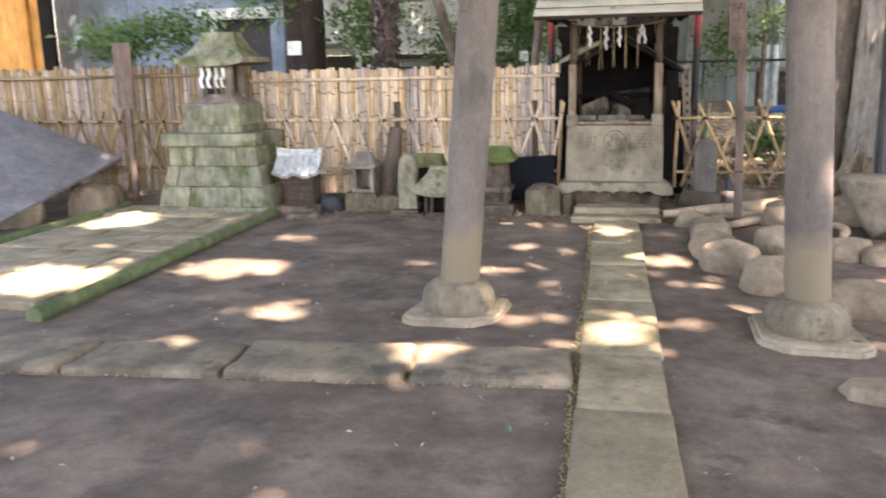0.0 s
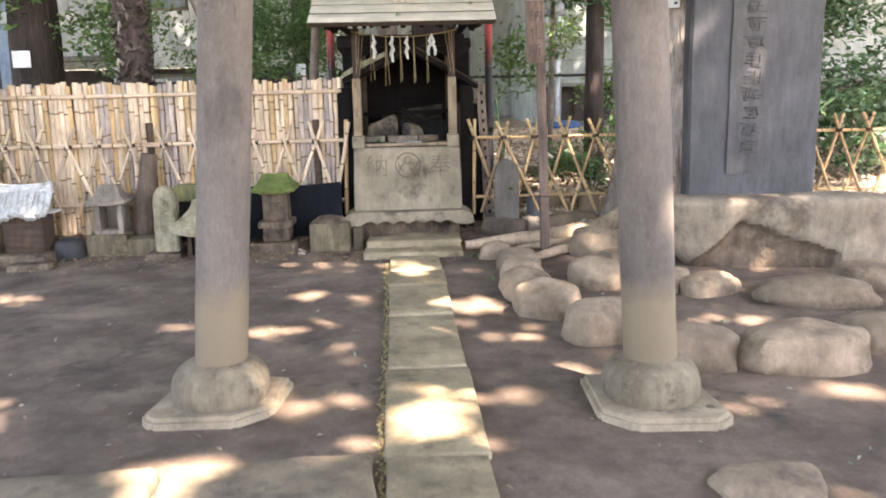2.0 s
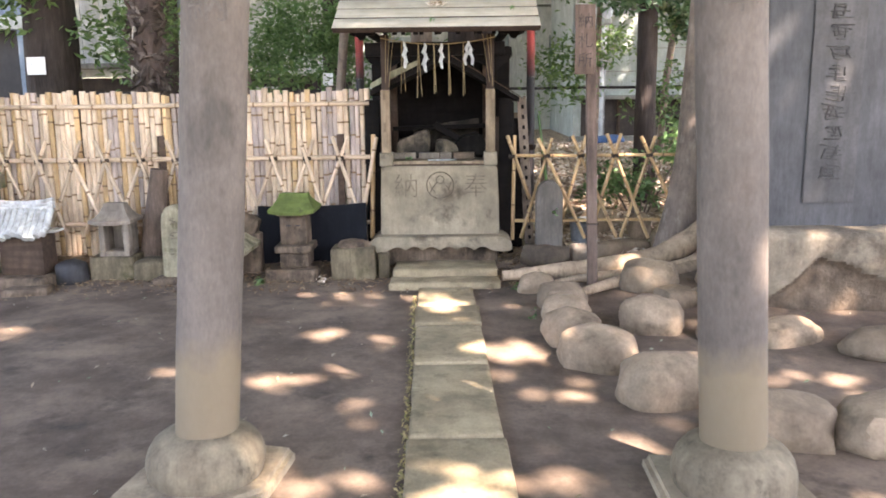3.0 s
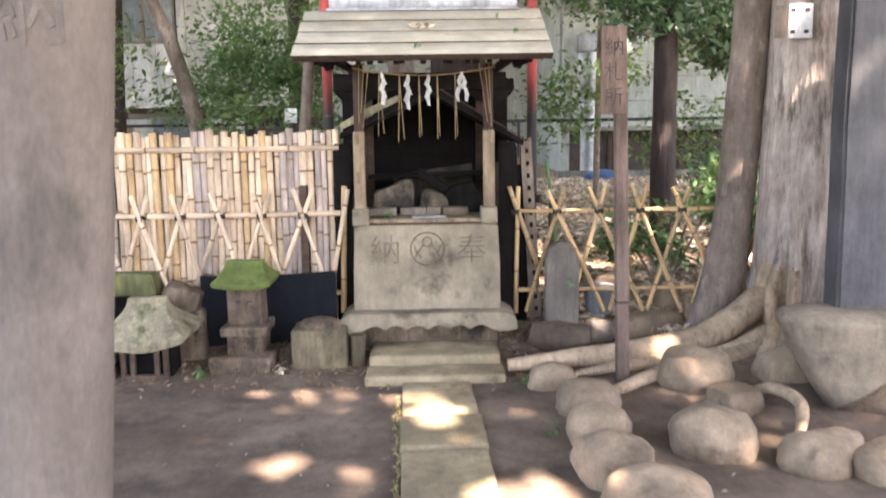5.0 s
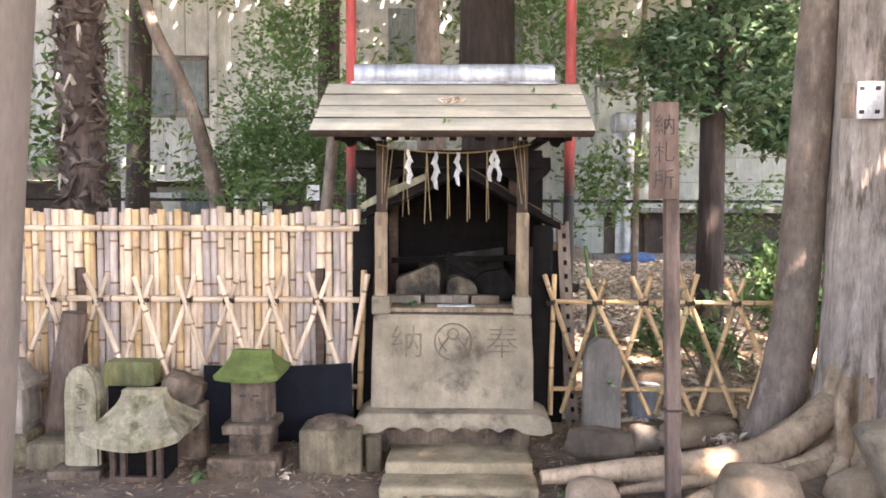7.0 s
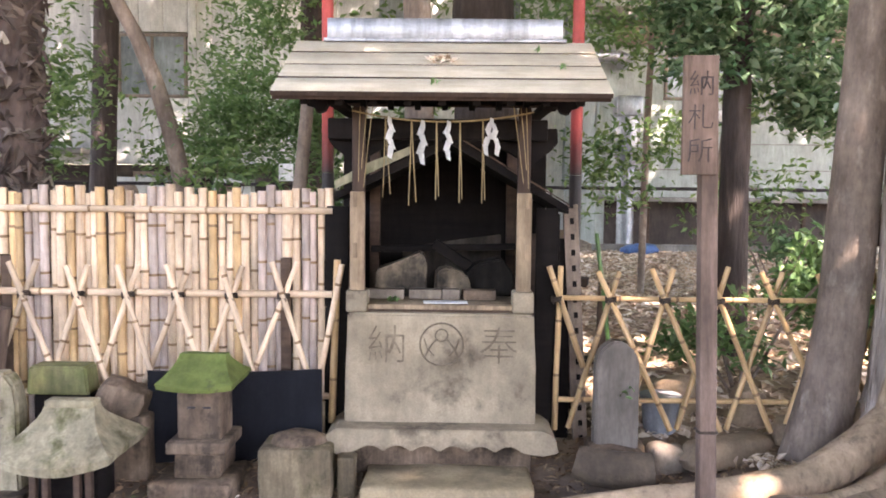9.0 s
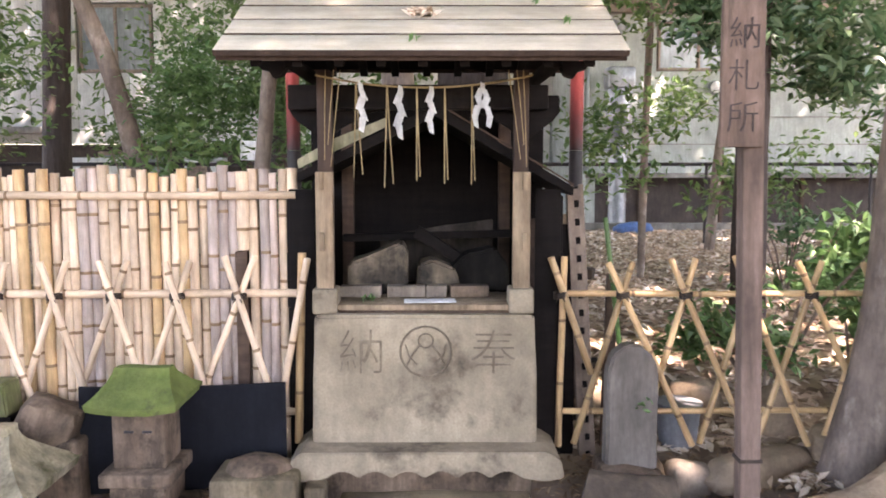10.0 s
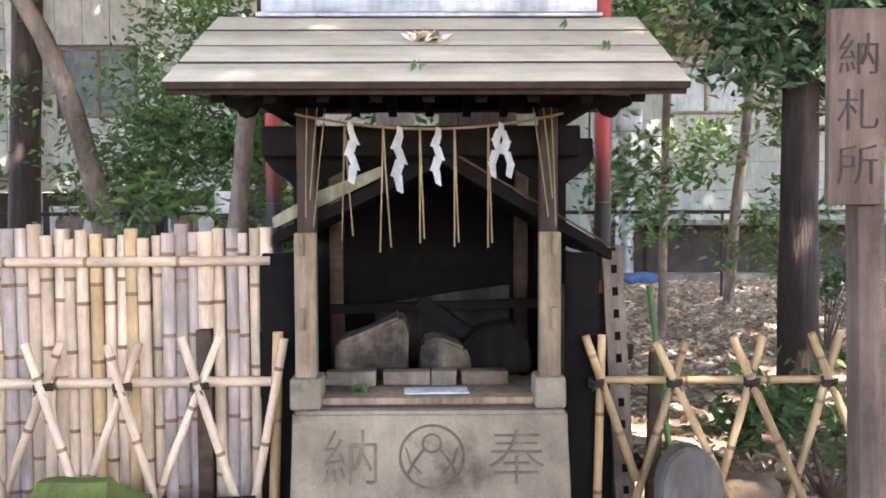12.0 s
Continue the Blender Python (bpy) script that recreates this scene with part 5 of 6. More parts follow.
rb = random.Random(9)
for k in range(13):
    side = -1 if k < 5 else 1
    x = side * rb.uniform(0.60, 0.70) + (0.02 if side > 0 else 0)
    w, h = rb.uniform(0.10, 0.24), rb.uniform(0.03, 0.07)
    z = 0.34 + 0.088 * (k if k < 5 else k - 5) * (1.9 if k < 5 else 1.25)
    solo("old_timber", worn(box(-w / 2, w / 2, -0.05, 0.05, -h / 2, h / 2, 0.006), 0.003, 9, k, 2), (WOOD_DARK, DIM_BLACK, POST_DARK)[k % 3], "near-black timber end wedged beside the hut", "timber",
         pose(x, 8.30 + 0.01 * k, z, 0, rb.uniform(-22, 22), rb.uniform(-20, 20)), "black timbers beside the hut")

# ---- trees ----


def trunk_thing(name, label, pts, material, segs=18, rough=0.1, seed=1, n=22, group=""):
    x, y = pts[0][0], pts[0][1]
    t = thing(name, x, y, ground_z(x, y), label, "tree", group)
    b = limb([(p[0] - x, p[1] - y, p[2] - ground_z(x, y), p[3]) for p in pts], n, segs, rough, seed)
    part("trunk", b, material, t)
    return t


def add_limb(t, pts, material, seed=2, name="limb", segs=10, n=14, rough=0.15):
    o = t.matrix_basis.translation
    part(name, limb([(p[0] - o.x, p[1] - o.y, p[2] - o.z, p[3]) for p in pts], n, segs, rough, seed), material, t)


def add_crown(t, points, size, material, name="crown", **kw):
    o = np.array(t.matrix_basis.translation)
    part(name, leaf_mesh(name, np.asarray(points) - o, size, material, **kw), material, t)


rl = np.random.default_rng(11)

# great twin-stemmed tree with spreading roots
big = thing("great_tree", 2.3, 7.75, 0.25, "great grey-barked tree with twin stems and spreading surface roots", "tree")


def buttressed_trunk():
    """Trunk whose foot spreads into root buttresses; gives the barked stem and the bare root flare."""
    spine = smooth_path([Vector(p) for p in ((2.31, 7.81, -0.05, 0.27), (2.31, 7.80, 0.3, 0.26), (2.31, 7.79, 0.6, 0.255), (2.32, 7.78, 1.2, 0.245), (2.34, 7.78, 2.4, 0.235), (2.3, 7.7, 4.6, 0.22), (2.1, 7.4, 8.0, 0.15))], 200)
    # direction, reach, half width, height of each buttress
    lobes = ((206, 0.30, 12, 0.85), (229, 0.30, 8, 1.15), (246, 0.24, 6, 1.0), (298, 0.30, 11, 1.15), (338, 0.3, 11, 0.6), (30, 0.25, 12, 0.6), (90, 0.3, 14, 0.7), (150, 0.28, 12, 0.6))
    levels = [-0.05 + 0.02 * k for k in range(56)] + [1.07 + 0.2 * k for k in range(1, 35)]
    stem, flare = bmesh.new(), bmesh.new()
    rows, around = [], 150
    for z in levels:
        c = min(spine, key=lambda q: abs(q.z - z))
        row = []
        for a in range(around):
            deg = a * 360 / around
            w = Vector((math.cos(radians(deg)), math.sin(radians(deg)), 0))
            lobe = 0.0
            for way, reach, half, top in lobes:
                f = max(0.0, 1 - max(z, 0) / top)
                off = (deg - way + 6 * noise.noise(Vector((z * 3, way, 1))) + 180) % 360 - 180
                lobe += reach * f ** 1.5 * math.exp(-(off / half) ** 2)
            ridge = noise.noise(Vector((w.x * 6, w.y * 6, z * 0.7))) + 0.6 * noise.noise(Vector((w.x * 14, w.y * 14, z * 1.6 + 5)))
            rr = c.w * (1 + 0.045 * ridge) + lobe * (1 + 0.12 * noise.noise(Vector((w.x * 9, w.y * 9, z * 6))))
            edge = 0.64 + 0.10 * noise.noise(Vector((w.x * 3, w.y * 3, 2))) + 0.05 * noise.noise(Vector((w.x * 12, w.y * 12, 7)))
            row.append((Vector((c.x + w.x * rr, c.y + w.y * rr, z)), z < edge and (lobe > 0.03 or z < 0.1)))
        rows.append(row)
    for bm, want in ((stem, False), (flare, True)):
        grid = {}
        for k in range(len(rows) - 1):
            for a in range(around):
                quad = [(k, a), (k, (a + 1) % around), (k + 1, (a + 1) % around), (k + 1, a)]
                if rows[k][a][1] != want:
                    continue
                for q in quad:
                    if q not in grid:
                        grid[q] = bm.verts.new(rows[q[0]][q[1]][0])
                bm.faces.new([grid[q] for q in quad])
        bmesh.ops.translate(bm, verts=bm.verts[:], vec=(-2.3, -7.75, -0.25))
        bm.normal_update()
    return stem, flare


stem, flare = buttressed_trunk()
part("trunk", stem, BARK, big)
part("root_flare", flare, ROOT, big, "brown root buttresses at the foot")
add_limb(big, [(1.84, 7.94, 0.0, 0.20), (1.865, 7.94, 0.25, 0.155), (1.94, 7.94, 0.75, 0.122), (1.99, 7.94, 1.35, 0.115), (2.05, 7.95, 2.5, 0.106), (2.2, 8.1, 4.6, 0.095), (2.3, 8.4, 7.5, 0.07)], BARK_SMOOTH, 6, "second_stem", 26, 28, 0.07)
for i, pts in enumerate((
        [(2.28, 7.79, 0.56, 0.05), (2.16, 7.72, 0.50, 0.08), (2.02, 7.64, 0.42, 0.09), (1.86, 7.57, 0.33, 0.09), (1.60, 7.49, 0.22, 0.088), (1.2, 7.46, 0.16, 0.073), (0.85, 7.44, 0.14, 0.058), (0.47, 7.41, 0.115, 0.035)],
        [(2.04, 7.54, 0.26, 0.05), (1.80, 7.42, 0.18, 0.05), (1.45, 7.36, 0.145, 0.040), (1.1, 7.30, 0.125, 0.032), (0.84, 7.26, 0.10, 0.02)],
        [(2.02, 7.48, 0.2, 0.05), (1.72, 7.33, 0.15, 0.052), (1.38, 7.24, 0.125, 0.045), (1.0, 6.96, 0.10, 0.03), (0.88, 6.88, 0.05, 0.018)],
        [(2.10, 7.42, 0.22, 0.04), (2.05, 7.30, 0.12, 0.045), (2.0, 7.22, 0.05, 0.04)],
        [(2.02, 7.44, 0.20, 0.05), (1.93, 7.33, 0.12, 0.045), (1.86, 7.24, 0.07, 0.035)],
        [(2.52, 7.66, 0.35, 0.08), (2.72, 7.55, 0.22, 0.1), (3.1, 7.55, 0.16, 0.08), (3.5, 7.6, 0.08, 0.04)],
        [(1.70, 6.95, 0.08, 0.022), (1.80, 6.86, 0.135, 0.03), (1.85, 6.66, 0.135, 0.032), (1.79, 6.48, 0.11, 0.03), (1.74, 6.40, 0.06, 0.02)])):
    add_limb(big, pts, ROOT, 7 + i, "root", 20, 30, 0.10)
for i, pts in enumerate((
        [(2.2, 7.6, 5.0, 0.13), (1.2, 6.2, 6.2, 0.09), (-0.4, 4.6, 7.0, 0.05), (-1.6, 3.4, 7.3, 0.02)],
        [(2.2, 7.5, 5.6, 0.12), (2.6, 5.8, 6.8, 0.08), (2.2, 3.6, 7.4, 0.03)],
        [(2.1, 7.5, 6.0, 0.11), (0.4, 7.9, 7.0, 0.07), (-1.6, 7.4, 7.6, 0.03)],
        [(2.1, 7.4, 6.6, 0.10), (4.0, 6.4, 7.6, 0.06), (5.6, 5.4, 8.0, 0.02)])):
    add_limb(big, pts, BARK, 20 + i, "bough", 12, 16, 0.1)
pq = thing("number_plate", 2.15, 7.5, 2.07, "small white notice plate on the tree with dark marks", "plate")
part("plate", box(-0.068, 0.062, -0.004, 0.004, -0.095, 0.095, 0.003), PAPER, pq, m=pose(0, 0.03, 0, 0, 0, -10))
# turned side of the plate; a darker material gives it the shaded look
part("shaded_plate", box(-0.03, 0.03, -0.004, 0.004, -0.09, 0.09, 0.003), STEEL, pq, m=pose(-0.107, 0.055, 0, 0, 0, -38))
for x in (-0.045, 0.03):
    for z in (-0.06, 0.06):
        part("mark", box(x - 0.012, x + 0.012, -0.007, -0.003, z - 0.01, z + 0.01), INK, pq, m=pose(0, 0.03, 0, 0, 0, -10))

# unseen crown overhead, gaps cut so sun reaches the ground at set flecks
FLECKS = ((0.17, 4.13, 0.17, 0.2), (-0.66, 6.25, 0.15, 0.11), (-0.41, 5.68, 0.11, 0.11), (0.41, 5.89, 0.24, 0.17), (0.82, 4.65, 0.13, 0.08), (-0.44, 4.3, 0.12, 0.08), (-0.21, 4.3, 0.09, 0.06), (1.56, 4.17, 0.15, 0.07), (-0.75, 5.41, 0.12, 0.14), (0.62, 5.2, 0.15, 0.09), (-0.25, 6.13, 0.11, 0.1), (0.08, 5.25, 0.12, 0.11), (0.49, 4.35, 0.14, 0.06), (0.03, 6.78, 0.16, 0.17), (-2.75, 5.25, 0.45, 0.31), (-3.83, 4.57, 0.45, 0.4), (-4.72, 6.75, 0.32, 0.4), (-1.91, 4.23, 0.18, 0.19), (-2.25, 3.57, 0.16, 0.11), (0.12, 4.06, 0.21, 0.18), (-0.88, 3.61, 0.17, 0.15), (-2.73, 6.34, 0.2, 0.12), (-2.16, 2.24, 0.07, 0.03), (-1.93, 4.24, 0.17, 0.16), (-0.83, 3.59, 0.14, 0.23), (-0.69, 3.68, 0.12, 0.12), (2.08, 4.36, 0.16, 0.1), (1.64, 3.29, 0.1, 0.09))
SOFT = [(rl.uniform(-4.8, 3.0), rl.uniform(2.8, 8.0), rl.uniform(0.07, 0.22), rl.uniform(0.05, 0.14)) for _ in range(46)]
rs = np.random.default_rng(123)
SOFT += [(rs.uniform(-1.3, 2.3), rs.uniform(4.4, 7.6), rs.uniform(0.09, 0.26), rs.uniform(0.06, 0.15)) for _ in range(34)]
pts = []
for k in range(70000):
    p = np.array([rl.uniform(-7.0, 8.4), rl.uniform(-6.6, 7.2), rl.uniform(6.4, 8.4)])
    out = max(-5.4 - p[0], p[0] - 6.8, -5.0 - p[1], (p[1] - 6.4) * 2)
    if out > 0 and out > 0.9 + 1.4 * noise.noise(Vector((p[0] * 0.9, p[1] * 0.9, 3))):
        continue
    hit = p - np.array(SUN_FROM) * (p[2] - 0.04) / SUN_FROM.z
    wob = 1 + 0.35 * noise.noise(Vector((hit[0] * 4, hit[1] * 4, 1)))
    if any(((hit[0] - fx) / (frx + 0.045)) ** 2 + ((hit[1] - fy) / (fry + 0.045)) ** 2 < wob for fx, fy, frx, fry in FLECKS):
        continue
    # thinned further to brighten the roots and the litter behind the lattice
    if hit[1] > 7.9 and hit[0] > 0.3 and rl.random() < (0.82 if hit[1] > 9.4 else 0.46) or hit[0] > 1.3 and 6.5 < hit[1] <= 7.9 and rl.random() < 0.3:
        continue
    if hit[0] > 0.6 and hit[1] > 5.0 and rl.random() < 0.22:
        continue
    if rl.random() < 0.72 and any(((hit[0] - fx) / frx) ** 2 + ((hit[1] - fy) / fry) ** 2 < wob for fx, fy, frx, fry in SOFT):
        continue
    pts.append(p)
add_crown(big, pts, 0.17, LEAF, spread=0.5, tilt=0.5, seed=4)

palm = thing("palm_tree", -2.62, 9.0, ground_z(-2.6, 9), "palm trunk shaggy with dark fibre and pale leaf stubs", "tree")
b = limb([(0, 0, -0.1, 0.125), (0.01, 0, 1.0, 0.12), (0.0, 0, 2.0, 0.125), (0.0, 0, 3.2, 0.12), (0.02, 0, 5.0, 0.12)], 60, 22, 0.32, 9)
part("trunk", b, FIBRE, palm)
for i in range(90):
    a, z = i * 2.4, 0.5 + i * 0.042
    d = Vector((math.cos(a), math.sin(a), 0))
    o = Vector((0, 0, z)) + d * 0.12
    b = tube([o, o + d * 0.045 + Vector((0, 0, 0.05)), o + d * 0.085 + Vector((0.03 * math.sin(i), 0, -0.06 + 0.16 * (i % 2)))], [0.02, 0.014, 0.004], 6)
    part("leaf_stub", b, HUSK if i % 4 == 0 else FIBRE, palm)

ang = rl.uniform(0, 2 * math.pi, 1500)
hz = rl.uniform(0.3, 4.6, 1500)
fp = np.stack([np.cos(ang) * (0.128 + 0.02 * rl.random(1500)), np.sin(ang) * (0.128 + 0.02 * rl.random(1500)), hz], 1)
part("fibre", leaf_mesh("fibre", fp, 0.055, leafy("fibre_strands", [(0.03, 0.02, 0.016), (0.06, 0.042, 0.035), (0.10, 0.075, 0.06), (0.17, 0.13, 0.11)], 0.9, 0.02), tilt=1.4, long=2.6, seed=45), None, palm, "shaggy dark fibre")
t2 = trunk_thing("slim_tree", "slim brown tree trunk rising behind the bamboo fence", [(-3.86, 13.0, 0.4, 0.15), (-3.8, 13.0, 2.0, 0.135), (-3.72, 13.0, 4.0, 0.125), (-3.6, 13.0, 7, 0.08)], BARK_DARK, seed=12)
lean = trunk_thing("leaning_tree", "thin bare trunk leaning steeply behind the bamboo fence", [(-2.08, 10.7, 0.4, 0.08), (-2.17, 10.7, 1.45, 0.074), (-2.35, 10.7, 2.2, 0.066), (-2.52, 10.7, 2.65, 0.06), (-2.8, 10.7, 3.28, 0.054), (-3.3, 10.7, 5.2, 0.035)], BARK_SMOOTH, seed=13)
dk = trunk_thing("dark_tree", "thick dark tree trunk with a pale notice behind the fence", [(-4.21, 10.5, 0.3, 0.30), (-4.21, 10.5, 2.0, 0.265), (-4.18, 10.5, 4.5, 0.23), (-4.15, 10.5, 8, 0.14)], BARK_DARK, seed=14)
part("notice", box(-0.14, 0.06, -0.297, -0.29, 1.26, 1.44, 0.003), PAPER, dk, "small white notice")
cb = trunk_thing("dark_tree", "broad dark tree trunk rising behind the hut roof", [(0.34, 10.6, 0.4, 0.28), (0.31, 10.6, 2.4, 0.25), (0.27, 10.6, 3.2, 0.24), (0.2, 10.6, 8, 0.15)], BARK_DARK, seed=15)
cm = trunk_thing("slim_tree", "grey-brown tree trunk behind the hut roof", [(-0.2, 10.0, 0.4, 0.12), (-0.21, 10, 2.2, 0.105), (-0.24, 10, 3.5, 0.095), (-0.28, 10, 7, 0.06)], BARK_SMOOTH, seed=16)
pr = trunk_thing("tree_prop", "pale leaning timber prop between the fence and the hut", [(-1.06, 9.2, 0.3, 0.046), (-0.93, 9.2, 1.5, 0.044), (-0.85, 9.2, 2.3, 0.042)], BARK_SMOOTH, 14, 0.05, 17)
dl = trunk_thing("slim_tree", "dark slim trunk beside the hut roof", [(-1.64, 13.5, 0.4, 0.16), (-1.6, 13.5, 2.4, 0.145), (-1.55, 13.5, 6, 0.09)], BARK_DARK, seed=18)
rt = trunk_thing("leafy_tree", "young tree with a dark trunk and glossy leaves behind the lattice", [(1.99, 9.6, 0.2, 0.12), (1.98, 9.6, 1.0, 0.1), (1.97, 9.6, 2.2, 0.088), (2.0, 9.6, 3.6, 0.055), (2.1, 9.6, 5, 0.03)], BARK_DARK, seed=19)
th = trunk_thing("slim_tree", "thin sapling before the pale building", [(3.2, 14.0, 0.5, 0.06), (3.27, 14.0, 1.6, 0.055), (3.36, 14.0, 2.4, 0.05), (3.5, 14.0, 4.2, 0.03)], BARK_SMOOTH, 10, seed=21)
th2 = trunk_thing("slim_tree", "thin pale sapling by the grey duct", [(1.86, 11.8, 0.5, 0.035), (1.88, 11.8, 2.2, 0.032), (1.95, 11.8, 4.4, 0.025)], BARK_SMOOTH, 10, seed=22)
tr = trunk_thing("slim_tree", "slender tree in the far shade", [(4.3, 10.6, 0.5, 0.08), (4.35, 10.6, 2, 0.07), (4.5, 10.6, 5, 0.05)], BARK_DARK, 10, seed=23)

# unseen leaf layer added to keep the sun off the houses behind
high = []
for _ in range(68000):
    p = np.array([rl.uniform(-10, 13), rl.uniform(6.4, 20.8), rl.uniform(6.0, 8.2)])
    hit = p - np.array(SUN_FROM) * (p[2] - 0.4) / SUN_FROM.z
    if 0.3 < hit[0] < 3.6 and hit[1] < 12.5 and rl.random() < 0.65:
        continue
    high.append(p)
add_crown(cb, high, 0.17, LEAF, "crown", spread=0.5, tilt=0.5, seed=44)
add_crown(rt, clumps([(2.1, 9.5, 2.95, 0.62, 0.5, 0.5), (2.55, 9.6, 2.7, 0.4, 0.4, 0.4), (1.7, 9.6, 2.7, 0.3, 0.35, 0.28), (2.1, 9.4, 3.9, 0.9, 0.7, 0.6), (1.45, 9.8, 3.7, 0.5, 0.4, 0.35)], 1500, rl, 22, 0.085), 0.044, LEAF_DARK, seed=31)
add_crown(rt, clumps([(1.75, 9.6, 2.38, 0.35, 0.3, 0.18), (2.3, 9.5, 2.32, 0.42, 0.3, 0.22), (2.55, 9.7, 2.08, 0.22, 0.3, 0.2)], 620, rl, 18, 0.09), 0.048, LEAF_DARK, "low_foliage", seed=61)
add_crown(tr, clumps([(3.6, 10.2, 2.6, 0.7, 0.6, 0.9), (4.4, 10.2, 2.2, 0.6, 0.6, 0.9), (3.3, 10.6, 3.8, 1.2, 0.8, 0.7), (5.2, 10.2, 2.4, 1.2, 0.7, 1.4), (6.6, 9.8, 2.2, 1.2, 0.7, 1.4), (5.0, 9.6, 1.0, 1.0, 0.5, 0.6)], 2200, rl, 30, 0.13), 0.055, LEAF_DARK, seed=32)
add_crown(dl, clumps([(-1.5, 10.7, 2.9, 0.5, 0.5, 1.0), (-1.75, 10.8, 2.1, 0.42, 0.4, 0.5), (-1.15, 10.8, 2.0, 0.35, 0.4, 0.45), (-1.2, 10.6, 4.0, 0.9, 0.6, 0.6)], 2600, rl, 26, 0.11), 0.034, LEAF_LOW, seed=33)
add_crown(lean, clumps([(-2.4, 10.9, 3.7, 0.7, 0.5, 0.4), (-2.2, 11.3, 1.75, 0.5, 0.4, 0.3), (-2.9, 10.0, 2.0, 0.35, 0.3, 0.55)], 700, rl, 20, 0.12), 0.036, LEAF, seed=34)
add_crown(cm, clumps([(0.3, 12.3, 3.8, 1.4, 0.7, 0.8), (-0.5, 11.6, 2.6, 0.6, 0.4, 0.6)], 700, rl, 20, 0.16), 0.055, LEAF, seed=35)
add_crown(th2, clumps([(0.95, 10.4, 2.9, 0.3, 0.3, 0.6), (1.15, 10.6, 3.6, 0.5, 0.4, 0.5), (0.75, 12.0, 3.4, 0.3, 0.3, 0.5)], 380, rl, 18, 0.11), 0.045, LEAF_LOW, "bright_foliage", seed=62)
add_crown(th2, clumps([(1.25, 10.0, 2.65, 0.28, 0.3, 0.55), (1.2, 10.2, 1.75, 0.35, 0.3, 0.4), (1.9, 10.9, 2.0, 0.3, 0.3, 0.25)], 420, rl, 15, 0.10), 0.035, LEAF, seed=36)
add_crown(dk, clumps([(-4.6, 10.0, 2.6, 0.6, 0.5, 0.5), (-3.3, 10.3, 2.3, 0.4, 0.4, 0.7), (-5.6, 9.6, 2.0, 0.7, 0.4, 0.25), (-6.3, 9.2, 1.9, 0.5, 0.4, 0.25), (-3.4, 10.5, 4.2, 1.3, 0.9, 0.8)], 800, rl, 25, 0.13), 0.055, LEAF, seed=37)
add_crown(th, clumps([(2.9, 11.5, 1.55, 0.45, 0.3, 0.35), (2.7, 11.5, 2.3, 0.3, 0.3, 0.25), (3.2, 11.5, 2.6, 0.3, 0.3, 0.4)], 300, rl, 15, 0.09), 0.04, LEAF, seed=38)


add_crown(th, clumps([(1.3, 11.0, 2.9, 0.5, 0.4, 0.5), (2.6, 10.8, 2.5, 0.6, 0.4, 0.6), (1.3, 10.4, 1.6, 0.4, 0.3, 0.35), (3.4, 10.9, 1.9, 0.5, 0.4, 0.6), (2.5, 11.2, 1.3, 0.5, 0.3, 0.3)], 300, rl, 12, 0.10), 0.04, LEAF, "side_foliage", seed=39)
add_crown(t2, clumps([(-3.3, 11.2, 2.7, 0.5, 0.4, 0.8), (-2.5, 11.4, 1.9, 0.4, 0.3, 0.4), (-3.0, 11.3, 3.9, 0.8, 0.5, 0.6)], 360, rl, 14, 0.11), 0.042, LEAF, seed=40)


def shrub(x, y, cent, n, size, material, label, seed):
    t = thing("shrub", x, y, ground_z(x, y), label, "shrub", "shrubs behind the fences")
    o = t.matrix_basis.translation
    r = random.Random(seed)
    for i in range(9):
        c = cent[i % len(cent)]
        e = Vector((c[0] + r.uniform(-1, 1) * c[3], c[1] + r.uniform(-1, 1) * c[4], c[2] + r.uniform(-0.5, 1) * c[5])) - o
        part("stem", tube([(0, 0, -0.05), e * 0.5 + Vector((0, 0, 0.08)), e], [0.010, 0.007, 0.003], 6), BARK_SMOOTH, t)
    add_crown(t, clumps(cent, n, np.random.default_rng(seed), 12, 0.06), size, material, "foliage", seed=seed)


shrub(1.75, 8.75, [(1.72, 8.75, 0.66, 0.22, 0.2, 0.24), (2.1, 8.8, 0.95, 0.25, 0.2, 0.3), (1.4, 8.9, 0.62, 0.2, 0.2, 0.18)], 280, 0.04, LEAF_LOW, "low bright green shrub behind the lattice", 51)
shrub(2.3, 8.9, [(2.3, 9.0, 0.95, 0.25, 0.2, 0.35), (2.5, 8.8, 0.7, 0.3, 0.2, 0.25)], 300, 0.062, LEAF_LOW, "low leafy shrub at the foot of the young tree", 52)
shrub(2.9, 11.2, [(2.9, 11.2, 0.95, 0.5, 0.3, 0.3)], 300, 0.04, LEAF_DARK, "thin twiggy shrub before the plinth", 53)
shrub(4.2, 9.2, [(3.7, 9.2, 0.8, 0.5, 0.3, 0.4), (4.6, 9.2, 0.9, 0.5, 0.3, 0.5)], 500, 0.05, LEAF_DARK, "dark green shrub behind the lattice", 54)
shrub(-1.6, 9.6, [(-1.5, 9.8, 1.55, 0.5, 0.3, 0.2), (-0.75, 9.4, 1.3, 0.15, 0.2, 0.3)], 260, 0.045, LEAF, "green shrub peeping over the bamboo fence", 55)

# ---- buildings behind ----


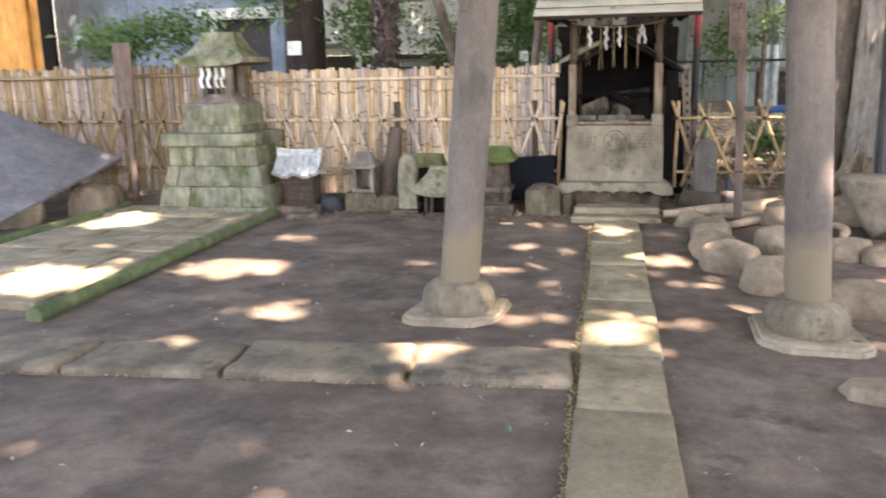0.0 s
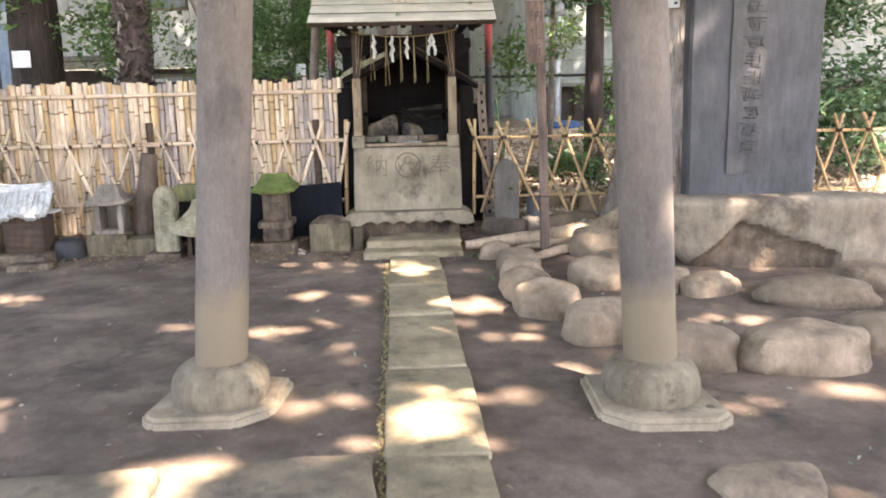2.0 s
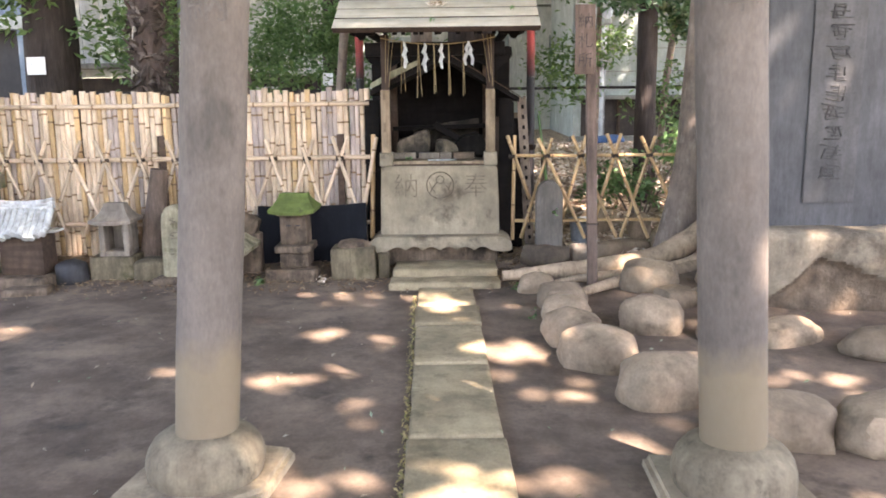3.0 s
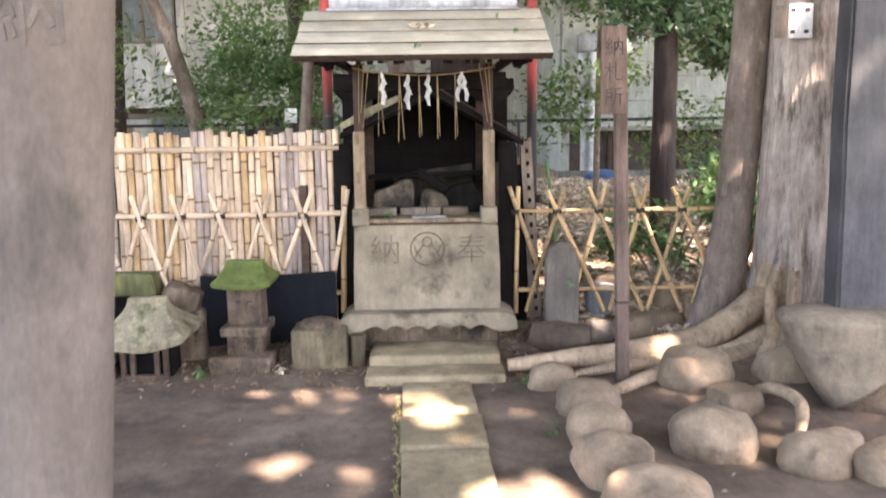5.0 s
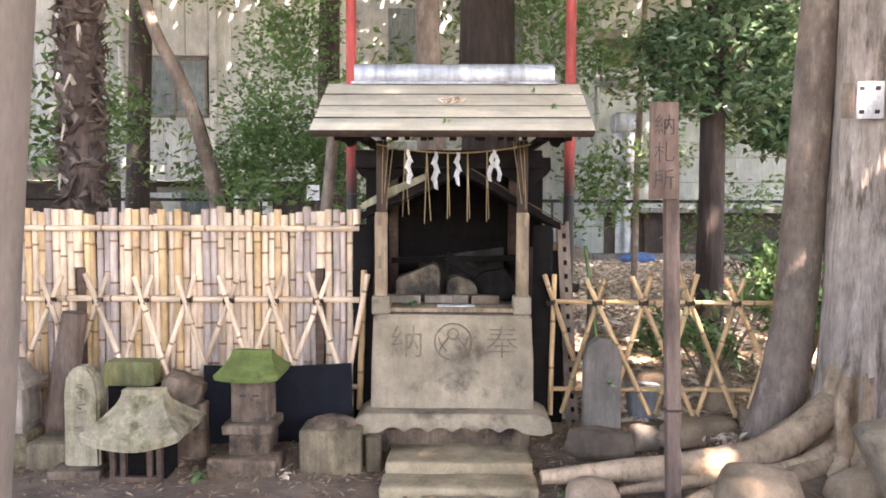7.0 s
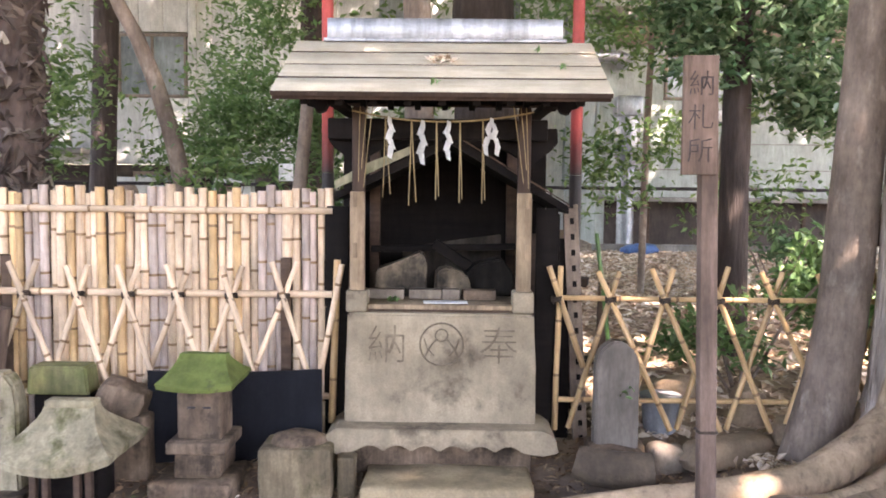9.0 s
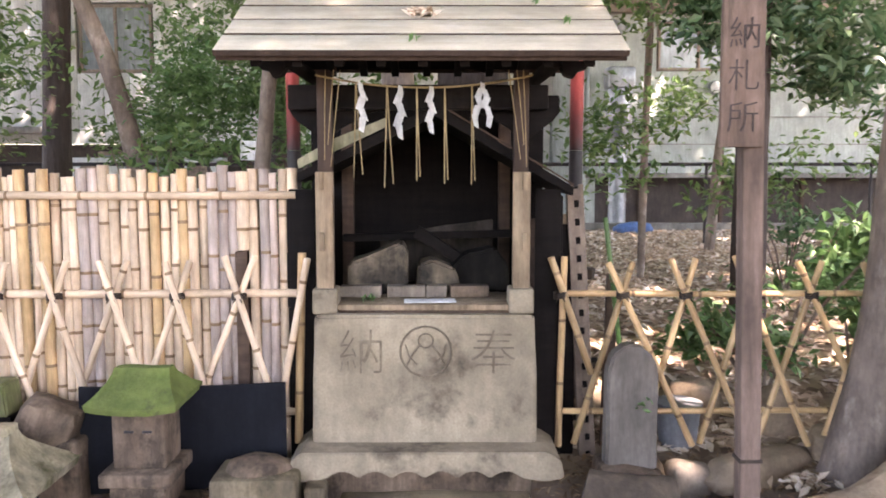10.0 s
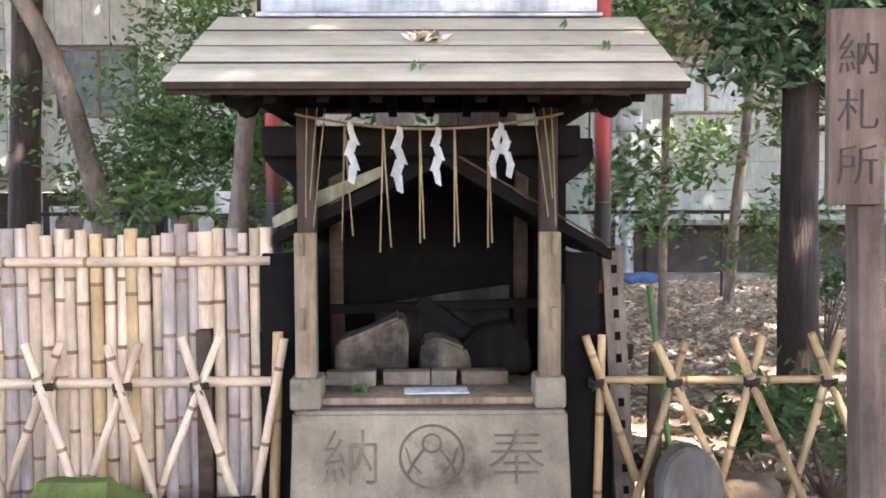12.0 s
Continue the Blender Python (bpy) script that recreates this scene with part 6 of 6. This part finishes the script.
def window(parent, x0, x1, y, z0, z1, panes=2):
    w = part("window", box(x0 - 0.05, x1 + 0.05, y - 0.03, y + 0.04, z0 - 0.05, z0 - 0.001, 0.004), FRAME, parent, "sliding window with a brown sill")
    part("frame", box(x0 - 0.05, x1 + 0.05, y - 0.03, y + 0.04, z1 + 0.001, z1 + 0.05, 0.004), FRAME, w)
    for x in np.linspace(x0, x1, panes + 1):
        part("frame", box(x - 0.022, x + 0.022, y - 0.028, y + 0.038, z0, z1, 0.003), FRAME, w)
    for a, b_ in zip(np.linspace(x0, x1, panes + 1), np.linspace(x0, x1, panes + 1)[1:]):
        part("pane", box(a + 0.023, b_ - 0.023, y, y + 0.01, z0, z1), GLASS, w)


bl1 = thing("house", -4.5, 17.4, 0.5, "pale panelled house with a sliding window behind the trees", "house", "buildings behind the fences")


def at_house(o):
    o.matrix_basis = Matrix.Translation(-o.parent.matrix_basis.translation)
    return o


# wall panels broken by the window
for x0, x1, z0, z1 in ((-10.2, -5.48, 1.81, 8.0), (-4.28, -1.9, 1.81, 8.0), (-5.48, -4.28, 1.81, 2.88), (-5.48, -4.28, 3.95, 8.0)):
    n = max(2, int((x1 - x0) / 0.36))
    for i in range(n):
        a = x0 + (x1 - x0) * i / n
        at_house(part("wall_panel", box(a + 0.004, a + (x1 - x0) / n - 0.004, 17.4, 17.52, z0, z1, 0.005), WALL_PALE, bl1))
at_house(part("inner_wall", box(-10.2, -1.9, 17.56, 17.7, 1.81, 8.0), WALL_PALE, bl1))
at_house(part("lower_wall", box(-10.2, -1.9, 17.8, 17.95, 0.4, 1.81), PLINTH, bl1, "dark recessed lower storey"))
window(bl1, -5.42 + 4.5, -4.34 + 4.5, 0.06, 2.95 - 0.5, 3.88 - 0.5)
at_house(part("pilaster", box(-4.26, -4.13, 17.34, 17.398, 1.81, 8.0, 0.006), WALL_PALE, bl1))
at_house(part("downpipe", tube([(-5.75, 17.32, 0.5), (-5.75, 17.32, 8.0)], [0.06, 0.06], 12), WALL_PALE, bl1))
at_house(part("ledge", box(-10.2, -5.9, 17.05, 17.398, 1.96, 2.06, 0.01), CONCRETE, bl1, "grey concrete ledge"))
at_house(part("lower_window_frame", box(-5.35, -4.2, 17.74, 17.798, 0.9, 1.7, 0.01), FRAME, bl1))
at_house(part("lower_window_pane", box(-5.28, -4.27, 17.725, 17.739, 0.96, 1.64), GLASS, bl1))
for i, (x, w) in enumerate(((-5.15, 0.7), (-3.5, 0.6))):
    ac = thing("air_conditioner", x, 17.25, 0.5, "pale outdoor air conditioner unit against the house", "air conditioner", "air conditioners")
    part("case", box(-w / 2, w / 2, -0.14, 0.14, 0.55, 1.1, 0.02), WALL_PALE, ac)
    part("stand", box(-w / 2 + 0.04, w / 2 - 0.04, -0.12, 0.12, -0.05, 0.548), STEEL, ac)
    part("grille", lathe([(0.2, 0), (0.2, 0.012), (0.15, 0.016), (0.05, 0.012)], 24), STEEL, ac, m=pose(-0.06, -0.141, 0.83, 90, 0, 0))

bl2 = thing("house", 5.5, 17.4, 0.5, "grey-green rendered house with high windows and a dark plinth", "house", "buildings behind the fences")
for x0, x1, z0, z1 in ((2.4, 3.42, 1.36, 8.0), (4.75, 12.0, 1.36, 8.0), (3.42, 4.75, 1.36, 2.92), (3.42, 4.75, 3.68, 8.0)):
    at_house(part("wall", box(x0, x1, 17.4, 17.6, z0, z1), WALL_GREEN, bl2))
at_house(part("inner_wall", box(2.4, 12.0, 17.64, 17.8, 1.36, 8.0), WALL_GREEN, bl2))
for z in (1.80, 2.22):
    at_house(part("band", box(2.4, 12.0, 17.382, 17.398, z, z + 0.014), CONCRETE, bl2))
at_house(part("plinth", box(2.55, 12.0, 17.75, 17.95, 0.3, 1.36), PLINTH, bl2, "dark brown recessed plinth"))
for x in (3.3, 4.6, 5.9, 7.2):
    at_house(part("plinth_board", box(x - 0.03, x + 0.03, 17.7, 17.748, 0.4, 1.3, 0.005), WOOD_BROWN, bl2))
at_house(part("side_wall", box(2.4, 2.55, 17.601, 23.0, 0.3, 8.0), WALL_GREEN, bl2))
at_house(part("sill_band", box(2.35, 12.0, 17.33, 17.398, 1.29, 1.355), CONCRETE, bl2))
at_house(part("floor_ledge", box(2.2, 12.0, 16.75, 17.398, 4.1, 4.27, 0.012), CONCRETE, bl2, "pale projecting floor ledge"))
# dark box stands in for the shaded recess under the ledge
at_house(part("shutter_box", box(2.6, 6.2, 17.2, 17.398, 3.78, 4.095, 0.01), FRAME, bl2, "dark box standing in for the shaded soffit"))
window(bl2, 3.47 - 5.5, 4.70 - 5.5, 0.06, 2.98 - 0.5, 3.62 - 0.5)
solo("kerb_wall", box(2.2, 12.0, 16.5, 16.68, 0.35, 0.64, 0.01), CONCRETE, "low dark concrete edging before the house", "wall", kind="structure")
dc = thing("duct", 2.74, 16.85, 0.5, "tall galvanised ventilation duct with a hooded top before the house", "duct")
part("pipe", tube([(0, 0, -0.05), (0, 0, 0.7), (0, 0, 1.3)], [0.13, 0.13, 0.13], 20), SILVER, dc)
for z in (0.45, 0.95, 1.27):
    part("collar", tube([(0, 0, z), (0, 0, z + 0.035)], [0.14, 0.14], 20), SILVER, dc)
part("upper_pipe", tube([(0, 0, 1.3), (0, 0, 1.5), (0, 0, 2.1)], [0.13, 0.19, 0.19], 20), SILVER, dc)
part("hood", box(-0.2, 0.2, -0.2, 0.2, 2.1, 2.42, 0.04), SILVER, dc)
part("wall_vent", tube([(-0.6, -0.35, 2.98), (-0.2, -0.2, 3.0), (-0.02, 0.1, 3.0), (0.0, 0.549, 3.0)], [0.11, 0.10, 0.10, 0.10], 16), SILVER, dc, "short silver vent pipe from the wall")
ol = thing("wall_lamp", 4.32, 17.38, 2.67, "small round lamp fixed on the house wall", "lamp")
part("back_plate", lathe([(0.11, 0), (0.11, 0.03), (0.07, 0.05)], 18), SILVER, ol, m=pose(0, 0, 0, 90, 0, 0))
part("globe", lathe([(0.06, 0), (0.09, 0.05), (0.075, 0.1), (0.02, 0.14)], 18), PAPER, ol, m=pose(0, -0.05, 0, 90, 0, 0))
b = rock_bm(0.62, 0.3, 0.16, 88, 0.2)
solo("blue_tarp", b, BLUE_PLASTIC, "low heap of crumpled blue sheet before the house", "sheet", pose(2.85, 16.2, ground_z(2.85, 16.2) - 0.01))
solo("grey_bucket", lathe([(0.085, 0), (0.1, 0.15), (0.112, 0.2), (0.1, 0.202)], 20), surf("grey_plastic", (0.22, 0.225, 0.235), (0.17, 0.175, 0.185), rough=0.5), "small grey bucket behind the lattice fence", "bucket", pose(1.18, 8.3, ground_z(1.18, 8.3)))

bl3 = thing("house", -8, 12.5, 0.5, "blue-grey sheet-clad building with a black sheet standing in for the unlit doorway", "house", "buildings behind the fences")
for x0, x1, z0, z1 in ((-9.6, -6.75, 0.3, 5.0), (-6.75, -5.62, 2.33, 5.0), (-5.62, -5.36, 0.3, 5.0)):
    n = max(1, int((x1 - x0) / 0.45))
    for i in range(n):
        a = x0 + (x1 - x0) * i / n
        at_house(part("wall_sheet", box(a + 0.004, a + (x1 - x0) / n - 0.004, 12.5, 12.62, z0, z1, 0.004), WALL_BLUE, bl3))
# black sheet puts the dark inside of the doorway into colour
at_house(part("recess", box(-6.75, -5.62, 12.9, 13.0, 0.3, 2.35), BLACK, bl3, "black sheet standing in for the unlit doorway"))
at_house(part("lintel", box(-6.85, -5.36, 12.42, 12.498, 2.33, 2.5, 0.005), WALL_PALE, bl3))
bl4 = thing("pavilion", -9.9, 11.5, 0.4, "orange painted wooden pavilion with dark posts", "pavilion")
part("wall", box(-1.2, 0.9, 0, 0.15, -0.2, 4.0), ORANGE, bl4)
for x in (-0.4, 0.5, 0.95):
    part("post", box(x - 0.12, x + 0.12, -0.08, -0.002, -0.2, 4.0, 0.005), WOOD_DARK if x != 0.5 else ORANGE, bl4)
# far pale block seen between the houses
far = thing("far_building", 0, 21.5, 0.55, "far pale apartment block between the trees", "building")
for i in range(5):
    part("storey", box(-4, 4, 0, 3, i * 2.9, i * 2.9 + 2.85), WALL_PALE, far)
    for k in range(4):
        w = part("window", box(-3.5 + 1.95 * k, -2.5 + 1.95 * k, -0.04, -0.002, i * 2.9 + 0.9, i * 2.9 + 2.2), GLASS, far)
part("roof", box(-4.2, 4.2, -0.2, 3.2, 14.5, 14.8), CONCRETE, far)

rail = thing("handrail", 0, 14.5, 0, "thin dark metal handrail before the houses", "railing")
part("bar", tube([(-9, 0, 1.50), (0, 0, 1.50), (9, 0, 1.50)], [0.022] * 3, 8), BLACK, rail)
for i in range(10):
    x = -9 + 2 * i + 0.3
    part("post", tube([(x, 0, ground_z(x, 14.5) - 0.05), (x, 0, 1.5)], [0.018, 0.018], 8), BLACK, rail)
solo("white_notice", box(-0.05, 0.05, -0.005, 0.005, 0, 0.12, 0.002), PAPER, "small white notice behind the fence", "notice", pose(-1.12, 9.7, 1.53, 0, 0, 10))
solo("notice_stake", box(-0.015, 0.015, -0.01, 0.01, 0, 1.2, 0.002), WOOD_BROWN, "thin stake carrying the white notice", "stake", pose(-1.12, 9.72, ground_z(-1.12, 9.72) - 0.05))

# plain walls that close the place behind the camera and at the sides
for nm, x0, x1, y0, y1 in (("wall_south", -14, 12, -9.2, -9.0), ("wall_west", -14.2, -14, -9.2, 12), ("wall_east", 12, 12.2, -9.2, 14)):
    solo(nm, box(x0, x1, y0, y1, -0.2, 1.9), CONCRETE, "plain grey boundary wall", "wall", kind="structure")

# ---- bamboo fences ----


def cane(length, r, material, seed, segs=10):
    """A bamboo cane with swollen nodes and a hollow top."""
    rr = random.Random(seed)
    pts, rad = [], []
    z, step = -rr.uniform(0.0, 0.2), rr.uniform(0.24, 0.32)
    zs = [0.0]
    while True:
        z += step * rr.uniform(0.9, 1.1)
        if z > length - 0.03:
            break
        if z > 0.03:
            zs += [z - 0.007, z, z + 0.007]
    zs.append(length)
    for k, zz in enumerate(zs):
        node = (k % 3 == 2) and 0 < k < len(zs) - 1
        pts.append((0.0015 * math.sin(zz * 5 + seed), 0.0015 * math.cos(zz * 4 + seed), zz))
        rad.append(r * (1.07 if node else 1.0) * (1 - 0.05 * zz / max(length, 1)))
    b = tube(pts, rad, segs, 0, 1, False)
    b.verts.ensure_lookup_table()
    bmesh.ops.holes_fill(b, edges=[e for e in b.edges if e.is_boundary])
    caps = [f for f in b.faces if len(f.verts) > 4 and f.calc_center_median().z > length - 0.01]
    if caps:
        bmesh.ops.inset_region(b, faces=caps, thickness=r * 0.25, depth=-0.012)
    b.faces.ensure_lookup_table()
    rings = [zs[k] for k in range(2, len(zs) - 1, 3)]
    for f in b.faces:
        c = f.calc_center_median().z
        if any(abs(c - q) < 0.0068 for q in rings):
            f.material_index = 1
    me = mesh_of("cane", b, material)
    me.materials.append(NODE)
    return me


def bar(a, b, r, material, seed, name, parent):
    """A cane laid from a to b."""
    a, b = Vector(a), Vector(b)
    me = cane((b - a).length, r, material, seed)
    q = (b - a).to_track_quat("Z", "Y").to_matrix().to_4x4()
    return part(name, me, material, parent, m=Matrix.Translation(a - parent.matrix_basis.translation) @ q)


def knot(p, parent, r=0.03):
    b = bmesh.new()
    for k in range(3):
        d = 0.009 * (k - 1)
        tube([(r * math.cos(a * math.pi / 6), -r * 0.9 * math.sin(a * math.pi / 6), d + 0.004 * math.sin(a)) for a in range(13)], [0.0045] * 13, 5, 0, 1, False, b)
    for s in (-1, 1):
        tube([(0, -r * 0.9, 0), (s * 0.012, -r, -0.012), (s * 0.02, -r, -0.026)], [0.004, 0.004, 0.002], 5, 0, 1, True, b)
    part("knot", b, CORD, parent, m=Matrix.Translation(Vector(p) - parent.matrix_basis.translation))


rf = random.Random(7)


def bamboo_fence(x0, x1, y, ztop, mats, label, seed):
    f = thing("bamboo_fence", (x0 + x1) / 2, y, 0.15, label, "fence", "bamboo fences", "")
    zb = 0.12
    pool = []
    for k, mt in enumerate(mats):
        for j in range(3):
            pool.append(cane(ztop - zb + 0.016 * (j - 1), 0.0240 + 0.0018 * (j - 1), mt, seed + k * 5 + j))
    x = x0
    o = f.matrix_basis.translation
    while x < x1:
        me = pool[rf.randrange(len(pool))]
        if min(abs(x + 0.80), abs(x + 2.24)) < 0.0225:
            part("bamboo_pole", cane(ztop - 1.135, 0.031, mats[-1], seed + 77), None, f, m=Matrix.Translation(Vector((x, y, 1.135)) - o))
            x += 0.048
            continue
        part("bamboo_pole", me, None, f, m=Matrix.Translation(Vector((x, y + rf.uniform(-0.006, 0.006), zb + rf.uniform(-0.012, 0.012))) - o) @ pose(0, 0, 0, 0, rf.uniform(-0.6, 0.6), rf.uniform(0, 360)))
        x += 0.0432 + rf.uniform(-0.002, 0.002)
    for z, r, dy in ((ztop - 0.105, 0.018, -0.04), (0.945, 0.019, -0.042), (0.42, 0.018, -0.042)):
        bar((x0 - 0.03, y + dy, z), (x1 + 0.005, y + dy, z + 0.004), r, mats[0], seed + int(z * 100), "rail", f)
    x = x1 - 0.235
    i = 0
    while x > x0 + 0.1:
        w1, w2 = rf.uniform(0.20, 0.27), rf.uniform(0.17, 0.25)
        top = 1.10 + rf.uniform(-0.02, 0.02)
        zc, yb = 0.945, y - 0.085
        # two canes crossing at the middle rail
        for sg, w, dy in ((1, w1, 0.0), (-1, w2, -0.03)):
            sl = w / (zc - 0.35)
            bar((x - sg * w, yb + dy, 0.35), (x + sg * sl * (top - zc), yb + dy, top), 0.0155, mats[0], seed + i + (7 if sg > 0 else 3), "crossed_cane", f)
        knot((x, yb - 0.01, zc), f)
        x -= 0.272 + rf.uniform(-0.02, 0.02)
        i += 1
    return f


fr = bamboo_fence(-3.86, -0.56, 8.13, 1.475, [BAMBOO, BAMBOO, BAMBOO_YELLOW, BAMBOO_GREY, BAMBOO], "pale new bamboo screen fence with crossed canes lashed to it", 100)
bar((-0.55, 8.04, 0.3), (-0.525, 8.04, 1.13), 0.019, BAMBOO_YELLOW, 301, "end_cane", fr)
bar((-0.64, 8.02, 0.38), (-0.50, 8.02, 1.11), 0.016, BAMBOO, 302, "end_cane", fr)
fl = bamboo_fence(-9.4, -3.92, 8.15, 1.55, [BAMBOO_OLD, BAMBOO_OLD, BAMBOO_GREY], "old brown bamboo screen fence with crossed canes", 200)
for xp in (-0.80, -2.24):
    solo("fence_post", box(-0.026, 0.026, -0.022, 0.022, 0, 0.99, 0.004), WOOD_BROWN, "dark square post standing between the bamboo canes", "post", pose(xp, 8.128, 0.14), "dark posts in the fence")

lat = thing("lattice_fence", 2.5, 8.1, 0.2, "open lattice fence of crossed yellow bamboo canes", "fence")
for z in (0.945, 0.42):
    bar((0.50, 8.1, z), (6.6, 8.1, z - 0.01), 0.0135, BAMBOO_YELLOW, 400 + int(z * 10), "rail", lat)
for i in range(22):
    x = 0.58 + 0.272 * i
    if i == 0:
        bar((0.585, 8.07, 0.27), (0.60, 8.07, 1.11), 0.015, BAMBOO_YELLOW, 420, "crossed_cane", lat)
        bar((0.72, 8.05, 0.60), (0.54, 8.05, 1.11), 0.015, BAMBOO_YELLOW, 421, "crossed_cane", lat)
    else:
        top = 1.10 + rf.uniform(-0.02, 0.02)
        for sg, dy in ((1, -0.03), (-1, -0.058)):
            w = rf.uniform(0.9, 1.1) * (0.30 if sg < 0 else 0.2)
            bar((x - sg * w, 8.1 + dy, 0.28), (x + sg * w * (top - 0.945) / 0.665, 8.1 + dy, top), 0.0145, BAMBOO_YELLOW, 430 + 2 * i + (sg > 0), "crossed_cane", lat)
    knot((x, 8.05, 0.945), lat, 0.026)
bar((0.93, 8.16, 0.20), (0.80, 8.2, 1.27), 0.012, BAMBOO_GREEN, 500, "green_cane", lat)

# ---- sprouts and weeds ----
def sprout(x, y, z, n, size, material, label, seed):
    r = np.random.default_rng(seed)
    pts = [(x + r.normal(0, 0.022), y + r.normal(0, 0.02), z + abs(r.normal(0.02, 0.025))) for _ in range(n)]
    tagged(new("weed", leaf_mesh("weed", pts, size, material, tilt=0.9, seed=seed)), label, "weed", "weeds by the shrines")


sprout(0.90, 7.84, 0.50, 9, 0.022, LEAF_LOW, "pale green sprout before the grey stele", 71)
sprout(-1.36, 7.52, ground_z(-1.36, 7.52), 26, 0.026, LEAF, "dark green weed beside the low shrine", 72)
sprout(-0.90, 7.56, ground_z(-0.90, 7.56), 16, 0.022, LITTER, "dry pale weed beside the stone basin", 73)
sprout(0.55, 7.25, ground_z(0.55, 7.25), 12, 0.022, LEAF_LOW, "green weed between the roots", 74)
sprout(0.62, 6.55, ground_z(0.62, 6.55), 10, 0.020, LEAF_LOW, "green weed beside the path", 75)

# ---- litter ----
def scatter(n, x0, x1, y0, y1, seed, keep=None):
    r = np.random.default_rng(seed)
    out = []
    while len(out) < n:
        x, y = r.uniform(x0, x1), r.uniform(y0, y1)
        if keep and not keep(x, y, r):
            continue
        out.append((x, y, ground_z(x, y) + 0.012))
    return out


lt = leaf_mesh("leaf_litter", scatter(21000, -1.2, 6.5, 8.2, 16.4, 3), 0.044, LITTER, tilt=0.35, seed=8)
tagged(new("leaf_litter", lt), "dry brown and pale leaf litter behind the lattice", "leaf litter", kind="stuff")
lt = leaf_mesh("leaf_litter", scatter(1100, -5, 2.6, 7.3, 8.2, 4, lambda x, y, r: r.random() < (y - 7.15) / 0.9), 0.021, LITTER_BROWN, tilt=0.5, seed=9)
tagged(new("needle_litter", leaf_mesh("needle_litter", scatter(5200, -5, 3.0, 7.1, 8.15, 24, lambda x, y, r: r.random() < ((y - 7.05) / 0.9) ** 1.3), 0.014, LITTER_BROWN, tilt=0.3, long=3.4, seed=29)), "brown needles and straw gathered before the shrines", "litter", kind="stuff")
tagged(new("leaf_litter", lt), "dry leaves gathered along the fence foot", "leaf litter", kind="stuff")
lt = leaf_mesh("leaf_litter", scatter(420, -5, 3.5, 1.0, 7.6, 5), 0.015, CHIPS, tilt=0.3, seed=10)
tagged(new("leaf_litter", lt), "scattered pale scraps and small leaves on the earth", "litter", kind="stuff")
moss_line = [(path_x(y) - 0.012 + rf.gauss(0, 0.012), y, ground_z(0, y) + 0.01) for y in np.linspace(1.5, 7.1, 700)]
lt = leaf_mesh("leaf_litter", moss_line, 0.013, leafy("straw_bits", [(0.30, 0.22, 0.10), (0.40, 0.30, 0.14), (0.16, 0.17, 0.06)], 0.9, 0.02), tilt=0.5, seed=12)
tagged(new("leaf_litter", lt), "yellowed straw and leaf bits along the path edge", "litter", kind="stuff")
kerb_line = []
for x in np.linspace(-4.2, -0.1, 420):
    y = 3.285 + 0.1 * x + rf.gauss(0, 0.014)
    kerb_line.append((x + rf.uniform(-0.01, 0.01), y, ground_z(x, y) + 0.012))
lt = leaf_mesh("leaf_litter", kerb_line, 0.012, LITTER_BROWN, tilt=0.6, seed=13)
tagged(new("leaf_litter", lt), "dry bits gathered along the edging stones", "litter", kind="stuff")
lt = leaf_mesh("leaf_litter", scatter(90, -4.5, 2.6, 7.2, 8.05, 6), 0.014, CHIPS, tilt=0.6, long=1.3, seed=14)
tagged(new("leaf_litter", lt), "pale scraps and leaves before the small shrines", "litter", kind="stuff")
rp_ = np.random.default_rng(77)
pile = leaf_mesh("leaf_pile", [(1.62 + rp_.normal(0, 0.07), 7.86 + rp_.normal(0, 0.04), ground_z(1.62, 7.86) + 0.012 + abs(rp_.normal(0, 0.018))) for _ in range(70)], 0.03, LITTER, tilt=0.6, seed=15)
tagged(new("leaf_pile", pile), "small pile of pale dry leaves between the roots", "leaves", kind="stuff")
